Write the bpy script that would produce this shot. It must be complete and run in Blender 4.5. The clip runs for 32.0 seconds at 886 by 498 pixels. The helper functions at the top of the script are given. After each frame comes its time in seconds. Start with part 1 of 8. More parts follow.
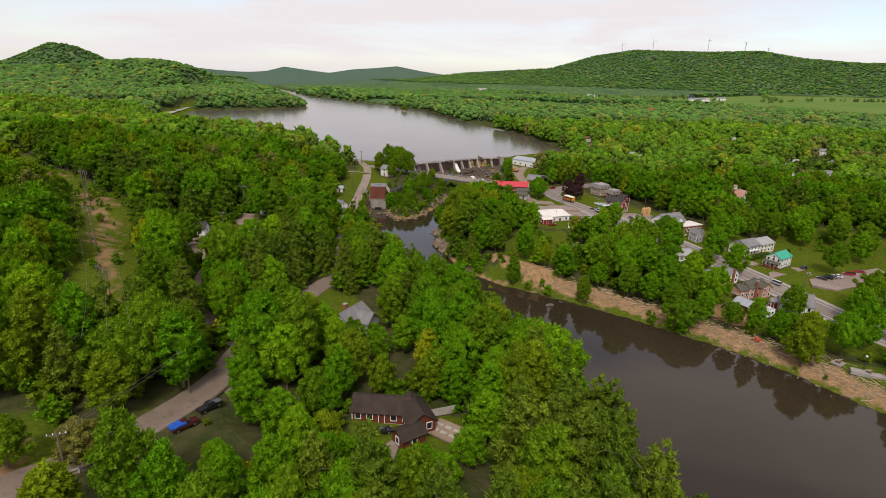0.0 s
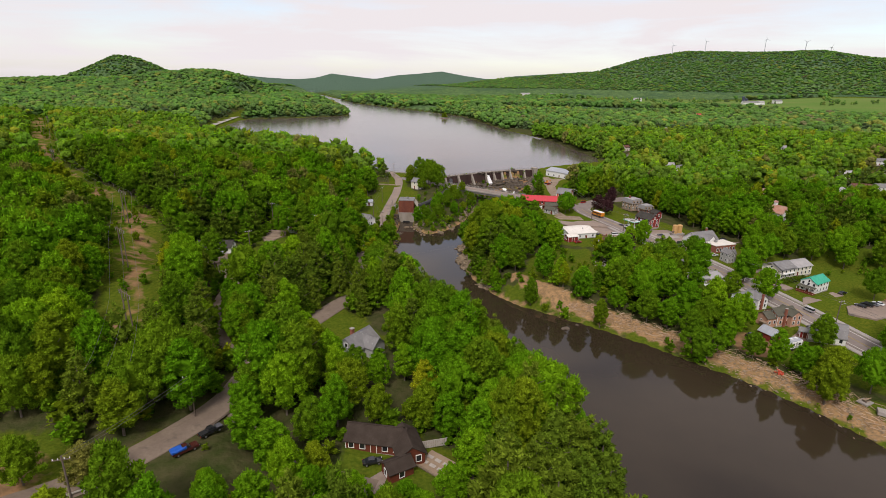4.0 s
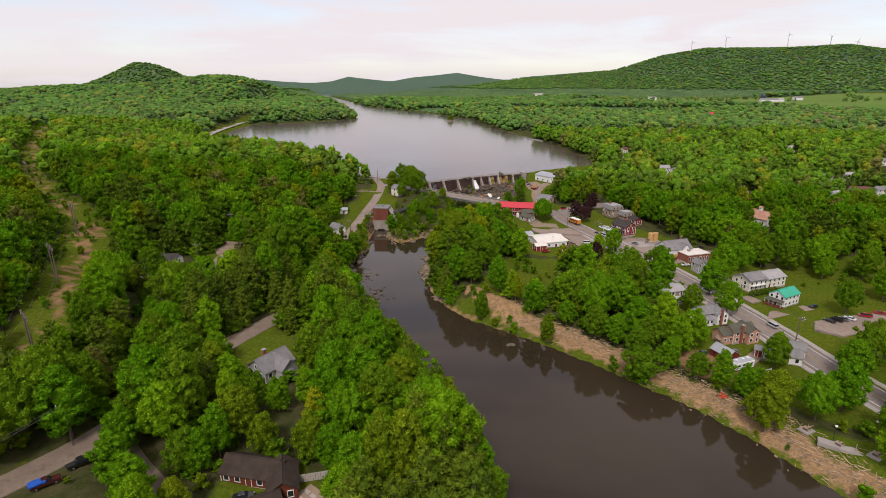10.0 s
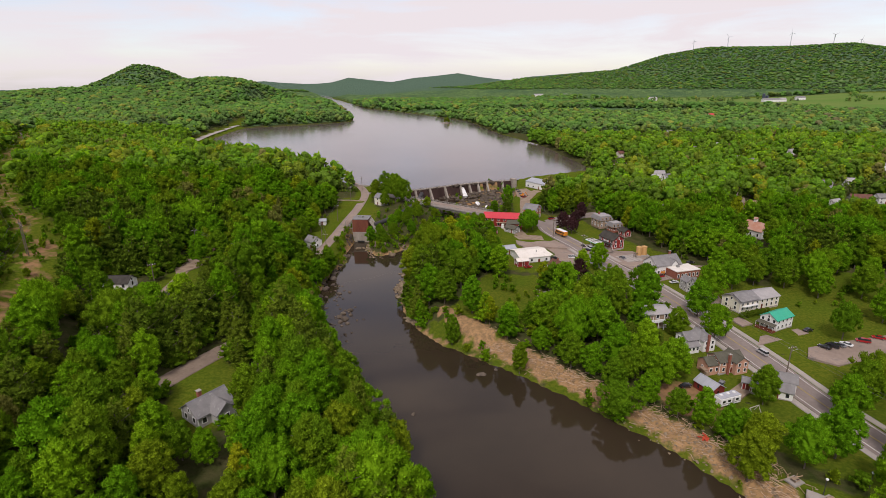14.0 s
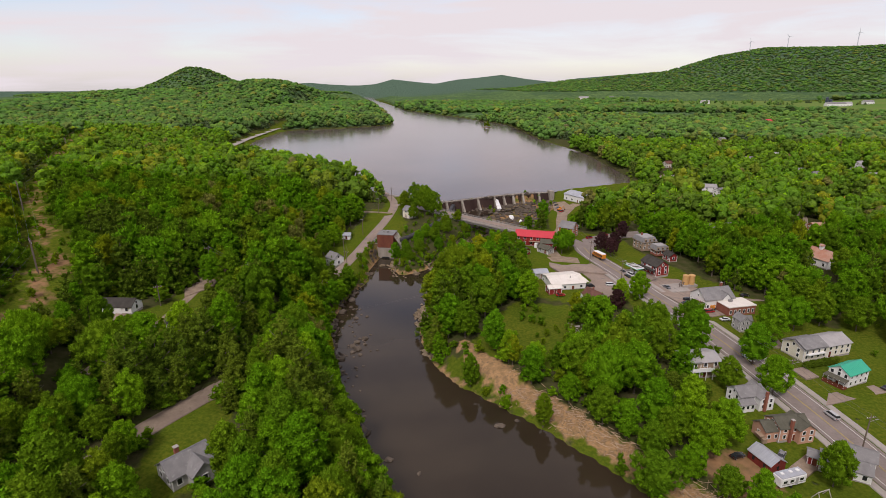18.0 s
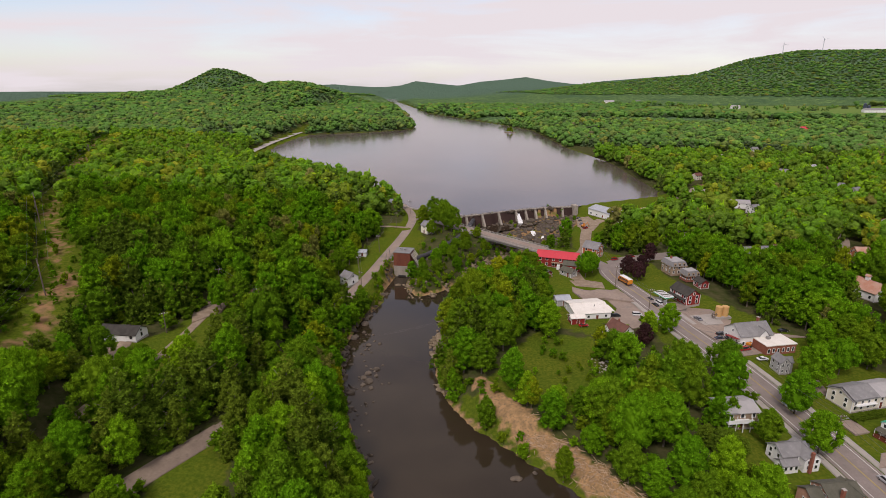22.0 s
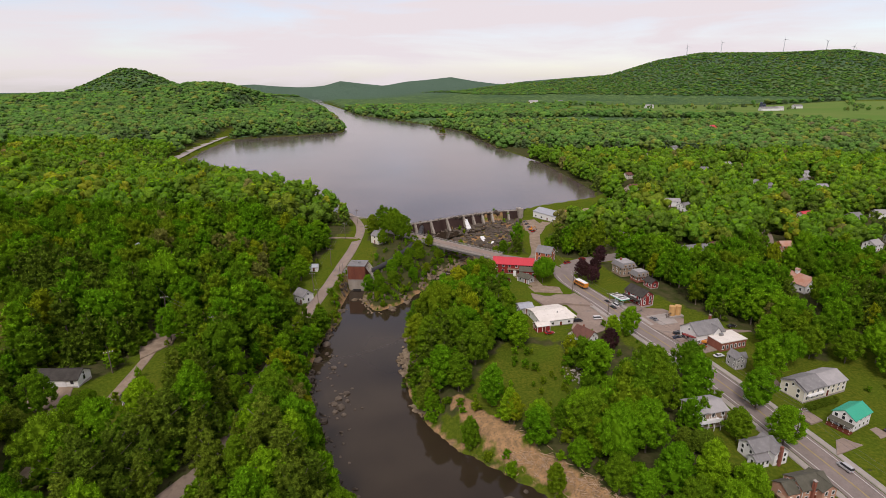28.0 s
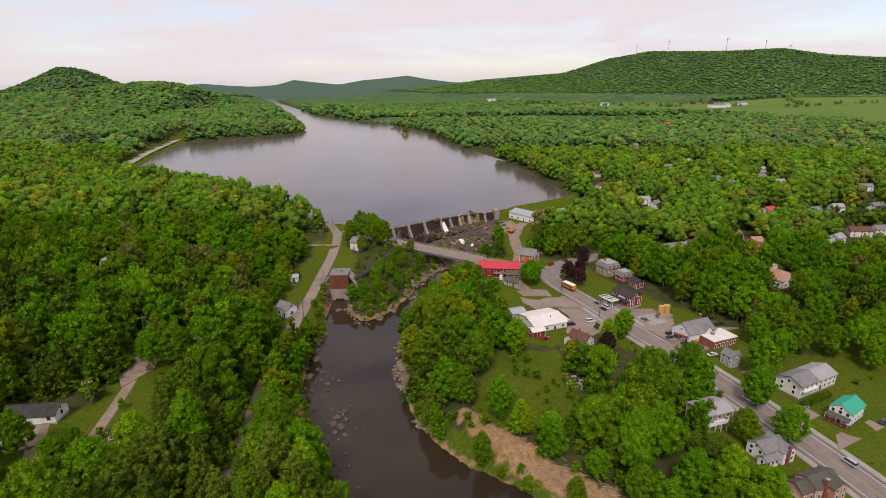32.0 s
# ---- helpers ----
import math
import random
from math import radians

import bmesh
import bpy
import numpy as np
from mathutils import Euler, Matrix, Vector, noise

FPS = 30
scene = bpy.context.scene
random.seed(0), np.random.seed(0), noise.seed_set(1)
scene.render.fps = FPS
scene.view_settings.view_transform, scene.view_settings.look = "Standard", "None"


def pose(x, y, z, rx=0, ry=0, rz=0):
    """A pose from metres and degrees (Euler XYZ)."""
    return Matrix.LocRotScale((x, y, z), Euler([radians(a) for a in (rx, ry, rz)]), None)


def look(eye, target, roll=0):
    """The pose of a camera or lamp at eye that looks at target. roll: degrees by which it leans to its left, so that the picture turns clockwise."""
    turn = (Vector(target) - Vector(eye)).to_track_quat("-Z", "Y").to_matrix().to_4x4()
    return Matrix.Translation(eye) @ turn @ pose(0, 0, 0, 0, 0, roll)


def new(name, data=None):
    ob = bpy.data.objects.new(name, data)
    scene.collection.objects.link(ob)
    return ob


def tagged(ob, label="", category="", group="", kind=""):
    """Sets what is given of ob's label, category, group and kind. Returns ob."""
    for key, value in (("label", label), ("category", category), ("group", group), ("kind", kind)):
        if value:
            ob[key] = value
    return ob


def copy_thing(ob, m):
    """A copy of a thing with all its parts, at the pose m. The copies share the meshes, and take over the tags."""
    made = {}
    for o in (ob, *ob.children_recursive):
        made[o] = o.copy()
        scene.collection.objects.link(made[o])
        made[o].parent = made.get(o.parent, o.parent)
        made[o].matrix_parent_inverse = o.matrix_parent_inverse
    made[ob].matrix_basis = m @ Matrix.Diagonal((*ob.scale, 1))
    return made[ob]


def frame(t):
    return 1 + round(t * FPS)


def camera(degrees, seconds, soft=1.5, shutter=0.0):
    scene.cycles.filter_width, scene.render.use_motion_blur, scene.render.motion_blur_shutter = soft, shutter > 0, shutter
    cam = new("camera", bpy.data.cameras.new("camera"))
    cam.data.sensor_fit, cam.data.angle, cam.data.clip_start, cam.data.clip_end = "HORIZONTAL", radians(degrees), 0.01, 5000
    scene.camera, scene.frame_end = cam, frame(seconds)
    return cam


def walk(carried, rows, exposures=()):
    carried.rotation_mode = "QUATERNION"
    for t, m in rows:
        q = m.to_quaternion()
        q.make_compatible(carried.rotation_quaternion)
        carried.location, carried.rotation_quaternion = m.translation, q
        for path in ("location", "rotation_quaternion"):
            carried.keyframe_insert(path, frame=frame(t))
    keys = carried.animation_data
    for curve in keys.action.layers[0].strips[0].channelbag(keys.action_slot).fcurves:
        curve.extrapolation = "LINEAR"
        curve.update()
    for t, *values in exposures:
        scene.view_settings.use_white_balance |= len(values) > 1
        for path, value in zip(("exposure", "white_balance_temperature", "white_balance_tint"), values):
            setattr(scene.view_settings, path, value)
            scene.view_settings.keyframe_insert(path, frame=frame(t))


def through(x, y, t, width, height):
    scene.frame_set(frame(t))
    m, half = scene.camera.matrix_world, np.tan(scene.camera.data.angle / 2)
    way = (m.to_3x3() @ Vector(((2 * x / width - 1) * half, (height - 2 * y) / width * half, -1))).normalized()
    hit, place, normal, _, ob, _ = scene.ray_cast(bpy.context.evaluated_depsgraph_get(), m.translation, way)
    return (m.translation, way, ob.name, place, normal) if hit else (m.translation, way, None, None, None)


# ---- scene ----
EXPO = 0.35
SCALE = 1.3  # metres to one unit of the plan below
cam = camera(80.29, 32.0, 0.7)


def fly(x, y, z, yaw, pitch, roll):
    return pose(x * SCALE, y * SCALE, z * SCALE, 0, 0, yaw) @ pose(0, 0, 0, 90 + pitch) @ pose(0, 0, 0, 0, 0, roll)


PATH = [
    (0.0, fly(0.00, 0.00, 69.00, 0.00, -18.04, 1.54)),
    (0.5, fly(0.84, -0.20, 69.96, 0.51, -18.01, 1.46)),
    (1.0, fly(1.70, -0.33, 70.92, 1.04, -18.01, 1.30)),
    (1.5, fly(2.67, -0.35, 71.87, 2.09, -17.98, 1.20)),
    (2.0, fly(3.72, -0.28, 72.79, 3.64, -17.98, 1.13)),
    (2.5, fly(4.84, -0.14, 73.64, 4.30, -17.92, 1.06)),
    (4.5, fly(10.43, 1.14, 75.26, 5.11, -17.74, 0.63)),
    (5.0, fly(12.14, 1.59, 75.41, 5.22, -17.76, 0.51)),
    (5.5, fly(13.92, 2.09, 75.52, 5.32, -17.74, 0.39)),
    (6.0, fly(15.77, 2.65, 75.61, 5.41, -17.72, 0.26)),
    (6.5, fly(17.66, 3.24, 75.60, 5.33, -17.71, 0.16)),
    (7.0, fly(19.70, 3.89, 75.61, 5.37, -17.70, 0.10)),
    (7.5, fly(21.90, 4.59, 75.69, 6.27, -17.68, 0.09)),
    (8.0, fly(24.19, 5.38, 75.90, 6.52, -17.67, -0.01)),
    (8.5, fly(26.52, 6.26, 76.23, 6.82, -17.68, -0.07)),
    (9.0, fly(28.78, 7.22, 76.64, 7.00, -17.65, -0.08)),
    (9.5, fly(30.86, 8.19, 77.02, 7.26, -17.64, -0.18)),
    (10.0, fly(32.76, 9.26, 77.41, 7.32, -17.66, -0.20)),
    (10.5, fly(34.44, 10.42, 77.84, 7.43, -17.69, -0.31)),
    (11.0, fly(35.93, 11.75, 78.27, 7.50, -17.74, -0.37)),
    (11.5, fly(37.23, 13.26, 78.68, 7.40, -17.75, -0.48)),
    (12.0, fly(38.40, 14.93, 79.02, 7.16, -17.73, -0.48)),
    (12.5, fly(39.42, 16.73, 79.29, 6.92, -17.70, -0.51)),
    (13.0, fly(40.34, 18.64, 79.54, 6.83, -17.70, -0.39)),
    (13.5, fly(41.20, 20.69, 79.92, 7.10, -17.65, -0.50)),
    (14.0, fly(42.02, 22.83, 80.33, 7.66, -17.66, -0.46)),
    (14.5, fly(42.82, 25.04, 80.76, 8.05, -17.63, -0.48)),
    (16.5, fly(44.66, 34.39, 82.29, 10.92, -17.53, -0.32)),
    (17.0, fly(44.92, 36.55, 82.83, 11.42, -17.54, -0.34)),
    (17.5, fly(45.16, 38.67, 83.40, 11.89, -17.53, -0.35)),
    (18.0, fly(45.37, 40.70, 84.00, 12.25, -17.52, -0.42)),
    (18.5, fly(45.53, 42.64, 84.64, 12.44, -17.52, -0.40)),
    (19.0, fly(45.60, 44.49, 85.33, 12.57, -17.49, -0.36)),
    (19.5, fly(45.52, 46.26, 86.09, 12.67, -17.49, -0.40)),
    (20.0, fly(45.34, 47.89, 86.90, 12.80, -17.46, -0.37)),
    (20.5, fly(45.09, 49.31, 87.70, 12.90, -17.46, -0.33)),
    (21.0, fly(44.82, 50.48, 88.47, 13.06, -17.42, -0.29)),
    (21.5, fly(44.53, 51.34, 89.17, 13.97, -17.42, -0.23)),
    (22.0, fly(44.23, 51.90, 89.80, 14.65, -17.41, -0.17)),
    (22.5, fly(43.87, 52.22, 90.38, 13.42, -17.40, -0.23)),
    (23.0, fly(43.38, 52.44, 90.94, 12.19, -17.38, -0.28)),
    (23.5, fly(42.70, 52.66, 91.51, 11.32, -17.31, -0.36)),
    (24.0, fly(41.87, 52.88, 92.01, 10.60, -17.34, -0.34)),
    (24.5, fly(40.89, 53.10, 92.43, 9.59, -17.36, -0.42)),
    (25.0, fly(39.82, 53.30, 92.75, 9.31, -17.39, -0.38)),
    (25.5, fly(38.67, 53.48, 93.01, 9.04, -17.41, -0.37)),
    (27.5, fly(33.01, 54.22, 93.45, 7.20, -17.46, -0.23)),
    (28.0, fly(31.50, 54.60, 93.65, 6.72, -17.50, -0.23)),
    (28.5, fly(30.02, 55.04, 93.91, 6.11, -17.56, -0.30)),
    (29.0, fly(28.53, 55.53, 94.18, 5.44, -17.62, -0.33)),
    (29.5, fly(27.02, 56.06, 94.45, 4.71, -17.65, -0.40)),
    (30.0, fly(25.49, 56.63, 94.69, 3.93, -17.70, -0.46)),
    (30.5, fly(23.94, 57.23, 94.90, 3.25, -17.71, -0.46)),
    (31.0, fly(22.36, 57.85, 95.09, 2.74, -17.72, -0.50)),
    (31.5, fly(20.77, 58.49, 95.26, 2.38, -17.73, -0.47)),
    (32.0, fly(19.17, 59.15, 95.41, 2.06, -17.70, -0.43)),
]
walk(cam, PATH, [(0.0, EXPO, 6500, 13), (12.0, EXPO - 0.03, 6500, 17), (19.0, EXPO - 0.12, 6500, 18), (32.0, EXPO - 0.10, 6500, 18)])

# ---- sky and sun ----
SUN_AZ, SUN_EL = 188.0, 50.0
world = bpy.data.worlds.new("sky")
scene.world = world
world.use_nodes = True
wn = world.node_tree
wn.nodes.clear()


def wnode(kind, **vals):
    n = wn.nodes.new(kind)
    for k, v in vals.items():
        n.inputs[k].default_value = v
    return n


w_out = wnode("ShaderNodeOutputWorld")
w_bg = wnode("ShaderNodeBackground", Strength=1.0)
w_sky = wn.nodes.new("ShaderNodeTexSky")
w_sky.sky_type, w_sky.sun_disc = "NISHITA", False
w_sky.sun_elevation, w_sky.sun_rotation = radians(SUN_EL), radians(SUN_AZ)
w_scale = wn.nodes.new("ShaderNodeVectorMath")
w_scale.operation = "SCALE"
w_scale.inputs["Scale"].default_value = 0.14
w_co = wn.nodes.new("ShaderNodeTexCoord")
w_map = wn.nodes.new("ShaderNodeMapping")
w_map.inputs["Scale"].default_value = (1.3, 1.3, 9.0)
w_noise = wnode("ShaderNodeTexNoise", Scale=1.7, Detail=6.0, Roughness=0.55, Distortion=0.4)
w_ramp = wn.nodes.new("ShaderNodeValToRGB")
w_ramp.color_ramp.elements[0].position, w_ramp.color_ramp.elements[0].color = 0.34, (0.30, 0.30, 0.30, 1)
w_ramp.color_ramp.elements[1].position, w_ramp.color_ramp.elements[1].color = 0.56, (1, 1, 1, 1)
w_cloud = wn.nodes.new("ShaderNodeMix")
w_cloud.data_type = "RGBA"
w_cloud.inputs["B"].default_value = (0.672, 0.640, 0.645, 1)
wn.links.new(w_sky.outputs["Color"], w_scale.inputs[0])
wn.links.new(w_co.outputs["Generated"], w_map.inputs["Vector"])
wn.links.new(w_map.outputs["Vector"], w_noise.inputs["Vector"])
wn.links.new(w_noise.outputs["Fac"], w_ramp.inputs["Fac"])
wn.links.new(w_ramp.outputs["Color"], w_cloud.inputs["Factor"])
wn.links.new(w_scale.outputs["Vector"], w_cloud.inputs["A"])
wn.links.new(w_cloud.outputs["Result"], w_bg.inputs["Color"])
wn.links.new(w_bg.outputs["Background"], w_out.inputs["Surface"])

sun_data = bpy.data.lights.new("sun", "SUN")
sun_data.energy, sun_data.angle, sun_data.color = 1.95, radians(14), (1.0, 0.95, 0.88)
sun = new("sun", sun_data)
sun.matrix_world = look((0, 0, 500), Vector((0, 0, 500)) - Vector((
    math.sin(radians(SUN_AZ)) * math.cos(radians(SUN_EL)), math.cos(radians(SUN_AZ)) * math.cos(radians(SUN_EL)),
    math.sin(radians(SUN_EL)))))

# ---- materials ----
def mix_rgb(nt, a, b, fac, mode="MIX"):
    n = nt.nodes.new("ShaderNodeMix")
    n.data_type, n.blend_type = "RGBA", mode
    for key, v in (("A", a), ("B", b), ("Factor", fac)):
        if isinstance(v, bpy.types.NodeSocket):
            nt.links.new(v, n.inputs[key])
        else:
            n.inputs[key].default_value = (*v, 1) if isinstance(v, tuple) else v
    return n.outputs["Result"]


def noise_fac(nt, scale, detail=4.0, lo=0.35, hi=0.65, rough=0.55, stretch=None, space="Object"):
    co = nt.nodes.new("ShaderNodeTexCoord")
    n = nt.nodes.new("ShaderNodeTexNoise")
    n.inputs["Scale"].default_value, n.inputs["Detail"].default_value = scale, detail
    n.inputs["Roughness"].default_value = rough
    src = co.outputs[space]
    if stretch:
        m = nt.nodes.new("ShaderNodeMapping")
        m.inputs["Scale"].default_value = stretch
        nt.links.new(src, m.inputs["Vector"])
        src = m.outputs["Vector"]
    nt.links.new(src, n.inputs["Vector"])
    r = nt.nodes.new("ShaderNodeMapRange")
    r.inputs["From Min"].default_value, r.inputs["From Max"].default_value = lo, hi
    nt.links.new(n.outputs["Fac"], r.inputs["Value"])
    return r.outputs["Result"]


def add_bump(nt, bsdf, height, strength=0.4, distance=0.05):
    b = nt.nodes.new("ShaderNodeBump")
    b.inputs["Strength"].default_value, b.inputs["Distance"].default_value = strength, distance
    nt.links.new(height, b.inputs["Height"])
    nt.links.new(b.outputs["Normal"], bsdf.inputs["Normal"])


def base_mat(name, rough=0.8, spec=0.3, metal=0.0):
    m = bpy.data.materials.new(name)
    m.use_nodes = True
    b = m.node_tree.nodes["Principled BSDF"]
    b.inputs["Roughness"].default_value, b.inputs["Metallic"].default_value = rough, metal
    b.inputs["Specular IOR Level"].default_value = spec
    return m, m.node_tree, b


def surface(name, a, b2, scale, rough=0.8, spec=0.3, metal=0.0, fine=None, bump=0.3, dist=0.03, wear=None, stretch=None, vary=0.0):
    """Two tones at a broad scale, a fine grain on top and a relief."""
    m, nt, b = base_mat(name, rough, spec, metal)
    col = mix_rgb(nt, a, b2, noise_fac(nt, scale, stretch=stretch))
    g = noise_fac(nt, fine or scale * 9, 3.0, 0.3, 0.7, stretch=stretch)
    dark = tuple(c * 0.72 for c in a)
    f = nt.nodes.new("ShaderNodeMath")
    f.operation = "MULTIPLY"
    f.inputs[1].default_value = 0.45
    nt.links.new(g, f.inputs[0])
    col = mix_rgb(nt, col, dark, f.outputs[0])
    if wear:
        col = mix_rgb(nt, col, wear, noise_fac(nt, scale * 2.3, 6.0, 0.58, 0.75))
    if vary:
        oi = nt.nodes.new("ShaderNodeObjectInfo")
        hsv = nt.nodes.new("ShaderNodeHueSaturation")
        mr = nt.nodes.new("ShaderNodeMapRange")
        mr.inputs["To Min"].default_value, mr.inputs["To Max"].default_value = 1 - vary, 1 + vary
        nt.links.new(oi.outputs["Random"], mr.inputs["Value"])
        nt.links.new(mr.outputs["Result"], hsv.inputs["Value"])
        nt.links.new(col, hsv.inputs["Color"])
        col = hsv.outputs["Color"]
    nt.links.new(col, b.inputs["Base Color"])
    add_bump(nt, b, g, bump, dist)
    return m


def leaf_mat(name, a, b2, through=0.25, broad=0.09, grain=0.0, vary=0.22):
    """Foliage: hue drifts from tree to tree and from clump to clump."""
    m, nt, b = base_mat(name, 0.8, 0.0)
    geo = nt.nodes.new("ShaderNodeNewGeometry")
    info = nt.nodes.new("ShaderNodeObjectInfo")

    def ranged(src, lo, hi, at=0.0, to=1.0):
        r = nt.nodes.new("ShaderNodeMapRange")
        for key, v in (("From Min", at), ("From Max", to), ("To Min", lo), ("To Max", hi)):
            r.inputs[key].default_value = v
        nt.links.new(src, r.inputs["Value"])
        return r.outputs["Result"]

    n = nt.nodes.new("ShaderNodeTexNoise")
    n.inputs["Scale"].default_value, n.inputs["Detail"].default_value = broad, 2.0
    nt.links.new(geo.outputs["Position"], n.inputs["Vector"])
    col = mix_rgb(nt, a, b2, ranged(n.outputs["Fac"], 0, 1, 0.35, 0.65))
    # Dark mottle paints the shaded gaps between leaves onto solid clumps.
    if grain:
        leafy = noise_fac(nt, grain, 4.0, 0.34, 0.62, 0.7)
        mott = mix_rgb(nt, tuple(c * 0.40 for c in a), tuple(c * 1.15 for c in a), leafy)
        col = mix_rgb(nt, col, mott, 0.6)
        add_bump(nt, b, leafy, 1.0, 0.55)
    hsv = nt.nodes.new("ShaderNodeHueSaturation")
    nt.links.new(col, hsv.inputs["Color"])
    nt.links.new(ranged(geo.outputs["Random Per Island"], 1 - vary, 1 + vary), hsv.inputs["Value"])
    tint = nt.nodes.new("ShaderNodeHueSaturation")
    nt.links.new(hsv.outputs["Color"], tint.inputs["Color"])
    nt.links.new(ranged(info.outputs["Random"], 0.494, 0.515), tint.inputs["Hue"])
    nt.links.new(ranged(info.outputs["Random"], 1.10, 0.88), tint.inputs["Value"])
    nt.links.new(tint.outputs["Color"], b.inputs["Base Color"])
    if through:
        tr = nt.nodes.new("ShaderNodeBsdfTranslucent")
        nt.links.new(tint.outputs["Color"], tr.inputs["Color"])
        mx = nt.nodes.new("ShaderNodeMixShader")
        mx.inputs["Fac"].default_value = through
        nt.links.new(b.outputs["BSDF"], mx.inputs[1])
        nt.links.new(tr.outputs["BSDF"], mx.inputs[2])
        nt.links.new(mx.outputs["Shader"], nt.nodes["Material Output"].inputs["Surface"])
    return m


def water_mat(name, deep, ripple, scale, rough=0.04):
    m, nt, b = base_mat(name, rough, 0.5)
    col = mix_rgb(nt, deep, tuple(c * 1.5 for c in deep), noise_fac(nt, 0.02))
    nt.links.new(col, b.inputs["Base Color"])
    b.inputs["IOR"].default_value = 1.33
    add_bump(nt, b, noise_fac(nt, scale, 5.0, 0.0, 1.0, stretch=(1, 0.5, 1)), ripple, 0.05)
    return m


LEAVES = [
    ("maple", (0.144, 0.289, 0.008), (0.112, 0.239, 0.006)),
    ("bright", (0.198, 0.346, 0.009), (0.156, 0.295, 0.008)),
    ("oak", (0.137, 0.235, 0.009), (0.104, 0.193, 0.008)),
    ("olive", (0.193, 0.262, 0.010), (0.150, 0.217, 0.009)),
    ("pine", (0.100, 0.148, 0.012), (0.121, 0.175, 0.013)),
    ("spring_yellow", (0.286, 0.316, 0.010), (0.234, 0.282, 0.009)),
    ("bud_brown", (0.215, 0.205, 0.042), (0.172, 0.180, 0.034)),
    ("purple_maple", (0.075, 0.033, 0.034), (0.053, 0.028, 0.030)),
]


# k scales a tone, by adds blue to it for painted haze.
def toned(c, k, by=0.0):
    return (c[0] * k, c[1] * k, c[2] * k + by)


LEAF = [leaf_mat("leaf_" + n, a, b, 0.12 if n == "pine" else 0.30, 0.09, 0.0, 0.48) for n, a, b in LEAVES]
# Clumps are dimmed so that gaps between the loose leaves read as shade.
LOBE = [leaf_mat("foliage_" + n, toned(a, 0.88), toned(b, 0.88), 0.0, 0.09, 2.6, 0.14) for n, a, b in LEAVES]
# Farther woods: dimmed copies with blue added, haze put into the colour.
LOBE_MID_HAZED = [leaf_mat("hazed_woods_" + n, toned(a, 0.90, 0.014), toned(b, 0.90, 0.014), 0.0, 0.05, 1.1, 0.16) for n, a, b in LEAVES]
LOBE_FAR_HAZED = [leaf_mat("hazed_far_woods_" + n, toned(a, 0.74, 0.036), toned(b, 0.74, 0.036), 0.0, 0.02, 0.5, 0.12) for n, a, b in LEAVES]
BARK = surface("bark", (0.13, 0.10, 0.075), (0.20, 0.17, 0.14), 0.8, 0.95, 0.1)
RIVER = water_mat("river_water", (0.027, 0.019, 0.0115), 0.10, 0.35, 0.05)
LAKE = water_mat("lake_water", (0.082, 0.060, 0.054), 0.22, 0.22, 0.14)
FOAM = surface("falling_water", (0.80, 0.80, 0.80), (0.60, 0.58, 0.55), 0.9, 0.5, 0.5)
ASPHALT = surface("asphalt_worn", (0.205, 0.166, 0.146), (0.255, 0.210, 0.186), 0.25, 0.9, 0.3, wear=(0.15, 0.132, 0.122))
ASPHALT_LOT = surface("asphalt_lot", (0.240, 0.182, 0.145), (0.305, 0.235, 0.188), 0.12, 0.9, 0.3, wear=(0.14, 0.13, 0.12))
GRAVEL = surface("gravel_road", (0.225, 0.165, 0.115), (0.335, 0.260, 0.190), 0.45, 0.95, 0.1, wear=(0.17, 0.15, 0.12))
PALE_ROAD = surface("road_sun_bleached", (0.40, 0.35, 0.31), (0.33, 0.29, 0.26), 0.1, 0.9)
# Browner asphalt for roads under trees, with tree shade put into its tone.
ASPHALT_SHADE = surface("asphalt_brown_shaded", (0.190, 0.143, 0.108), (0.240, 0.184, 0.138), 0.2, 0.9, 0.2, wear=(0.12, 0.095, 0.070))
CONCRETE = surface("concrete_old", (0.36, 0.32, 0.27), (0.25, 0.21, 0.17), 0.25, 0.9, 0.2, wear=(0.13, 0.10, 0.08), stretch=(1, 1, 0.3))
CONCRETE_DARK = surface("concrete_red_brown_dark", (0.034, 0.019, 0.016), (0.060, 0.036, 0.030), 0.2, 0.85, 0.15, stretch=(1, 1, 0.2))
CONCRETE_PALE = surface("concrete_pale", (0.37, 0.33, 0.295), (0.30, 0.27, 0.24), 0.4, 0.9, 0.2)
RUST = surface("rusted_cladding", (0.150, 0.045, 0.028), (0.210, 0.072, 0.040), 0.5, 0.8, 0.3, wear=(0.10, 0.035, 0.025), stretch=(1, 1, 0.25))
BRICK = surface("brick_red", (0.24, 0.085, 0.055), (0.30, 0.115, 0.075), 1.1, 0.9, 0.2)
BRICK_PINK = surface("brick_pink", (0.54, 0.31, 0.21), (0.47, 0.26, 0.18), 0.9, 0.9, 0.2)
STEEL = surface("galvanised_steel", (0.36, 0.35, 0.34), (0.28, 0.27, 0.26), 1.5, 0.5, 0.5, 0.6)
RAIL_GREY = surface("rail_grey", (0.30, 0.28, 0.26), (0.24, 0.22, 0.20), 1.0, 0.6)
PIPE_BLACK = surface("penstock_black", (0.028, 0.026, 0.028), (0.045, 0.040, 0.040), 0.4, 0.6, 0.4)
W_WHITE = surface("clapboard_white", (0.78, 0.77, 0.74), (0.68, 0.67, 0.64), 0.5, 0.7, 0.3, stretch=(0.4, 0.4, 8))
W_CREAM = surface("siding_cream", (0.74, 0.69, 0.57), (0.66, 0.61, 0.50), 0.5, 0.7, 0.3, stretch=(0.4, 0.4, 8))
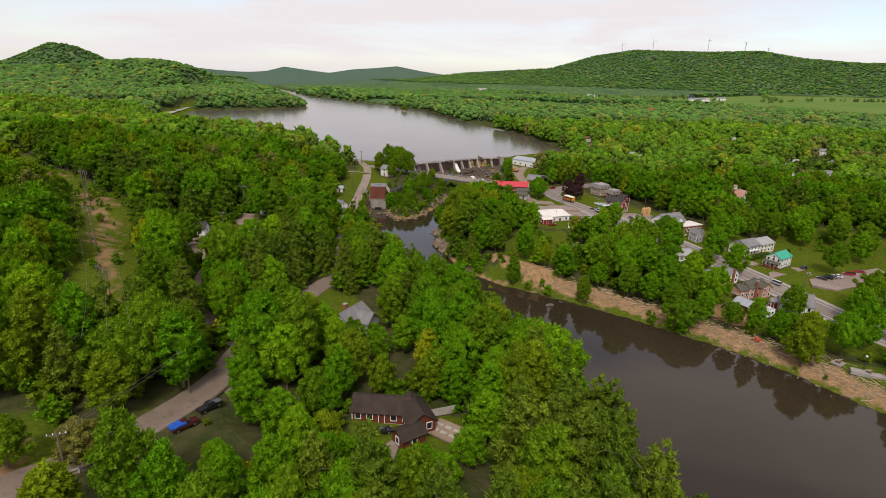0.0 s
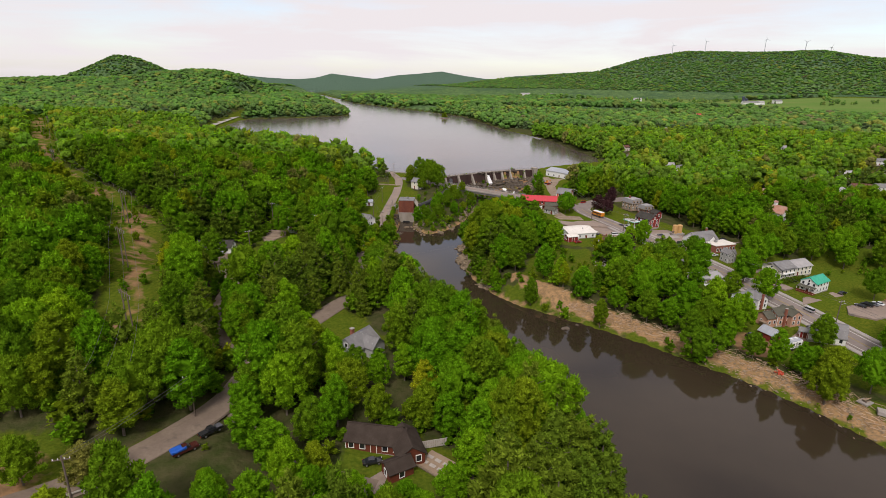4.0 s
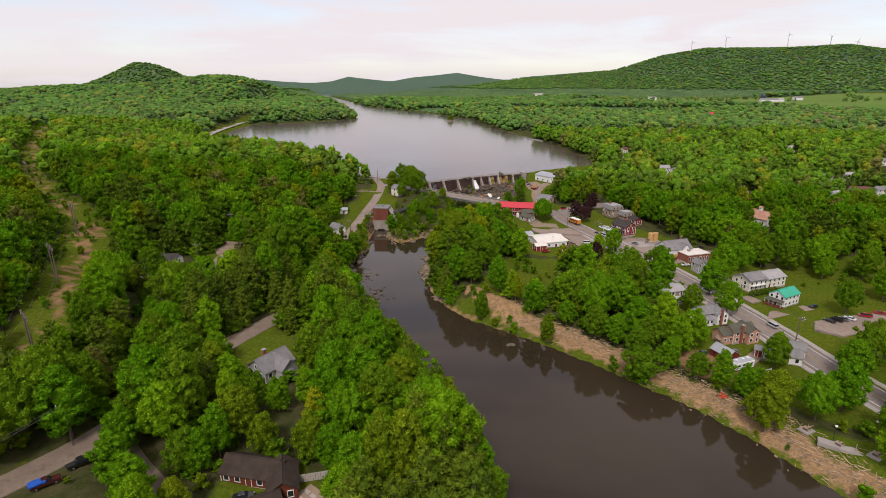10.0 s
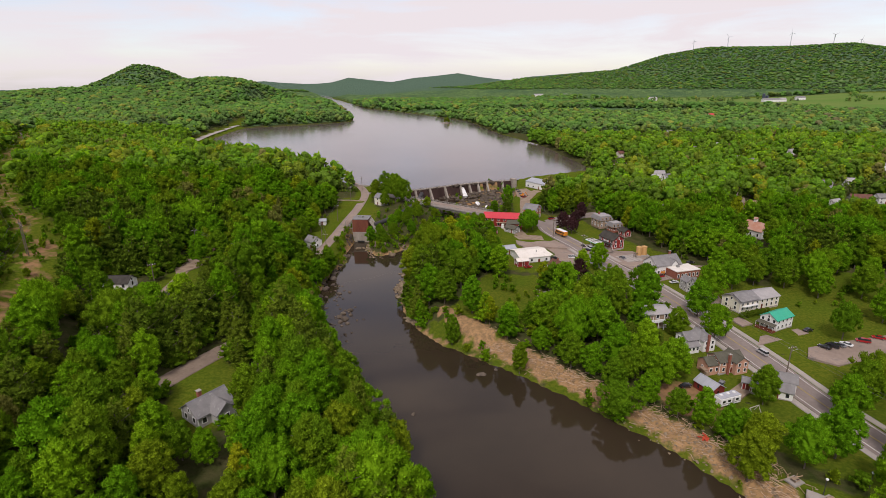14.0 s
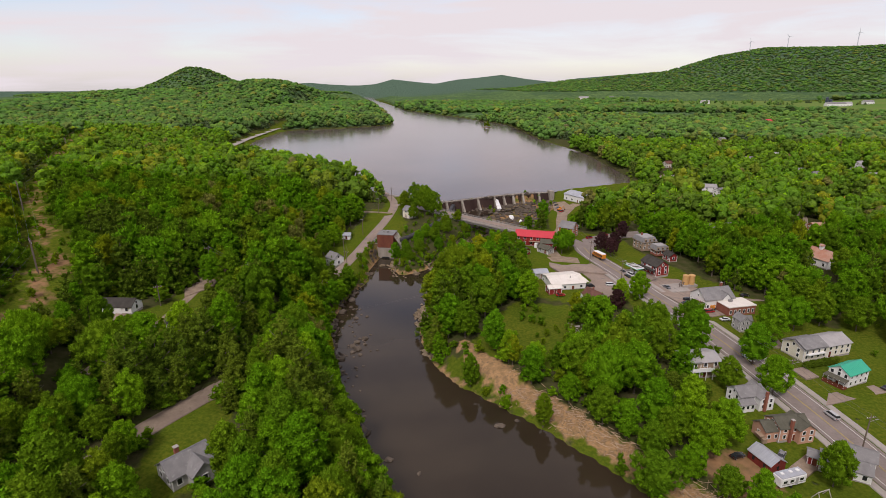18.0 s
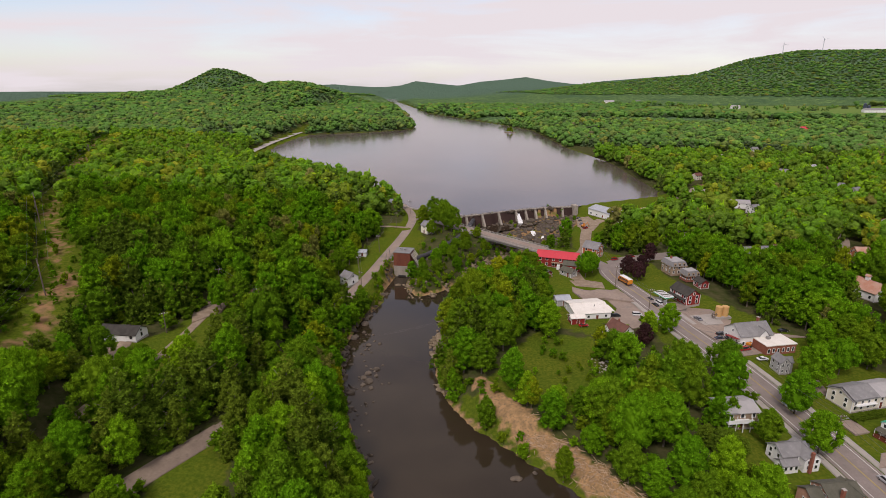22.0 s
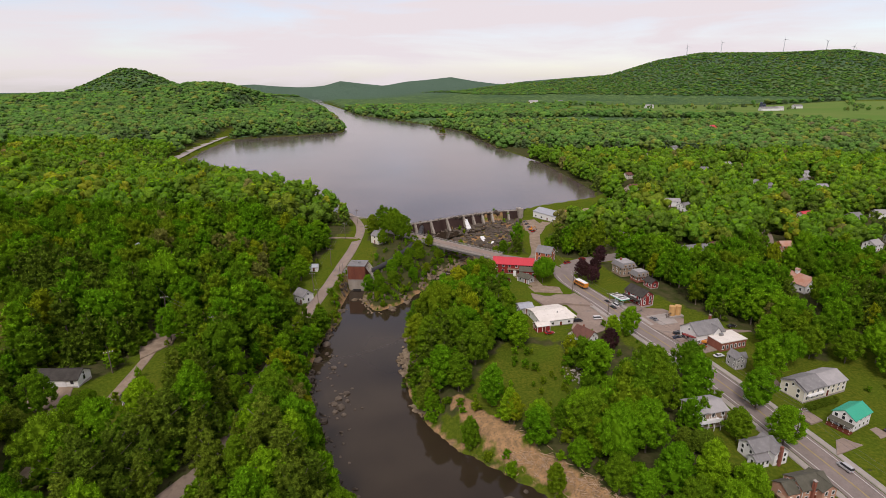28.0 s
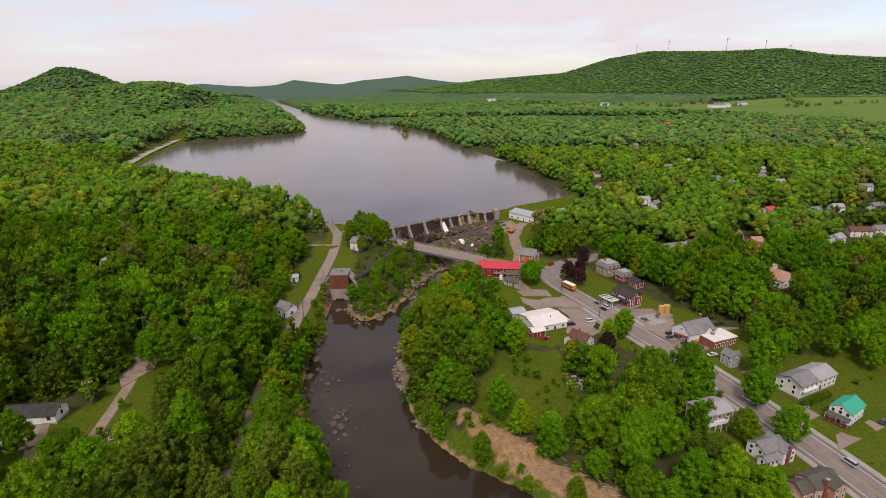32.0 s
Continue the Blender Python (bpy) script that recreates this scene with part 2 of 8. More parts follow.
W_RED = surface("clapboard_red", (0.27, 0.028, 0.022), (0.21, 0.022, 0.018), 0.5, 0.75, 0.25, stretch=(0.4, 0.4, 8))
W_BARN = surface("boards_barn_red", (0.22, 0.035, 0.025), (0.15, 0.030, 0.022), 0.6, 0.85, 0.2, stretch=(6, 6, 0.4))
W_ORANGE = surface("siding_rust_orange", (0.42, 0.135, 0.060), (0.36, 0.11, 0.05), 0.6, 0.8, 0.2, stretch=(0.4, 0.4, 8))
W_GREY = surface("siding_grey", (0.40, 0.39, 0.37), (0.33, 0.32, 0.31), 0.6, 0.8, 0.2, stretch=(0.4, 0.4, 8))
W_TAN = surface("siding_tan", (0.34, 0.25, 0.17), (0.28, 0.20, 0.14), 0.6, 0.8, 0.2, stretch=(0.4, 0.4, 8))
W_BROWN = surface("logs_red_brown", (0.17, 0.045, 0.022), (0.13, 0.035, 0.020), 0.6, 0.8, 0.2, stretch=(0.3, 0.3, 6))
TRIM = surface("trim_white", (0.80, 0.79, 0.77), (0.72, 0.71, 0.69), 1.0, 0.6)
R_GREY = surface("shingles_grey", (0.235, 0.225, 0.220), (0.175, 0.168, 0.165), 0.5, 0.95, 0.2, wear=(0.29, 0.28, 0.27))
R_LIGHT = surface("shingles_light_grey", (0.37, 0.35, 0.34), (0.30, 0.285, 0.28), 0.5, 0.95, 0.2)
R_DARK = surface("shingles_dark", (0.050, 0.046, 0.040), (0.075, 0.068, 0.060), 0.6, 0.95, 0.03)
R_CABIN = surface("shingles_brown_black", (0.048, 0.036, 0.029), (0.068, 0.052, 0.042), 0.6, 0.95, 0.03)
R_OLIVE = surface("shingles_olive", (0.088, 0.085, 0.062), (0.120, 0.112, 0.085), 0.6, 0.95, 0.2)
R_BROWN = surface("shingles_brown", (0.165, 0.078, 0.058), (0.125, 0.060, 0.047), 0.6, 0.95, 0.2)
R_RED = surface("metal_roof_red", (0.56, 0.040, 0.055), (0.50, 0.036, 0.048), 0.3, 0.45, 0.5, stretch=(6, 0.4, 0.4))
R_GREEN = surface("metal_roof_green", (0.030, 0.40, 0.25), (0.025, 0.35, 0.22), 0.3, 0.4, 0.5, stretch=(6, 0.4, 0.4))
R_WHITE = surface("membrane_white", (0.74, 0.69, 0.62), (0.66, 0.61, 0.54), 0.3, 0.7, 0.3, wear=(0.48, 0.42, 0.36))
R_METAL = surface("metal_roof_grey", (0.46, 0.47, 0.50), (0.38, 0.39, 0.42), 0.4, 0.4, 0.5, 0.3, stretch=(6, 0.4, 0.4))
R_RUSTY = surface("metal_roof_rusting", (0.42, 0.20, 0.13), (0.46, 0.33, 0.26), 0.25, 0.7, 0.3)
PANE, _nt, _b = base_mat("window_glass", 0.08, 0.6)
_b.inputs["Base Color"].default_value = (0.022, 0.024, 0.027, 1)
POLE = surface("pole_wood", (0.17, 0.13, 0.10), (0.12, 0.095, 0.075), 1.0, 0.95, 0.1)
POLE_PALE = surface("pole_wood_weathered", (0.48, 0.43, 0.38), (0.40, 0.35, 0.31), 1.0, 0.95, 0.1)
WIRE, _nt, _b = base_mat("wire_dark", 0.5, 0.3)
_b.inputs["Base Color"].default_value = (0.10, 0.09, 0.085, 1)
ROCK = surface("river_rock", (0.150, 0.118, 0.088), (0.062, 0.049, 0.038), 0.5, 0.9, 0.2, wear=(0.10, 0.085, 0.07), vary=0.25)
LEDGE = surface("bank_ledge", (0.290, 0.225, 0.150), (0.105, 0.078, 0.052), 0.55, 0.95, 0.15, vary=0.2)
DRIFT = surface("driftwood", (0.50, 0.36, 0.24), (0.34, 0.235, 0.150), 0.8, 0.95, 0.1, vary=0.25)
PAINT_WHITE = surface("road_paint_white", (0.62, 0.60, 0.56), (0.50, 0.48, 0.45), 2.0, 0.8)
PAINT_YELLOW = surface("road_paint_yellow", (0.38, 0.29, 0.14), (0.32, 0.25, 0.12), 2.0, 0.8)


def ground_mat():
    """Grass, dry litter and bare soil, blended by the land's own masks and broken up by noise; haze is painted in far
    off.
    """
    m, nt, b = base_mat("ground", 1.0, 0.0)

    def mask(name):
        a = nt.nodes.new("ShaderNodeAttribute")
        a.attribute_name = name
        n = noise_fac(nt, 0.22, 6.0, 0.2, 0.8)
        s = nt.nodes.new("ShaderNodeMath")
        s.operation = "ADD"
        nt.links.new(a.outputs["Fac"], s.inputs[0])
        nt.links.new(n, s.inputs[1])
        r = nt.nodes.new("ShaderNodeMapRange")
        r.inputs["From Min"].default_value, r.inputs["From Max"].default_value = 0.85, 1.15
        nt.links.new(s.outputs[0], r.inputs["Value"])
        return r.outputs["Result"]

    grass = mix_rgb(nt, (0.080, 0.118, 0.010), (0.118, 0.126, 0.014), noise_fac(nt, 0.06, 5.0))
    grass = mix_rgb(nt, grass, (0.056, 0.086, 0.008), noise_fac(nt, 1.3, 5.0))
    litter = mix_rgb(nt, (0.040, 0.052, 0.014), (0.075, 0.068, 0.030), noise_fac(nt, 0.35, 6.0))
    soil = mix_rgb(nt, (0.30, 0.17, 0.085), (0.20, 0.125, 0.065), noise_fac(nt, 0.3, 6.0))
    sand = mix_rgb(nt, (0.37, 0.225, 0.108), (0.235, 0.150, 0.075), noise_fac(nt, 0.6, 6.0))
    sand = mix_rgb(nt, sand, (0.15, 0.11, 0.07), noise_fac(nt, 1.7, 6.0, 0.5, 0.7))
    col = mix_rgb(nt, grass, litter, mask("woods"))
    col = mix_rgb(nt, col, soil, mask("soil"))
    col = mix_rgb(nt, col, sand, mask("shore"))
    # Tree cover far off: pale bluish greens, with some haze in the colour.
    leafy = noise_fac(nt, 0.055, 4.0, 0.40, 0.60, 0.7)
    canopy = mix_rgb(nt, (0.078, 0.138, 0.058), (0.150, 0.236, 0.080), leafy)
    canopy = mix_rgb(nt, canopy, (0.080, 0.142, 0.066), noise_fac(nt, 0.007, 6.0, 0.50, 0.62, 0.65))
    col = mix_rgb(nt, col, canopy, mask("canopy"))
    # Haze painted over the farthest land as a flat blue-green.
    col = mix_rgb(nt, col, (0.105, 0.165, 0.115), mask("far_haze"))
    field = mix_rgb(nt, (0.105, 0.182, 0.040), (0.140, 0.190, 0.052), noise_fac(nt, 0.006, 3.0))
    col = mix_rgb(nt, col, field, mask("field"))
    nt.links.new(col, b.inputs["Base Color"])
    add_bump(nt, b, noise_fac(nt, 0.9, 6.0, 0.0, 1.0), 0.9, 0.5)
    crowns = nt.nodes.new("ShaderNodeMath")
    crowns.operation = "MULTIPLY"
    nt.links.new(leafy, crowns.inputs[0])
    nt.links.new(mask("canopy"), crowns.inputs[1])
    rough = nt.nodes.new("ShaderNodeBump")
    rough.inputs["Strength"].default_value, rough.inputs["Distance"].default_value = 1.0, 7.0
    nt.links.new(crowns.outputs[0], rough.inputs["Height"])
    nt.links.new(b.inputs["Normal"].links[0].from_socket, rough.inputs["Normal"])
    nt.links.new(rough.outputs["Normal"], b.inputs["Normal"])
    return m


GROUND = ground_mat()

# ---- plan of the land ----
RIVER_LEFT = [(110, -200), (66, -40), (48, 30), (38.5, 66), (33, 90), (27, 107), (19, 121), (8.5, 136), (-3, 151), (-13.5, 167),
              (-21, 180), (-27.5, 193), (-32, 205), (-35, 220), (-35, 235), (-34, 248), (-39, 262), (-42, 276), (-41.5, 285)]
RIVER_SPIT = [(-33, 285), (-32, 275), (-28.5, 266), (-21, 257), (-13, 266), (-5, 284), (-2, 303), (7, 319), (14, 331)]
RIVER_RIGHT = [(27, 331), (22, 308), (14, 288), (6, 270), (-2, 254), (-3, 240), (-2, 221), (1, 206), (6, 192), (13, 181), (22, 172),
               (31, 166), (42, 159), (56, 149), (69, 138), (80, 128), (89, 118), (99, 102), (118, 78), (150, 40), (200, -60), (270, -200)]
RIVER_POLY = RIVER_LEFT + RIVER_SPIT + RIVER_RIGHT
LAKE_POLY = [(-24, 361), (-72, 376), (-92, 402), (-140, 440), (-210, 480), (-279, 533), (-315, 573), (-340, 640), (-362, 700), (-392, 821), (-386, 851),
             (-349, 877), (-305, 916), (-257, 985), (-275, 1060), (-345, 1240), (-450, 1490), (-640, 1990), (-850, 2480), (-1110, 2960),
             (-985, 2960), (-800, 2480), (-548, 1903), (-375, 1516), (-194, 1253), (-44, 1015), (24, 759), (75, 622), (91, 536),
             (103, 480), (101, 452), (74, 431), (42, 406), (13, 391), (-1, 380), (-14, 369)]
GORGE_POLY = [(2, 326), (-18, 348), (-22, 360), (-16, 369), (-4, 382), (9, 394), (24, 404), (36, 408), (43, 404), (44, 390), (40, 372), (34, 350), (30, 328)]
DAM_LINE = [(-24, 361), (-14, 369), (-1, 380), (13, 391), (26, 399), (42, 405)]
LAKE_Z = 11.5

SPOTS_LEFT = [(-45, 60, 15), (-56, 56, 15.5), (-40, 88, 14.6), (-39, 112, 13.6), (-33, 138, 12.5), (-30, 165, 9.5), (-40, 205, 6.5),
              (-46, 240, 5.0), (-53, 255, 4.0), (-46, 265, 6.4), (-46, 290, 8.6), (-48, 315, 10), (-53, 345, 11.5), (-62, 372, 12.2), (-34, 325, 10),
              (-64, 140, 16.5), (-67, 161, 17), (-71, 178, 17), (-76, 192, 16.5), (-82, 163, 18), (-90, 250, 16), (-122, 252, 22),
              (-100, 210, 20), (-110, 300, 19), (-75, 315, 13), (-68, 201, 15.8), (-22, 300, 6), (-24, 275, 3)]
SPOTS_HILL = [(-4, 78, 10.5), (-20, 112, 12), (18, 70, 10), (0, 20, 12), (-70, 99, 20), (-83, 126, 23), (-119, 171, 26), (-127, 181, 25), (-110, 130, 27),
              (-140, 60, 32), (-160, 215, 28), (-190, 260, 30), (-130, 357, 24), (-170, 340, 26), (-200, 420, 20), (-250, 275, 30), (-340, 385, 32), (-280, 480, 18),
              (-330, 120, 42), (-500, 500, 32), (-60, -100, 18), (-450, 800, 26), (-700, 900, 30), (-800, 300, 40), (-300, -300, 36), (-1200, 1000, 35)]
SPOTS_RIGHT = [(98, 147, 2.4), (104, 162, 3.0), (120, 199, 4.4), (137, 195, 3.8), (115, 166, 3.4), (120, 148, 3.2), (166, 190, 4.2), (100, 204, 5.0),
               (90, 226, 5.8), (80, 244, 6.5), (64, 280, 7.8), (66, 303, 8.6), (90, 320, 9), (48, 238, 6.5), (90, 266, 7.2), (36, 290, 7.6),
               (30, 306, 9.8), (50, 405, 7.2), (62, 390, 7.2), (20, 230, 5.5), (45, 200, 5), (10, 250, 5), (70, 180, 4)]
SPOTS_TOWN = [(152, 272, 9.5), (120, 380, 8), (206, 536, 12), (110, 440, 9), (250, 350, 11), (200, 120, 3.5), (130, 60, 3), (300, 200, 8), (400, 500, 14),
              (260, 700, 14), (150, 1000, 16), (600, 800, 20), (900, 700, 24), (580, 1270, 30), (200, 1700, 24), (1100, 1500, 34), (300, -200, 5),
              (800, 100, 20), (1500, 2200, 45), (-300, 1700, 16), (0, 2400, 25), (-900, 2000, 30)]
SPOTS = np.array(SPOTS_LEFT + SPOTS_HILL + SPOTS_RIGHT + SPOTS_TOWN, float)

# Crest lines of the hills: place and height, and how far they spread.
CRESTS = [
    ([(-100, 3150, 60), (151, 3056, 112), (361, 3040, 127), (565, 3009, 140), (756, 2967, 200), (962, 2907, 234), (1269, 2786, 226),
      (1493, 2672, 231), (1625, 2593, 200), (1802, 2472, 180), (2600, 2000, 170)], 620),
    ([(-1760, 1800, 62), (-1608, 1929, 72), (-1511, 2011, 126), (-1470, 2042, 158), (-1425, 2076, 160), (-1365, 2118, 136), (-1303, 2159, 94)], 330),
    ([(-1120, 1600, 70), (-1009, 1635, 88), (-950, 1672, 97), (-890, 1708, 98), (-827, 1741, 86), (-763, 1773, 62), (-650, 1760, 30)], 420),
    ([(-1788, 3048, 72), (-1566, 3183, 94), (-1485, 3223, 100), (-1375, 3273, 88), (-1229, 3332, 80), (-1105, 3376, 89), (-1007, 3408, 117),
      (-879, 3445, 103), (-746, 3477, 88), (-607, 3506, 112), (-467, 3528, 124), (-326, 3545, 140), (-183, 3557, 116), (-40, 3561, 98),
      (174, 3559, 92), (316, 3550, 102), (629, 3516, 88)], 330),
    ([(-3582, 1176, 66), (-2811, 2352, 66), (-2467, 2722, 61), (-2247, 2912, 60)], 390),
]

# Roads: centre line with heights, half width.
ROADS = {
    "main": ([(150, 75, 3.0), (128, 125, 3.0), (120, 148, 3.2), (115, 166, 3.5), (108, 186, 4.2), (101, 204, 5.0), (92, 224, 5.8), (82, 243, 6.6), (73, 262, 7.3),
              (64, 279, 7.9), (60.5, 290, 8.3), (65, 302, 8.6), (76, 311, 8.9), (100, 322, 9.2), (130, 330, 9.4), (170, 335, 9.6)], 4.6),
    "bridge_street": ([(60.5, 291, 8.3), (52, 301, 9.0), (40, 306, 9.6), (28, 309, 10.0)], 4.0),
    "dam_lane": ([(46, 303, 9.2), (50, 322, 8.4), (50, 345, 7.8), (52, 372, 7.4), (60, 392, 7.2)], 3.0),
    "west": ([(-24, 342, 10.2), (-38, 349, 11.0), (-52, 352, 11.6)], 3.6),
    "hill": ([(-72, 384, 12.0), (-60, 366, 12.1), (-51.5, 345, 11.5), (-47.5, 315, 10.2), (-46.5, 290, 8.7), (-46, 268, 6.8), (-46, 252, 5.6), (-46, 240, 5.2)], 2.4),
    "hill_mid": ([(-46, 240, 5.2), (-45, 225, 5.5), (-42, 205, 6.8), (-36, 175, 9.6), (-32, 152, 11.8), (-33, 141, 12.4)], 2.6),
    "hill_low": ([(-33, 141, 12.4), (-37.5, 124, 13.2), (-39.5, 112, 13.8), (-41, 98, 14.4), (-41, 86, 14.8),
              (-44.5, 75, 15.0), (-52, 62, 15.4), (-66, 50, 16), (-90, 36, 17)], 3.0),
    "drive_upper": ([(-75, 195, 17.2), (-72.5, 186, 17.1), (-70, 176, 17.0), (-67, 162, 17.0), (-65, 150, 16.8), (-66, 136, 16.4), (-62, 122, 15.4), (-52, 108, 14.4), (-42, 98, 14.4)], 1.35),
    "drive_garage": ([(-81, 163, 18.3), (-77, 156, 18.0), (-72, 148, 17.3), (-66, 140, 16.6)], 1.8),
    "path_hill": ([(-49, 330, 11.0), (-58, 327, 12), (-70, 322, 12.8), (-85, 322, 14)], 1.2),
    "causeway": ([(-258, 512, 14.4), (-286, 533, 14.8), (-321, 574, 15.0), (-347, 642, 15.0), (-369, 708, 15.0), (-400, 821, 15.2), (-412, 870, 16), (-432, 930, 18)], 5.0),
    "cabin_drive": ([(-41, 86, 14.8), (-30, 78, 13.0), (-18, 72, 11.4), (-8, 70, 10.8)], 2.0),
    "back_street": ([(170, 335, 9.6), (185, 372, 9.8), (190, 420, 10.5), (230, 440, 11), (300, 455, 12)], 2.4),
    "shore_street": ([(100, 322, 9.2), (104, 380, 9), (108, 440, 9.2), (128, 490, 10.5), (170, 545, 12), (240, 600, 13)], 2.4),
}


def seg_dist(px, py, pts):
    """Distance to a line of points, and the third value interpolated at the nearest place."""
    best, val = np.full(np.shape(px), 1e9), np.zeros(np.shape(px))
    for a, b in zip(pts, pts[1:]):
        dx, dy = b[0] - a[0], b[1] - a[1]
        t = np.clip(((px - a[0]) * dx + (py - a[1]) * dy) / (dx * dx + dy * dy), 0, 1)
        d = np.hypot(px - a[0] - t * dx, py - a[1] - t * dy)
        near = d < best
        best = np.where(near, d, best)
        if len(a) > 2:
            val = np.where(near, a[2] + t * (b[2] - a[2]), val)
    return best, val


def signed(px, py, poly):
    """Distance to a closed outline, negative inside."""
    inside = np.zeros(np.shape(px), bool)
    ring = poly + poly[:1]
    for a, b in zip(ring, ring[1:]):
        if a[1] != b[1]:
            inside ^= ((a[1] > py) != (b[1] > py)) & (px < (b[0] - a[0]) * (py - a[1]) / (b[1] - a[1]) + a[0])
    d, _ = seg_dist(px, py, ring)
    return np.where(inside, -d, d)


def ripple(px, py, size, seed=0.0):
    """Smooth cheap noise from sines, about -1 to 1."""
    x, y = px / size + seed * 7.13, py / size - seed * 3.71
    return (np.sin(x * 1.3 + 1.7 * np.sin(y * 0.9 + seed)) + np.sin(y * 1.7 + 1.3 * np.sin(x * 1.1 - seed)) + np.sin((x + y) * 2.3 + seed) * 0.5) / 2.5


def soft_step(v, a, b):
    t = np.clip((v - a) / (b - a), 0, 1)
    return t * t * (3 - 2 * t)


def land(px, py):
    """The height of the ground."""
    px, py = np.asarray(px, float), np.asarray(py, float)
    wsum, zsum = np.zeros(px.shape), np.zeros(px.shape)
    for sx, sy, sz in SPOTS:
        w = 1.0 / (((px - sx) ** 2 + (py - sy) ** 2) + 60.0) ** 1.6
        wsum += w
        zsum += w * sz
    h = zsum / wsum
    far = np.hypot(px, py - 60)
    h = h + ripple(px, py, 9, 1) * 0.35 + ripple(px, py, 160, 2) * 5 * soft_step(far, 500, 1200) + ripple(px, py, 420, 3) * 10 * soft_step(far, 1200, 2500)
    for line, spread in CRESTS:
        d, z = seg_dist(px, py, line)
        rise = (z - 7 - h) * np.exp(-((d / spread) ** 2)) + ripple(px, py, 190, 5) * 12 * np.exp(-((d / spread) ** 2)) * soft_step(d, 60, 300)
        h = h + np.maximum(rise, 0) * 1.0
    dr = signed(px, py, RIVER_POLY)
    right = px > np.interp(py, [100, 122, 140, 155, 170, 185, 205, 400], [60, 48, 34, 20, 6, -6, -18, -18])
    steep = np.where(right & (py < 172), 0.28, np.where(right, 0.75, 0.62))
    bank = 0.15 + np.maximum(dr, 0) * steep + np.maximum(dr - 2, 0) * 0.1
    h = np.where(dr > 0, np.minimum(h, bank + ripple(px, py, 3.1, 4) * 0.25 * np.minimum(dr, 3) / 3), -0.3 + dr * 0.25)
    dl = signed(px, py, LAKE_POLY)
    dd, _ = seg_dist(px, py, [(-72, 376)] + DAM_LINE)
    shore = LAKE_Z + 0.3 + np.clip(dl, 0, None) * 0.22
    wild = (dd > 14) | (dl < 0)
    h = np.where(wild & (dl > 0) & (dl < 60), np.where(h > shore, shore + (h - shore) * soft_step(dl, 5, 60), h), h)
    de, _ = seg_dist(px, py, [(42, 406), (74, 431), (101, 452), (112, 480), (100, 536), (84, 622), (33, 765), (-36, 1020)])
    h = np.where((dl > 0) & (px > 44.5), np.maximum(h, 12.6 - 0.42 * np.maximum(de - 3.0, 0)), h)
    h = np.where(dl < 0, np.minimum(LAKE_Z - 0.4 + dl * 0.2, 11.0), h)
    h = np.maximum(h, -3.0)
    dg = signed(px, py, GORGE_POLY)
    bed = 1.6 + np.clip((py - 330) * 0.055, 0, 4) + ripple(px, py, 2.3, 6) * 0.8 + ripple(px, py, 5.2, 8) * 0.9
    h = np.where(dg < 0, np.where(dl > 0, bed, h), np.where((dg < 7) & (dl > 0), bed + (h - bed) * soft_step(dg, 0, 7), h))
    for line, half in ROADS.values():
        d, z = seg_dist(px, py, line)
        f = soft_step(d, half + 0.8, half + 5.0)
        h = np.where(dl > -3, (z - 0.14) * (1 - f) + h * f, h)
    for cx, cy, rx, ry, z in PADS:
        d = np.maximum(np.abs(px - cx) - rx, np.abs(py - cy) - ry)
        f = soft_step(d, 0.0, 5.0)
        h = np.where(dr > 1.5, (z - 0.14) * (1 - f) + h * f, h)
    return h


# Level yards and lots: centre, half sizes, height.
PADS = [(-75, 189.5, 3, 5, 17.1), (-52, 254, 3, 3, 4.0), (150, 178, 15, 9, 4.0), (66, 247, 9, 15, 6.6), (92, 250, 6, 8, 6.4), (110, 232, 13, 9, 6.0), (58, 392, 12, 14, 7.3)]


def z_at(x, y):
    return float(land(np.array([x]), np.array([y]))[0])


def lines(lo, hi, step, reach_lo, reach_hi, grow=1.08):
    mid = list(np.arange(lo, hi + step, step))
    s, v = step, hi
    while v < reach_hi:
        s *= grow
        v += s
        mid.append(v)
    s, v = step, lo
    while v > reach_lo:
        s *= grow
        v -= s
        mid.insert(0, v)
    return np.array(mid)


def mesh_from(name, verts, faces, mats, mat_index=None, smooth=False):
    """A mesh from arrays; faces all have the same number of corners."""
    me = bpy.data.meshes.new(name)
    verts, faces = np.asarray(verts, np.float32), np.asarray(faces, np.int32)
    n, k = faces.shape
    me.vertices.add(len(verts))
    me.vertices.foreach_set("co", verts.ravel())
    me.loops.add(n * k)
    me.loops.foreach_set("vertex_index", faces.ravel())
    me.polygons.add(n)
    me.polygons.foreach_set("loop_start", np.arange(0, n * k, k, dtype=np.int32))
    me.polygons.foreach_set("use_smooth", np.full(n, smooth))
    for m in mats:
        me.materials.append(m)
    if mat_index is not None:
        me.polygons.foreach_set("material_index", np.asarray(mat_index, np.int32))
    me.update(calc_edges=True)
    return me


def grid_faces(nx, ny):
    i, j = np.meshgrid(np.arange(nx - 1), np.arange(ny - 1), indexing="ij")
    a = (i * ny + j).ravel()
    return np.stack([a, a + ny, a + ny + 1, a + 1], 1)


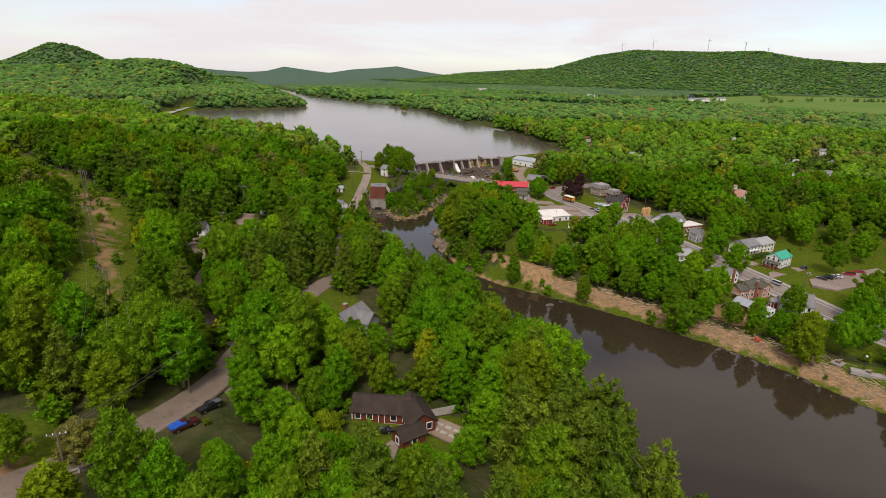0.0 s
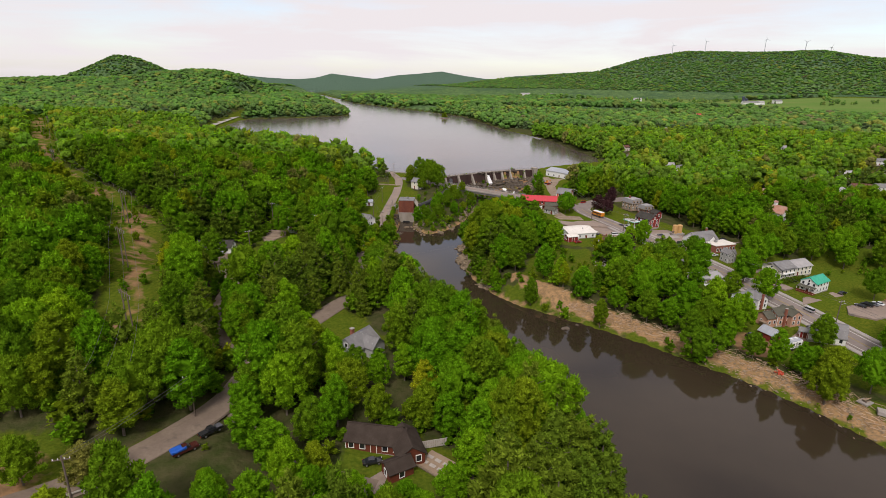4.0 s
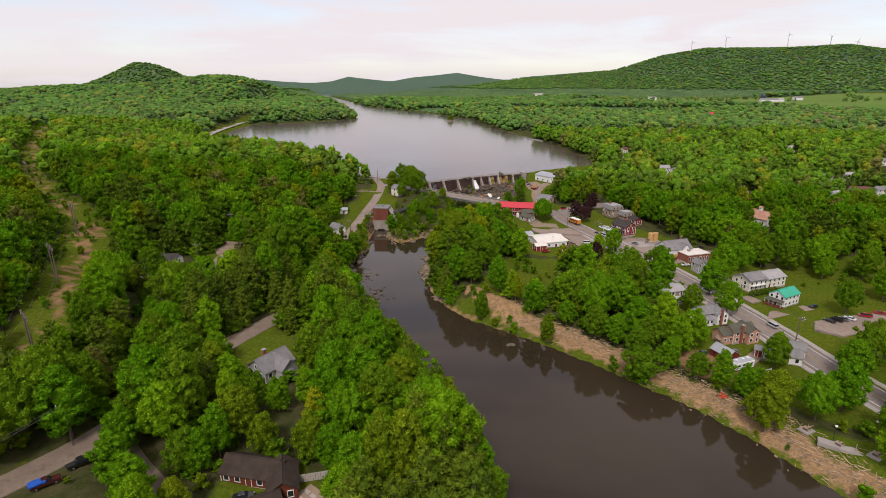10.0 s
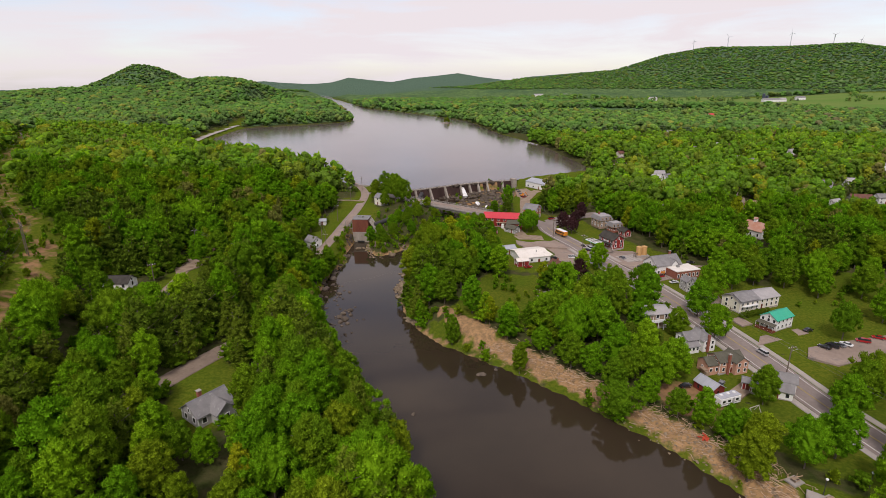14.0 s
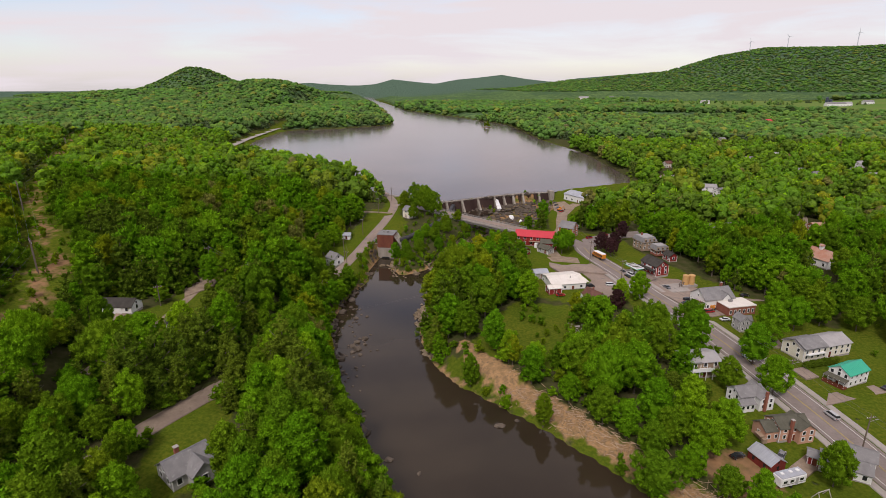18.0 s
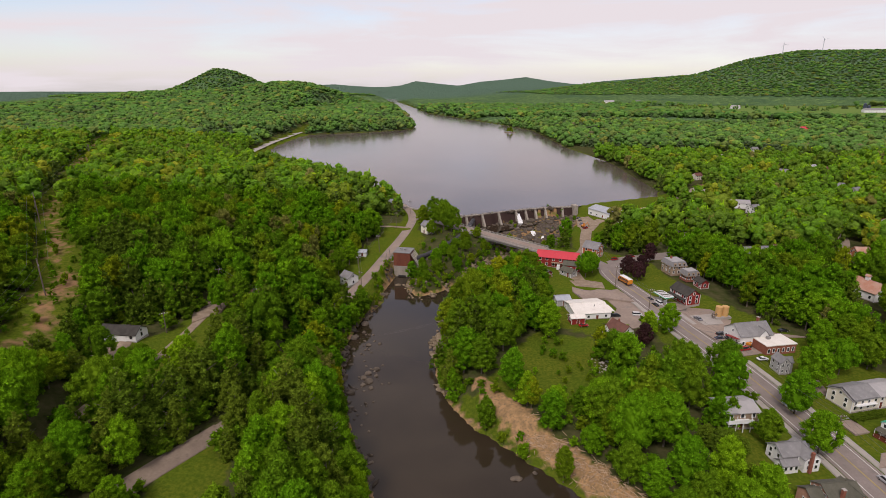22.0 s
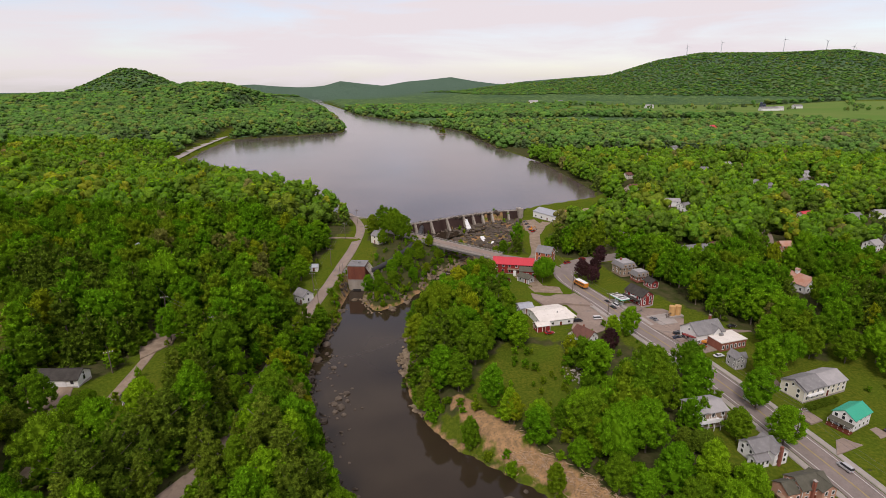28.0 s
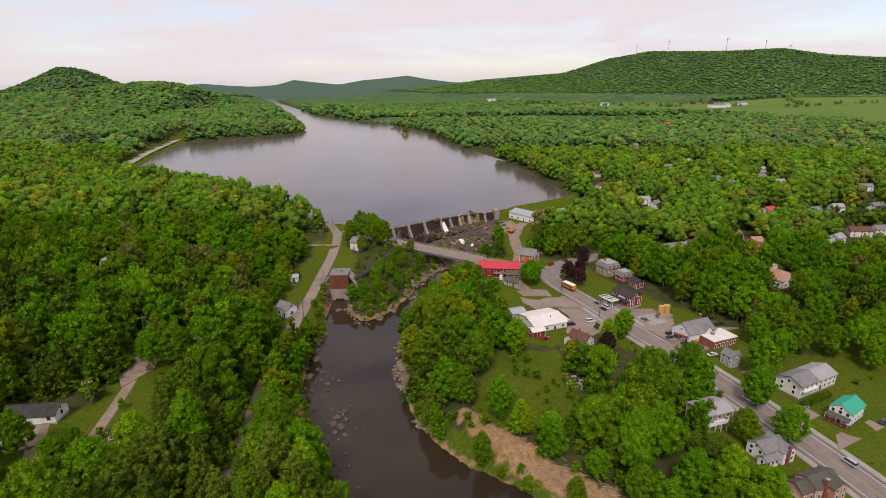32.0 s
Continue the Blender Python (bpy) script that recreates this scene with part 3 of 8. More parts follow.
# Where the woods stand: outlines of open ground.
OPEN = {
    "bank_right": [(14, 183), (24, 173), (44, 160), (70, 140), (99, 104), (140, 60), (160, 75), (128, 108), (99, 118), (88, 130), (77, 140), (62, 153), (46, 166), (30, 178)],
    "village": [(84, 140), (100, 128), (124, 110), (190, 150), (185, 205), (150, 214), (138, 222), (118, 245), (104, 262), (96, 272), (84, 292), (78, 306), (60, 318),
                (20, 316), (20, 280), (36, 262), (38, 230), (56, 226), (68, 236), (92, 212), (98, 196), (84, 180), (86, 160)],
    "meadow_mid": [(22, 182), (30, 180), (48, 178), (56, 190), (52, 222), (34, 224), (26, 205)],
    "meadow_barn": [(142, 200), (190, 206), (196, 232), (168, 240), (148, 238), (140, 222)],
    "dam_yard": [(38, 404), (44, 380), (42, 350), (44, 322), (54, 320), (58, 360), (76, 384), (110, 420), (116, 446), (108, 462), (100, 452), (74, 434)],
    "gorge": GORGE_POLY,
    "dam_west": [(-24, 361), (-72, 376), (-80, 390), (-62, 392), (-56, 372), (-54, 352), (-36, 344), (-24, 340)],
    "road_lawn": [(-62, 335), (-50, 338), (-36, 318), (-32, 290), (-36, 280), (-38, 262), (-36, 244), (-50, 240), (-62, 250), (-64, 280), (-58, 305)],
    "drive_lawn": [(-78, 200), (-66, 204), (-58, 190), (-56, 172), (-58, 156), (-60, 142), (-68, 140), (-86, 152), (-88, 160), (-78, 166), (-74, 176)],
    "field_near": [(-120, 60), (-66, 72), (-50, 64), (-60, 44), (-120, 20)],
    "cabin_yard": [(-15, 70), (2, 69), (6, 78), (-2, 84), (-15, 84)],
    "grey_house_yard": [(-28, 104), (-17, 106), (-16, 118), (-24, 130), (-33, 136), (-35, 122)],
    "power_cut": [(-62, 92), (-74, 118), (-86, 140), (-104, 168), (-118, 190), (-178, 232), (-215, 262), (-330, 390), (-570, 655), (-584, 643), (-342, 374), (-240, 268), (-190, 226), (-134, 180), (-110, 150), (-92, 122), (-76, 90)],
    "farm_fields": [(180, 1490), (520, 1220), (680, 1060), (1100, 960), (1600, 950), (1750, 1520), (1200, 1720), (500, 1820), (220, 1760)],
    "farm_east": [(640, 940), (900, 860), (1100, 1060), (800, 1120)],
}


# Ground that carries only the trees and shrubs named further down.
THIN = {
    "spit": [(-36, 290), (-22, 257), (-6, 280), (-2, 303), (14, 331), (32, 331), (30, 312), (16, 296), (34, 308), (36, 340), (-22, 360), (-44, 344), (-36, 316)],
    "shop_front": [(54, 232), (58, 212), (66, 196), (74, 190), (96, 206), (98, 214), (92, 224), (84, 240), (70, 240)],
    "truck_side": [(-43, 88), (-38, 82), (-35, 70), (-40, 54), (-56, 44), (-64, 56), (-50, 76)],
    "red_shed_side": [(92, 278), (98, 266), (110, 262), (112, 274), (102, 288)],
}


def openness(px, py):
    """Distance into the woods from the nearest open ground, water or road; negative outside the woods."""
    d = np.minimum(signed(px, py, RIVER_POLY), signed(px, py, LAKE_POLY))
    for poly in OPEN.values():
        d = np.minimum(d, signed(px, py, poly))
    for key, (line, half) in ROADS.items():
        d = np.minimum(d, seg_dist(px, py, line)[0] - {"hill_mid": 1.5, "hill_low": 2.0, "cabin_drive": 1.0, "causeway": 8.0, "hill": 5.0, "shore_street": 0.6, "back_street": 0.6}.get(key, half))
    return d


gx = lines(-165, 225, 2.5, -3800, 3400, 1.035)
gy = lines(10, 430, 2.5, -1200, 3850, 1.035)
GX, GY = np.meshgrid(gx, gy, indexing="ij")
GZ = land(GX, GY)
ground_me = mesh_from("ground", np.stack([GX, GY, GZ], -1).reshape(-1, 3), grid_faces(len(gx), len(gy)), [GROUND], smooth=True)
_open = openness(GX, GY)
_dr = signed(GX, GY, RIVER_POLY)
_wide, _fringe = np.interp(GX, [20, 60, 90], [10.0, 6.5, 5.5]), np.interp(GX, [20, 50, 80], [3.4, 1.8, 0.8])
MASKS = {
    "woods": soft_step(_open, -2.0, 3.0) * 0.95,
    "shore": np.where((GX > 17) & (GY < 188) & (GX > 40 - (GY - 150) * 0.6), (1 - soft_step(_dr, _wide, _wide + 3)) * (0.22 + 0.78 * soft_step(_dr, _fringe, _fringe + 2.5)),
                      (1 - soft_step(_dr, 0.5, 2.5)) * 0.6),
    "soil": np.clip(1 - soft_step(signed(GX, GY, OPEN["power_cut"]), -9, 3), 0, 1) * (0.58 + 0.36 * ripple(GX, GY, 11, 9))
    + (1 - soft_step(signed(GX, GY, OPEN["field_near"]), -10, 1)) * (0.66 + 0.36 * ripple(GX, GY, 8, 4))
    + (1 - soft_step(np.hypot(GX - 88, GY - 146), 5, 11)) * 0.8 + (1 - soft_step(signed(GX, GY, GORGE_POLY), -1, 3)) * 0.55
    + (1 - soft_step(np.hypot(GX - 42, GY - 385), 8, 16)) * 0.6 + (1 - soft_step(np.hypot(GX - 78, GY - 408), 8, 14)) * 0.9,
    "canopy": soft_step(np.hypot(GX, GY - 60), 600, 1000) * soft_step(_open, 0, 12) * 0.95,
    # Grows with distance: where haze goes into the ground colour.
    "far_haze": soft_step(np.hypot(GX, GY - 60), 2000, 3400),
    "field": np.clip(1 - soft_step(np.minimum(signed(GX, GY, OPEN["farm_fields"]), signed(GX, GY, OPEN["farm_east"])), -30, 10), 0, 1),
}
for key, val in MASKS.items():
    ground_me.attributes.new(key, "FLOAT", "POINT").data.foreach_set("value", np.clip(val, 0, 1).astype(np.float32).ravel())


def ground_z(x, y):
    """Height on the ground sheet itself, between its own lines."""
    i = np.clip(np.searchsorted(gx, x) - 1, 0, len(gx) - 2)
    j = np.clip(np.searchsorted(gy, y) - 1, 0, len(gy) - 2)
    u, v = np.clip((x - gx[i]) / (gx[i + 1] - gx[i]), 0, 1), np.clip((y - gy[j]) / (gy[j + 1] - gy[j]), 0, 1)
    return (GZ[i, j] * (1 - u) + GZ[i + 1, j] * u) * (1 - v) + (GZ[i, j + 1] * (1 - u) + GZ[i + 1, j + 1] * u) * v


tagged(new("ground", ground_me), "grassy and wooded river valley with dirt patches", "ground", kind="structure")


def flat_sheet(name, poly, z, mat, label, category):
    bm = bmesh.new()
    bmesh.ops.triangle_fill(bm, edges=[e for e in ring_edges(bm, poly, z)], use_beauty=True)
    for f in bm.faces:
        if f.normal.z < 0:
            f.normal_flip()
    me = bpy.data.meshes.new(name)
    bm.to_mesh(me)
    me.materials.append(mat)
    return tagged(new(name, me), label, category, kind="structure")


def ring_edges(bm, poly, z):
    vs = [bm.verts.new((x, y, z)) for x, y in poly]
    return [bm.edges.new((a, b)) for a, b in zip(vs, vs[1:] + vs[:1])]


def grown(poly, by):
    """The outline pushed outward from its edges, so that water runs under the banks."""
    pts = [Vector(p) for p in poly]
    area = sum(a.x * b.y - b.x * a.y for a, b in zip(pts, pts[1:] + pts[:1]))
    s = 1 if area > 0 else -1
    out = []
    for a, b, c in zip(pts[-1:] + pts[:-1], pts, pts[1:] + pts[:1]):
        n = Vector(((c - a).y, -(c - a).x)).normalized() * s
        out.append((b.x + n.x * by, b.y + n.y * by))
    return out


flat_sheet("water", grown(RIVER_POLY, 1.2), 0.0, RIVER, "dark brown calm river water mirroring the trees", "river")
flat_sheet("water", LAKE_POLY, LAKE_Z, LAKE, "grey lake surface with faint wind streaks", "lake")


def ribbon(name, line, half, mat, label, category="road", lift=0.0, side=0.0):
    """A road slab that follows its line, with edges that drop into the ground."""
    pts = smooth_line(line)
    vs, prev = [], None
    for i, p in enumerate(pts):
        q = pts[min(i + 1, len(pts) - 1)] - pts[max(i - 1, 0)]
        n = Vector((q.y, -q.x, 0)).normalized()
        c = p + n * side
        for u, dz in ((-half - 0.15, -0.35), (-half, 0.0), (half, 0.0), (half + 0.15, -0.35)):
            vs.append((c.x + n.x * u, c.y + n.y * u, c.z + dz + lift + (0.03 if abs(u) < half else 0)))
    fs = [(i * 4 + k, i * 4 + k + 1, i * 4 + k + 5, i * 4 + k + 4) for i in range(len(pts) - 1) for k in range(3)]
    me = mesh_from(name, vs, fs, [mat])
    return tagged(new(name, me), label, category, kind="structure")


def smooth_line(line, step=2.0):
    """A smooth run of points along a line of three-value corners."""
    p = [Vector(q) for q in line]
    out = []
    for i in range(len(p) - 1):
        a, b, c, d = p[max(i - 1, 0)], p[i], p[i + 1], p[min(i + 2, len(p) - 1)]
        n = max(2, int((c - b).length / step))
        for k in range(n):
            t = k / n
            out.append(0.5 * ((2 * b) + (c - a) * t + (2 * a - 5 * b + 4 * c - d) * t * t + (3 * b - a - 3 * c + d) * t ** 3))
    return out + [p[-1]]


LOOKS = {
    "main": (ASPHALT, "worn grey two-lane asphalt main street"), "bridge_street": (ASPHALT, "grey asphalt street leading onto the bridge"),
    "dam_lane": (GRAVEL, "pale gravel lane to the dam yard"), "west": (ASPHALT, "asphalt street at the bridge's west end"),
    "hill": (ASPHALT_LOT, "narrow faded asphalt road climbing to the dam"), "hill_mid": (ASPHALT_SHADE, "shaded narrow asphalt road under trees"),
    "hill_low": (ASPHALT_SHADE, "faded asphalt road through the wooded bank"), "drive_upper": (GRAVEL, "rutted gravel drive across a lawn"),
    "drive_garage": (GRAVEL, "gravel drive to a white garage"), "path_hill": (GRAVEL, "narrow gravel track between trees"),
    "causeway": (PALE_ROAD, "pale road along the lake's far shore"), "cabin_drive": (ASPHALT_SHADE, "short shaded drive to a cabin"),
    "back_street": (ASPHALT_LOT, "grey village back street among trees"), "shore_street": (ASPHALT_LOT, "grey street along the lake shore"),
}
for key, (line, half) in ROADS.items():
    ribbon("road", line, half, LOOKS[key][0], LOOKS[key][1])
_main = ROADS["main"][0][1:11]
for s, mat in ((-3.6, PAINT_WHITE), (3.6, PAINT_WHITE), (-0.12, PAINT_YELLOW), (0.12, PAINT_YELLOW)):
    ribbon("road_marking", _main, 0.07, mat, "faded painted line along the main street", "road marking", 0.05, s)

# ---- trees ----
rng = np.random.default_rng(7)


def ico(level):
    bm = bmesh.new()
    bmesh.ops.create_icosphere(bm, subdivisions=level, radius=1)
    v = np.array([p.co for p in bm.verts])
    f = np.array([[q.index for q in p.verts] for p in bm.faces])
    bm.free()
    return v, f


ICO1, ICO2 = ico(1), ico(2)


def leaf_cards(r, lobes, count, size, droop=0.0, sprays=0.5):
    """Small leaf clumps over the skin of the lobes: three-cornered, of uneven size and turn."""
    area = lobes[:, 3] ** 2
    pick = r.choice(len(lobes), count, p=area / area.sum())
    lob = lobes[pick]
    out = lob[:, :3] - np.array([0, 0, 0.45])
    out /= np.linalg.norm(out, axis=1)[:, None] + 1e-6
    d = r.normal(size=(count, 3)) + out * 0.7
    d[:, 2] += 0.35
    d /= np.linalg.norm(d, axis=1)[:, None]
    pos = lob[:, :3] + d * (lob[:, 3:4] * r.uniform(0.80, 1.16, (count, 1)))
    nrm = d + r.normal(size=(count, 3)) * 0.28
    nrm[:, 2] += 0.2 - droop * 0.4
    nrm /= np.linalg.norm(nrm, axis=1)[:, None]
    u = np.cross(nrm, r.normal(size=(count, 3)))
    u /= np.linalg.norm(u, axis=1)[:, None]
    w = np.cross(nrm, u)
    s = size * r.uniform(0.55, 1.4, (count, 1))
    a = r.uniform(0.6, 1.2, (count, 4, 1))
    corners = np.stack([u * a[:, 0], -u * 0.5 * a[:, 1] + w * 0.87 * a[:, 2], -u * 0.5 * a[:, 1] - w * 0.87 * a[:, 3]], 1) * s[:, None]
    # Some are sprays that point outward and up.
    spray = r.random(count) < sprays
    tip = d * 0.7 + np.array([0, 0, 0.8 - 1.2 * droop]) + r.normal(size=(count, 3)) * 0.3
    tip /= np.linalg.norm(tip, axis=1)[:, None]
    across = np.cross(tip, d + r.normal(size=(count, 3)) * 0.4)
    across /= np.linalg.norm(across, axis=1)[:, None] + 1e-6
    blades = np.stack([tip * 1.9, -tip * 0.5 + across * 0.5, -tip * 0.5 - across * 0.5], 1) * s[:, None]
    corners = np.where(spray[:, None, None], blades, corners)
    return (pos[:, None] + corners).reshape(-1, 3), np.arange(count * 3).reshape(-1, 3)


# Outline of a crown one unit high: half width, half height, middle.
OUTLINE = {"round": (0.285, 0.44, 0.50), "tall": (0.205, 0.46, 0.50), "wide": (0.42, 0.37, 0.56)}


def crown_lobes(r, kind, count):
    """Twig clumps over an uneven crown of height 1: centre and radius; the first ones are its inner body."""
    if kind == "pine":
        out = [(0, 0, 0.35, 0.10), (0, 0, 0.58, 0.075), (0, 0, 0.78, 0.05)]
        layers = max(4, int(math.sqrt(count * 1.7)))
        for lay in range(layers):
            z = 0.08 + lay * 0.86 / layers
            reach = (0.235 * (1 - z) ** 0.8 + 0.015) * r.uniform(0.8, 1.15)
            k = max(3, int(round(count / layers * (1.45 - z))))
            for q in range(k):
                a = q * 6.2832 / k + lay * 0.9 + r.uniform(-0.35, 0.35)
                f = reach * r.uniform(0.45, 1.12)
                out.append((math.cos(a) * f, math.sin(a) * f, z + r.uniform(-0.025, 0.025) - f * 0.12, (0.035 + 0.05 * (1 - z)) * (30 / count) ** 0.3))
        out.append((0, 0, 0.95, 0.028))
        return np.array(out), 3
    rx, rz, mid = OUTLINE[kind]
    size = math.sqrt(rx * rz * 4 / count)
    body = [(0, 0, mid - rz * 0.30, rx * 0.60), (0, 0, mid + rz * 0.24, rx * 0.54)] if count > 8 else []
    out = []
    sway = r.uniform(0, 6.28, 3)
    for i in range(count):
        v = 1 - 1.72 * (i + 0.5) / count
        a = i * 2.39996 + r.uniform(-0.25, 0.25)
        h = math.sqrt(max(0.0, 1 - v * v))
        lumpy = 1 + 0.13 * math.sin(2 * a + sway[0]) + 0.10 * math.sin(3 * a + sway[1] + 2.5 * v) + r.uniform(-0.26, 0.20)
        z = mid + v * rz * (1 + r.uniform(-0.12, 0.07)) * (1 + 0.08 * math.sin(2 * a + sway[2]))
        keep = 0.86 * lumpy * (1 - 0.22 * max(0.0, v)) * (1 - 0.10 * max(0.0, -v))
        out.append((math.cos(a) * h * rx * keep, math.sin(a) * h * rx * keep, z, size * r.uniform(0.62, 1.12) * 0.80))
    return np.array(body + out), len(body)


def crown_arrays(r, kind, cards, size, clumps=44, sprays=0.3, full=0.80):
    """Vertices and faces of one crown, 1 m high, from z = 0: rounded twig clumps round an inner body, and loose leaves on them."""
    lobes, inner = crown_lobes(r, kind, clumps)
    v0, f0 = ICO1
    cv, cf = [], []
    for k, (x, y, z, rad) in enumerate(lobes):
        q = v0 * rad * (full if k >= inner else 1.0) * r.uniform(0.82, 1.15, (len(v0), 1))
        if k < inner:
            q[:, 2] *= 1.25
        cv.append(q + (x, y, z))
        cf.append(f0 + k * len(v0))
    lv, lf = leaf_cards(r, lobes[inner:], max(cards, 1), size, 0.5 if kind == "pine" else 0.0, sprays)
    return np.concatenate(cv), np.concatenate(cf), lv, lf


def crown_mesh(name, arr, leaf, lobe):
    cv, cf, lv, lf = arr
    tri = np.concatenate([cf, lf + len(cv)])
    idx = np.r_[np.zeros(len(cf), int), np.ones(len(lf), int)]
    return mesh_from(name, np.concatenate([cv, lv]), tri, [lobe, leaf], idx)


def trunk_arrays(r, top, rad, limbs=4, sides=6):
    """A tapered trunk to the given height with a few limbs."""
    vs, fs = [], []

    def tube(a, b, ra, rb):
        a, b = Vector(a), Vector(b)
        q = (b - a).to_track_quat("Z", "Y")
        n0 = len(vs)
        for p, rr in ((a, ra), (b, rb)):
            for k in range(sides):
                o = q @ Vector((math.cos(k * 2 * math.pi / sides) * rr, math.sin(k * 2 * math.pi / sides) * rr, 0))
                vs.append(tuple(p + o))
        for k in range(sides):
            m = (k + 1) % sides
            fs.append((n0 + k, n0 + m, n0 + sides + m, n0 + sides + k))

    lean = r.uniform(-0.03, 0.03, 2) * top
    tube((0, 0, -0.04), (lean[0] * 0.5, lean[1] * 0.5, top * 0.5), rad, rad * 0.72)
    tube((lean[0] * 0.5, lean[1] * 0.5, top * 0.5), (lean[0], lean[1], top), rad * 0.72, rad * 0.3)
    for k in range(limbs):
        z = top * r.uniform(0.42, 0.8)
        a = r.uniform(0, 6.28)
        f = z / top
        s = (lean[0] * f, lean[1] * f, z)
        tube(s, (s[0] + math.cos(a) * 0.2, s[1] + math.sin(a) * 0.2, z + 0.16), rad * 0.4, rad * 0.12)
    return np.array(vs), np.array(fs)


# Templates are one unit high; a copy is scaled to its tree's height.
NEAR = {}
for kind in ("round", "tall", "wide", "pine"):
    for k in range(3):
        NEAR.setdefault(kind, []).append(crown_arrays(rng, kind, 5400, 0.0165 if kind != "pine" else 0.0150, 64, 0.5, 0.76))
MID = {kind: [crown_arrays(rng, kind, 640, 0.030 if kind != "pine" else 0.026, 24, 0.35, 0.85) for k in range(4)] for kind in ("round", "tall", "wide", "pine")}
TRUNKS = [trunk_arrays(rng, 0.75, 0.017) for k in range(3)]

trunk_meshes = [mesh_from("trunk", v, f, [BARK]) for v, f in TRUNKS]
crown_cache = {}


def tree(x, y, height, kind, leaf, spread=1.0, label="", category="tree", turn=None, clear=0.04):
    """One tree: a trunk with its limbs, and a crown of many leaf clumps."""
    n = int(rng.integers(3))
    key = (kind, leaf, n)
    if key not in crown_cache:
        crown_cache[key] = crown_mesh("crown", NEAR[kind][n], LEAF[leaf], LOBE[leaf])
    top = new("pine_tree" if kind == "pine" else "tree")
    turn = rng.uniform(0, 360) if turn is None else turn
    top.matrix_basis = pose(x, y, z_at(x, y) - 0.1, 0, 0, turn) @ Matrix.Diagonal((height * spread, height * spread, height, 1))
    t = new("trunk", trunk_meshes[n])
    t.parent = top
    c = new("crown", crown_cache[key])
    c.parent = top
    c.matrix_basis = pose(0, 0, clear) @ Matrix.Diagonal((1, 1, 1 - clear, 1))
    words = {"pine": "dark green conifer with layered boughs", "round": "leafy broadleaf tree with a rounded crown", "tall": "slender leafy tree with an upright crown",
             "wide": "spreading broadleaf tree with a broad crown"}[kind]
    tones = {0: "bright green", 1: "fresh light green", 2: "deep green", 3: "olive green", 4: "", 5: "yellow-green", 6: "brownish budding", 7: "dark purple"}[leaf]
    return tagged(top, label or (tones + " " + words).strip(), category, group="")


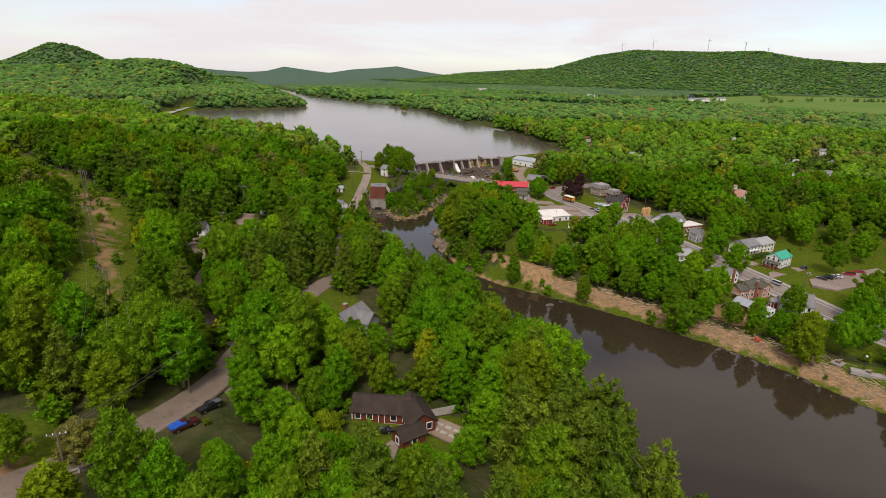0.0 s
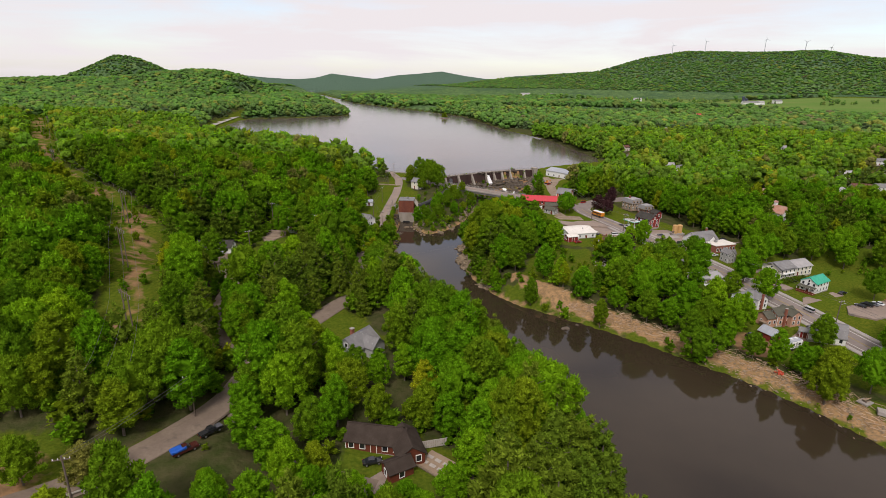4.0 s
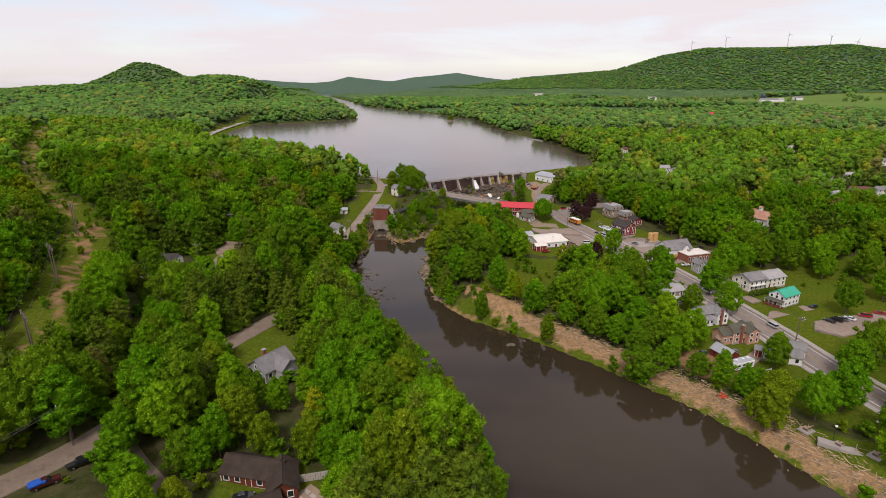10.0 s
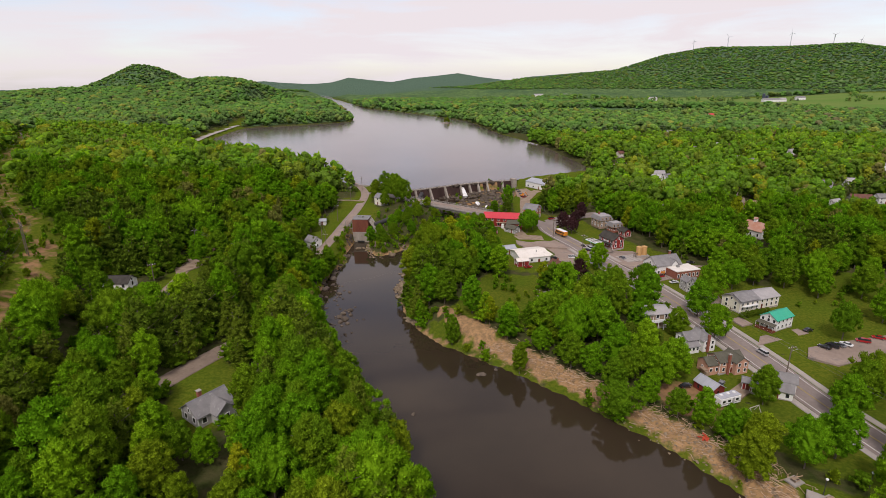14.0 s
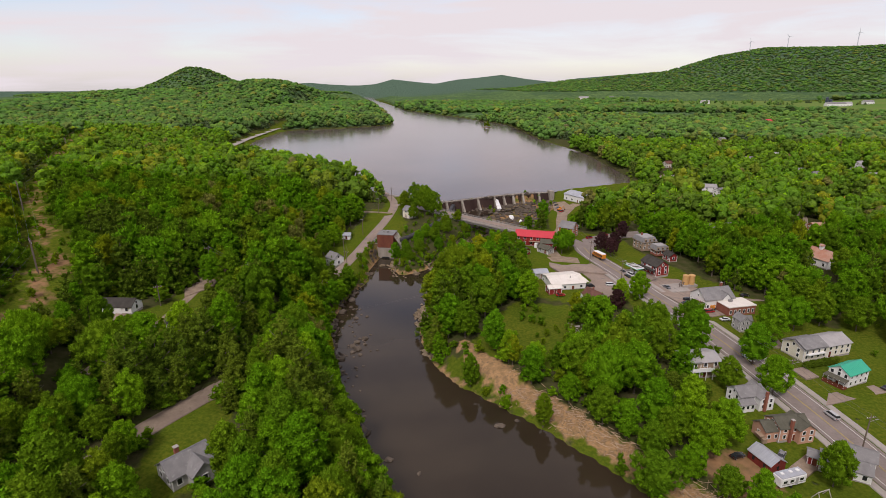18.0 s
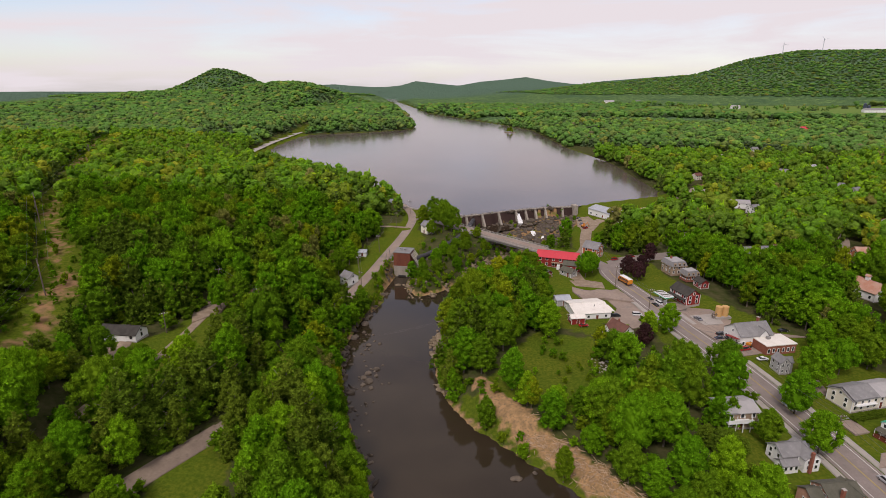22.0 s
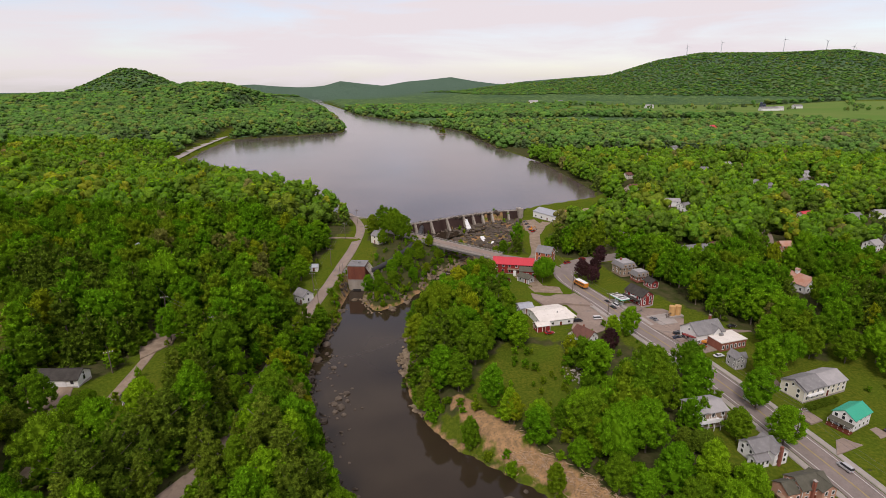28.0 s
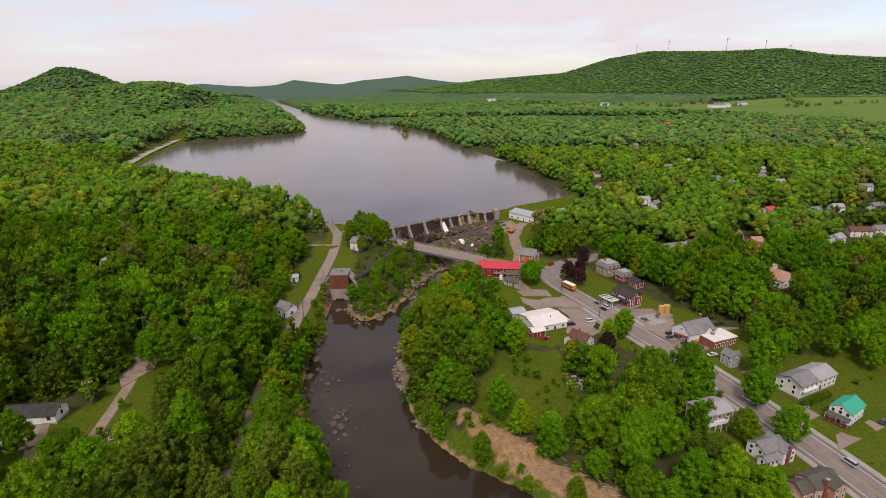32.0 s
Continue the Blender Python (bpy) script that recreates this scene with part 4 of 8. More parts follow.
# Trees that stand out: place, height, kind, leaf, spread.
SINGLE = [
    (9, 231, 17, "wide", 3, 0.95), (17, 238, 15, "round", 3, 1.1), (24, 207, 14, "round", 2, 1.1), (9, 207, 14, "tall", 2, 1.3), (16, 217, 14, "round", 2, 1.1), (3, 218, 13, "tall", 3, 1.3),
    (30, 184, 12, "tall", 0, 1.2), (20, 190, 11, "tall", 2, 1.3), (38, 221, 12, "tall", 1, 1.35), (33, 245, 11, "round", 2, 1.0), (13, 268, 11, "round", 5, 1.1), (20, 258, 11, "round", 3, 1.0),
    (42, 171, 11, "tall", 0, 1.25), (62, 204, 12, "tall", 1, 1.4), (78, 202, 12.5, "wide", 2, 0.95), (90, 206, 12, "wide", 2, 0.95), (61, 165, 15, "wide", 0, 0.85), (69, 171, 14, "round", 0, 1.1),
    (78, 190, 13, "round", 2, 1.1), (70, 185, 12, "round", 2, 1.0), (114, 209, 13, "round", 0, 1.1), (105, 194, 12, "round", 0, 1.1), (105, 178, 11, "round", 0, 1.1), (94, 179, 9, "round", 2, 1.1),
    (71, 228, 9, "round", 1, 1.0), (78, 234, 10, "round", 0, 1.1), (69, 221, 8, "round", 7, 1.0), (68, 285, 9, "round", 7, 1.1), (79, 305, 9, "round", 7, 1.0), (72, 280, 8, "round", 7, 1.0),
    (74, 290, 8, "round", 7, 1.1), (50, 280, 11, "wide", 0, 0.9), (53, 286, 9, "round", 0, 1.0), (-42, 337, 11, "tall", 3, 1.4), (-29, 334, 16, "wide", 2, 0.8), (-24, 332, 14, "round", 2, 1.1), (-36, 340, 15, "round", 2, 1.1), (-31, 342, 14, "wide", 2, 0.8), (-33, 322, 8, "round", 2, 1.1),
    (87, 155, 11, "round", 0, 1.15), (81, 149, 11, "round", 0, 1.1), (74, 150, 10, "round", 2, 1.0), (72, 158, 12, "round", 0, 1.1), (106, 146, 10, "round", 2, 1.0), (144, 183, 11, "wide", 2, 0.85),
    (104, 122, 11, "wide", 0, 0.9), (112, 126, 12, "round", 0, 1.1), (92, 119, 11, "round", 3, 1.1), (96, 124, 10, "tall", 3, 1.4), (122, 141, 11, "round", 0, 1.1), (133, 150, 12, "wide", 3, 0.9), (128, 146, 12, "round", 2, 1.0),
    (116, 116, 10, "round", 0, 1.0), (110, 106, 9, "round", 1, 1.1), (140, 142, 13, "round", 3, 1.1), (149, 150, 12, "wide", 2, 0.9), (126, 126, 12, "round", 2, 1.0), (136, 130, 12, "round", 0, 1.0), (160, 165, 12, "round", 3, 1.0),
    (149, 239, 13, "round", 0, 1.1), (155, 224, 13, "wide", 0, 0.9), (168, 216, 12, "round", 2, 1.0), (135, 233, 10, "round", 2, 1.0), (128, 241, 12, "pine", 6, 1.0), (156, 262, 12, "round", 2, 1.0), (142, 258, 13, "pine", 4, 1.1),
    (123, 230, 11, "round", 0, 1.1), (125, 219, 11, "wide", 0, 0.9), (145, 223, 11, "round", 2, 1.1), (153, 215, 11, "round", 0, 1.0),
    (135, 225, 11, "round", 2, 1.0), (161, 229, 12, "wide", 2, 0.9), (170, 236, 12, "round", 0, 1.0), (132, 236, 11, "tall", 2, 1.3), (174, 224, 12, "round", 0, 1.0), (163, 196, 11, "round", 0, 1.1), (172, 206, 12, "round", 2, 1.1),
    (-20, 300, 7, "round", 0, 1.3), (-14, 294, 7, "round", 2, 1.3), (-21, 288, 7, "round", 0, 1.3), (-24, 276, 6, "round", 2, 1.3), (-10, 306, 7, "round", 2, 1.3), (-13, 318, 6, "round", 3, 1.3), (-27, 284, 5, "round", 2, 1.3),
    (-18, 278, 7, "round", 2, 1.3), (-10, 286, 6, "round", 0, 1.3), (-16, 308, 6, "round", 2, 1.3), (-6, 300, 5, "round", 3, 1.3), (-20, 268, 5, "round", 2, 1.3), (-8, 326, 6, "round", 3, 1.3), (-2, 316, 5, "round", 3, 1.3),
    (-67.5, 155, 6, "round", 2, 1.2), (-69.5, 151, 6, "round", 0, 1.2), (-66, 149.5, 7, "tall", 2, 1.4), (-61, 262, 11, "round", 2, 1.0), (-60, 272, 11, "tall", 0, 1.4), (-59, 246, 11, "round", 2, 1.0), (-62, 284, 10, "round", 3, 1.0), (-34, 80, 9, "round", 0, 1.0), (-35.5, 84.5, 9, "round", 2, 1.0), (-31, 74, 9, "tall", 0, 1.3), (-28, 84, 12, "round", 1, 1.0), (-14, 66, 6, "round", 0, 1.2), (-9, 63, 7, "round", 1, 1.1), (-4, 61.5, 7, "tall", 0, 1.4), (1, 63, 6, "round", 1, 1.2), (-18, 70, 7, "round", 3, 1.1), (5, 68, 7, "round", 0, 1.1), (-11, 68, 4.5, "round", 1, 1.2), (-2, 66, 5, "round", 0, 1.2), (-21, 66, 9, "round", 1, 1.0), (-25, 70, 9, "tall", 0, 1.4), (-16, 62, 8, "round", 0, 1.1), (8, 74, 9, "tall", 1, 1.4), (-33.5, 64, 2.6, "round", 3, 1.5), (-30.5, 60, 6, "round", 1, 1.2), (-27.5, 55, 8, "tall", 0, 1.4), (-63.5, 193.5, 13, "tall", 2, 1.3), (-70, 191.5, 11, "round", 0, 1.0), (-77, 151, 11, "round", 2, 1.0), (-13, 98, 7, "round", 0, 1.1), (-8, 101, 8, "tall", 1, 1.3), (-18, 98, 8, "round", 2, 1.0), (70, 147, 9, "round", 2, 1.1), (77, 141.5, 8, "round", 0, 1.1), (60, 157, 10, "round", 2, 1.1), (65, 153, 9, "tall", 0, 1.4), (52, 164, 8, "round", 0, 1.1), (83, 137, 7, "round", 2, 1.2), (-34, 89, 15, "round", 0, 1.0), (-33, 97, 15, "tall", 2, 1.3), (-60, 60, 8, "round", 2, 1.2), (-53, 73, 10, "tall", 3, 1.4), (-50, 61, 7, "round", 6, 1.3), (-46, 82, 13, "tall", 0, 1.3), (-46, 50, 9, "tall", 3, 1.4), (-71, 126, 15, "wide", 0, 0.75),
    (8, 340, 6, "round", 3, 1.0), (25, 318, 8, "round", 3, 1.1), (32, 322, 8, "tall", 2, 1.4), (22, 298, 9, "tall", 2, 1.4), (14, 290, 9, "round", 3, 1.0), (27, 282, 8, "round", 2, 1.0), (24, 268, 8, "round", 3, 1.0),
]
for x, y, h, kind, leaf, spread in SINGLE:
    tree(x, y, h * 1.12, kind, leaf, spread)
TAKEN = np.array([(s[0], s[1]) for s in SINGLE], float)


# Places that stay clear of woods: houses and yards.
CLEAR = [(-20, 122, 5), (-16, 118, 5), (-22, 128, 5), (-60, 152, 6), (-57, 157, 5), (-55, 148, 5), (-59, 165, 6), (-63, 175, 5), (-35.5, 67, 5), (-32, 61, 5), (-28.5, 55, 4.5), (-17, 103, 5.5), (-14, 95, 5.5), (-11, 96, 5), (-13, 104, 5), (-8, 100, 5), (-10, 78, 6), (-4, 75, 7), (-21, 112, 5.5), (-20, 106, 4), (-122, 252, 8), (-118, 242, 6), (-53, 255, 7), (-84, 165, 9), (-68, 200, 7), (-66, 193, 6), (157, 279, 10), (153, 268, 9), (148, 258, 9), (146, 248, 6), (-38, 284, 10),
         (37, 294, 15), (50, 244, 14), (88, 297, 12), (62, 396, 17), (-36, 325, 7), (-39, 72, 8), (53, 309, 8), (97, 282, 7), (126, 318, 9), (118, 308, 7), (142, 324, 8), (-5, 69, 5), (-58, 284, 5), (40, 400, 10), (34, 385, 10), (-36, 76, 5), (-33, 62, 4), (-34, 68, 4), (-6, 65, 7), (-13, 64, 7), (56, 222, 8), (50, 226, 8), (46, 230, 7), (60, 240, 5), (82, 167, 8), (79, 173, 7), (87, 168, 6), (-43, 57, 5), (-9, 71, 8), (-2, 70, 6)]
FAR_HOMES = [(220, 576), (251, 608), (136, 491), (150, 441), (156, 427), (280, 523), (281, 498), (236, 512), (241, 497), (222, 404), (178, 336), (196, 680),
             (236, 732), (229, 685), (262, 600), (330, 470), (300, 560),
             (249, 401), (270, 411), (241, 349), (221, 337), (298, 414), (256, 354), (395, 673), (142, 541)]
for hx, hy in FAR_HOMES:
    q = Vector((25 - hx, 40 - hy)).normalized()
    CLEAR += [(hx + q.x * k, hy + q.y * k, 10.5 - k * 0.1) for k in (0, 13, 26, 38)]


def woods_points(step, near, far, margin):
    """Jittered places in the woods between two distances from the flight's middle, in the part of the valley that can be seen."""
    n = int(far / step) + 1
    i, j = np.meshgrid(np.arange(-n, n + 1), np.arange(-n, n + 1), indexing="ij")
    x = (i + (j % 2) * 0.5).ravel() * step + 25 + rng.uniform(-0.44, 0.44, i.size) * step
    y = j.ravel() * step * 0.87 + 40 + rng.uniform(-0.44, 0.44, i.size) * step
    dist, ang = np.hypot(x - 25, y - 30), np.degrees(np.arctan2(-(x - 25), y - 20))
    ok = (dist >= near) & (dist < far) & (ang < 64) & (ang > -50) & (y > 18)
    x, y = x[ok], y[ok]
    d = openness(x, y)
    ok = d > margin
    for poly in THIN.values():
        ok &= signed(x, y, poly) > 0
    for cx, cy, cr in CLEAR + [(s[0], s[1], 4.5) for s in SINGLE]:
        ok &= np.hypot(x - cx, y - cy) > cr
    return x[ok], y[ok], d[ok]


def species(x, y, r):
    """Kind and leaf of each tree, in patches."""
    n = len(x)
    u = r.random(n)
    patch = ripple(x, y, 23, 3) * 0.5 + ripple(x, y, 70, 6) * 0.5
    leaf = np.where(u < 0.34, 0, np.where(u < 0.50, 1, np.where(u < 0.84, 2, np.where(u < 0.97, 3, 5))))
    kind = np.where(r.random(n) < 0.36, 0, np.where(r.random(n) < 0.80, 1, 2))
    pine = (patch < -0.28) & (r.random(n) < 0.6) | (r.random(n) < 0.06)
    pine |= (signed(x, y, RIVER_POLY) < 16) & (x < np.interp(y, [60, 150], [45, 0])) & (y < 150) & (r.random(n) < 0.55)
    bud = (r.random(n) < 0.01) | ((np.hypot(x + 72, y - 268) < 24) & (r.random(n) < 0.35))
    leaf = np.where(bud, 6, leaf)
    kind, leaf = np.where(pine, 3, kind), np.where(pine, 4, leaf)
    return kind, leaf


NAMES = ["round", "tall", "wide", "pine"]


def woods_mesh(name, x, y, heights, kind, leaf, pool, label, trunks=True, lobes=None, wider=1.0):
    """Many trees joined into one mesh."""
    z = ground_z(x, y)
    vs, fs, ms, base = [], [], [], 0
    for k, kn in enumerate(NAMES):
        for v in range(len(pool[kn])):
            sel = np.where((kind == k) & (np.arange(len(x)) % len(pool[kn]) == v))[0]
            if not len(sel):
                continue
            cv, cf, lv, lf = pool[kn][v]
            tv, tf = TRUNKS[v % 3]
            vert = np.concatenate([cv, lv] + ([tv] if trunks else []))
            tri = [cf, lf + len(cv)]
            mat = [np.full(len(cf), -2), np.full(len(lf), -1)]
            if trunks:
                o = len(cv) + len(lv)
                tri += [tf[:8, [0, 1, 2]] + o, tf[:8, [0, 2, 3]] + o]
                mat += [np.full(2 * len(tf[:8]), 16)]
            tri, mat = np.concatenate(tri), np.concatenate(mat)
            a = rng.uniform(0, 2 * np.pi, len(sel))
            wide = heights[sel] * rng.uniform(0.85, 1.2, len(sel)) * wider
            c, s = np.cos(a) * wide, np.sin(a) * wide
            p = np.empty((len(sel), len(vert), 3), np.float32)
            p[..., 0] = x[sel, None] + c[:, None] * vert[:, 0] - s[:, None] * vert[:, 1]
            p[..., 1] = y[sel, None] + s[:, None] * vert[:, 0] + c[:, None] * vert[:, 1]
            p[..., 2] = z[sel, None] + heights[sel, None] * vert[:, 2]
            vs.append(p.reshape(-1, 3))
            fs.append((tri[None] + (base + np.arange(len(sel)) * len(vert))[:, None, None]).reshape(-1, 3))
            ms.append(np.where(mat[None] < 0, leaf[sel, None] + np.where(mat[None] == -2, 8, 0), mat[None]).ravel())
            base += len(sel) * len(vert)
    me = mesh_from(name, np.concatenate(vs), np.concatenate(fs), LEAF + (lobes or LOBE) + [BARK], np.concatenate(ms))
    return tagged(new(name, me), label, "trees", kind="stuff")


# Near woods: the closest become trees of their own, the rest are joined.
wx, wy, wd = woods_points(6.4, 0, 330, 0.8)
wk, wl = species(wx, wy, rng)
wh = rng.uniform(10.5, 17.0, len(wx)) * np.where(wk == 3, 1.12, 1.0) * np.clip(0.62 + wd * 0.05, 0.62, 1.0)
near = np.hypot(wx - 4, wy - 80)
own = np.zeros(len(wx), bool)
own[np.argsort(near)[:290]] = True
for i in np.where(own)[0]:
    tree(wx[i], wy[i], wh[i], NAMES[wk[i]], int(wl[i]), rng.uniform(0.95, 1.2))
r = ~own
woods_mesh("woodland", wx[r], wy[r], wh[r], wk[r], wl[r], MID, "dense mixed spring woodland on the river banks and slopes")

# Young growth between the trunks of the near woods.
ux, uy, ud = woods_points(4.6, 0, 215, 0.3)
UNDER = {k: [crown_arrays(rng, k, 110, 0.06, 9) for q in range(3)] for k in NAMES}
uk, ul = species(ux, uy, rng)
woods_mesh("undergrowth", ux, uy, rng.uniform(2.2, 5.0, len(ux)), np.zeros(len(ux), int), np.where(ul == 4, 2, ul), UNDER, "leafy saplings and bushes under the trees", False, None, 1.5)

FARM = {k: [crown_arrays(rng, k, 44, 0.075, 9 if k != "pine" else 11, 0.2, 1.0) for q in range(4)] for k in NAMES}
fx, fy, fd = woods_points(8.6, 330, 720, 1.5)
fk, fl = species(fx, fy, rng)
fh = rng.uniform(9.5, 16, len(fx))
woods_mesh("woodland", fx, fy, fh, fk, fl, FARM, "broadleaf and pine woods round the lake and village", False, LOBE_MID_HAZED, 1.12)

RING = {k: [crown_arrays(rng, k, 3, 0.12, 4, 0.0, 1.1) for q in range(4)] for k in NAMES}
RIDGE = {k: [crown_arrays(rng, k, 1, 0.12, 3, 0.0, 1.15) for q in range(4)] for k in NAMES}
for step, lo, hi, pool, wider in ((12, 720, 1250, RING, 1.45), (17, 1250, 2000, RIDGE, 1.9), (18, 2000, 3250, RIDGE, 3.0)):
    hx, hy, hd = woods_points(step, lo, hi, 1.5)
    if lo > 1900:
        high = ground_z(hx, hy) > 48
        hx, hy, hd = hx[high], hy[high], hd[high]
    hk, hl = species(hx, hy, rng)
    woods_mesh("woodland", hx, hy, rng.uniform(8, 13, len(hx)) * (0.5 if lo > 1900 else 1), hk, hl, pool, "distant green woodland beyond the lake", False, LOBE_FAR_HAZED, wider)

# Tree lines between the far fields.
lx, ly = [], []
for (x0, y0), (x1, y1), n in (((260, 1640), (620, 1560), 40), ((560, 1500), (640, 1720), 26), ((820, 1430), (1240, 1400), 40), ((900, 1500), (980, 1700), 24), ((300, 1740), (760, 1690), 44), ((700, 1590), (780, 1570), 14)):
    f = rng.random(n)
    lx += list(x0 + (x1 - x0) * f + rng.uniform(-6, 6, n))
    ly += list(y0 + (y1 - y0) * f + rng.uniform(-6, 6, n))
lx, ly = np.array(lx), np.array(ly)
lk, ll = species(lx, ly, rng)
woods_mesh("hedgerow_trees", lx, ly, rng.uniform(6, 11, len(lx)), lk, ll, RING, "rows of trees between far pale fields", False, LOBE_FAR_HAZED)

# ---- building blocks for things ----
def part(name, bm, material, parent, label="", at=None):
    """Links a bmesh as one mesh object under a thing or under a part."""
    if isinstance(bm, bpy.types.Mesh):
        me = bm
    else:
        me = bpy.data.meshes.new(name)
        bmesh.ops.recalc_face_normals(bm, faces=bm.faces[:])
        bm.to_mesh(me)
        bm.free()
        for m in material if isinstance(material, (list, tuple)) else [material]:
            me.materials.append(m)
    o = new(name, me)
    o.parent = parent
    if at is not None:
        o.matrix_basis = at
    if label:
        tagged(o, label)
    return o


def thing(name, x, y, z, rot, label, category, group=""):
    o = new(name)
    o.matrix_basis = pose(x, y, z, 0, 0, rot)
    return tagged(o, label, category, group)


def add_box(bm, sx, sy, sz, m=None, bevel=0.0):
    """A box of the given size, standing on z = 0 about its middle, moved by m."""
    r = bmesh.ops.create_cube(bm, size=1)
    vs = r["verts"]
    for v in vs:
        v.co = Vector((v.co.x * sx, v.co.y * sy, (v.co.z + 0.5) * sz))
    if bevel:
        es = list({e for v in vs for e in v.link_edges})
        vs = list({v for f in bmesh.ops.bevel(bm, geom=es, offset=bevel, segments=1, affect="EDGES")["faces"] for v in f.verts} | set(v for v in vs if v.is_valid))
    if m is not None:
        bmesh.ops.transform(bm, matrix=m, verts=vs)
    return vs


def box(sx, sy, sz, m=None, bevel=0.0):
    bm = bmesh.new()
    add_box(bm, sx, sy, sz, m, bevel)
    return bm


def add_tube(bm, a, b, ra, rb=None, sides=8):
    a, b = Vector(a), Vector(b)
    r = bmesh.ops.create_cone(bm, cap_ends=True, segments=sides, radius1=ra, radius2=ra if rb is None else rb, depth=(b - a).length)
    m = Matrix.Translation((a + b) / 2) @ (b - a).to_track_quat("Z", "Y").to_matrix().to_4x4()
    bmesh.ops.transform(bm, matrix=m, verts=r["verts"])
    return r["verts"]


def tube(a, b, ra, rb=None, sides=8):
    bm = bmesh.new()
    add_tube(bm, a, b, ra, rb, sides)
    return bm


def prism(profile, length, m=None):
    """A closed profile in y, z drawn out along x, about its middle."""
    bm = bmesh.new()
    ends = [[bm.verts.new((s * length / 2, y, z)) for y, z in profile] for s in (-1, 1)]
    n = len(profile)
    bm.faces.new(ends[0])
    bm.faces.new(ends[1][::-1])
    for i in range(n):
        bm.faces.new((ends[0][i], ends[0][(i + 1) % n], ends[1][(i + 1) % n], ends[1][i]))
    if m is not None:
        bm.transform(m)
    return bm


MESHES = {}


def window_meshes(w, h, trim):
    key = (round(w, 2), round(h, 2), trim.name)
    if key not in MESHES:
        bm = ring_bm(w, h, 0.11, 0.12)
        fr = bpy.data.meshes.new("window")
        bm.to_mesh(fr)
        bm.free()
        fr.materials.append(trim)
        bm = box(w, 0.04, h, pose(0, 0.0, 0))
        gl = bpy.data.meshes.new("pane")
        bm.to_mesh(gl)
        bm.free()
        gl.materials.append(PANE)
        MESHES[key] = (fr, gl)
    return MESHES[key]


def ring_bm(w, h, t, depth):
    """A rectangular frame with a real opening."""
    bm = bmesh.new()
    outer = [(-w / 2 - t, -t), (w / 2 + t, -t), (w / 2 + t, h + t), (-w / 2 - t, h + t)]
    inner = [(-w / 2, 0), (w / 2, 0), (w / 2, h), (-w / 2, h)]
    rows = [[bm.verts.new((x, y, z)) for x, z in ring] for ring in (outer, inner) for y in (-depth * 0.75, depth * 0.25)]
    of, ob, nf, nb = rows
    for i in range(4):
        j = (i + 1) % 4
        bm.faces.new((of[i], of[j], nf[j], nf[i]))
        bm.faces.new((of[i], ob[i], ob[j], of[j]))
        bm.faces.new((nf[i], nf[j], nb[j], nb[i]))
    return bm


def add_window(parent, m, w=0.9, h=1.3, trim=None):
    fr, gl = window_meshes(w, h, trim or TRIM)
    f = part("window", fr, None, parent, at=m)
    part("pane", gl, None, f)
    return f


def add_door(parent, m, mat, w=0.95, h=2.05):
    d = part("door", box(w, 0.1, h), mat, parent, at=m)
    part("door_frame", frame_bm(w, h), TRIM, d)
    bm = bmesh.new()
    bmesh.ops.create_uvsphere(bm, u_segments=6, v_segments=4, radius=0.05, matrix=pose(w * 0.38, -0.09, 1.0))
    part("door_handle", bm, STEEL, d)
    return d


def frame_bm(w, h, t=0.12):
    bm = bmesh.new()
    add_box(bm, w + 2 * t, 0.14, t, pose(0, 0, h))
    for s in (-1, 1):
        add_box(bm, t, 0.14, h, pose(s * (w + t) / 2, 0, 0))
    return bm


def gable_roof_bm(l, w, eave, rise, over=0.4, thick=0.16, ribs=False):
    """Two thick slopes over a ridge along x, with ribs on sheet metal."""
    bm = bmesh.new()
    half = w / 2 + over
    drop = rise * over / (w / 2)
    prof = [(-half, eave - drop), (0, eave + rise), (half, eave - drop), (half, eave - drop + thick), (0, eave + rise + thick * 1.15), (-half, eave - drop + thick)]
    other = prism(prof, l + 2 * over)
    me = bpy.data.meshes.new("tmp")
    other.to_mesh(me)
    other.free()
    bm.from_mesh(me)
    bpy.data.meshes.remove(me)
    add_box(bm, l + 2 * over, 0.28, 0.06, pose(0, 0, eave + rise + thick * 1.1))
    return bm


def add_seams(roof, l, w, eave, rise, over=0.4, thick=0.16):
    """Standing seams of a sheet-metal roof."""
    half, drop = w / 2 + over, rise * over / (w / 2)
    slope = math.hypot(half, rise + drop)
    ang = math.degrees(math.atan2(rise + drop, half))
    n = int((l + 2 * over) / 0.8)
    key = ("seam", round(slope, 2), roof.data.materials[0].name)
    if key not in MESHES:
        bm = box(0.07, slope, 0.06)
        MESHES[key] = bpy.data.meshes.new("seam")
        bm.to_mesh(MESHES[key])
        bm.free()
        MESHES[key].materials.append(roof.data.materials[0])
    for s in (-1, 1):
        for i in range(n + 1):
            x = -(l / 2 + over) + i * (l + 2 * over) / n
            part("seam", MESHES[key], None, roof, at=pose(x, s * half / 2, eave + (rise - drop) / 2 + thick * 0.9, -s * ang, 0, 0))


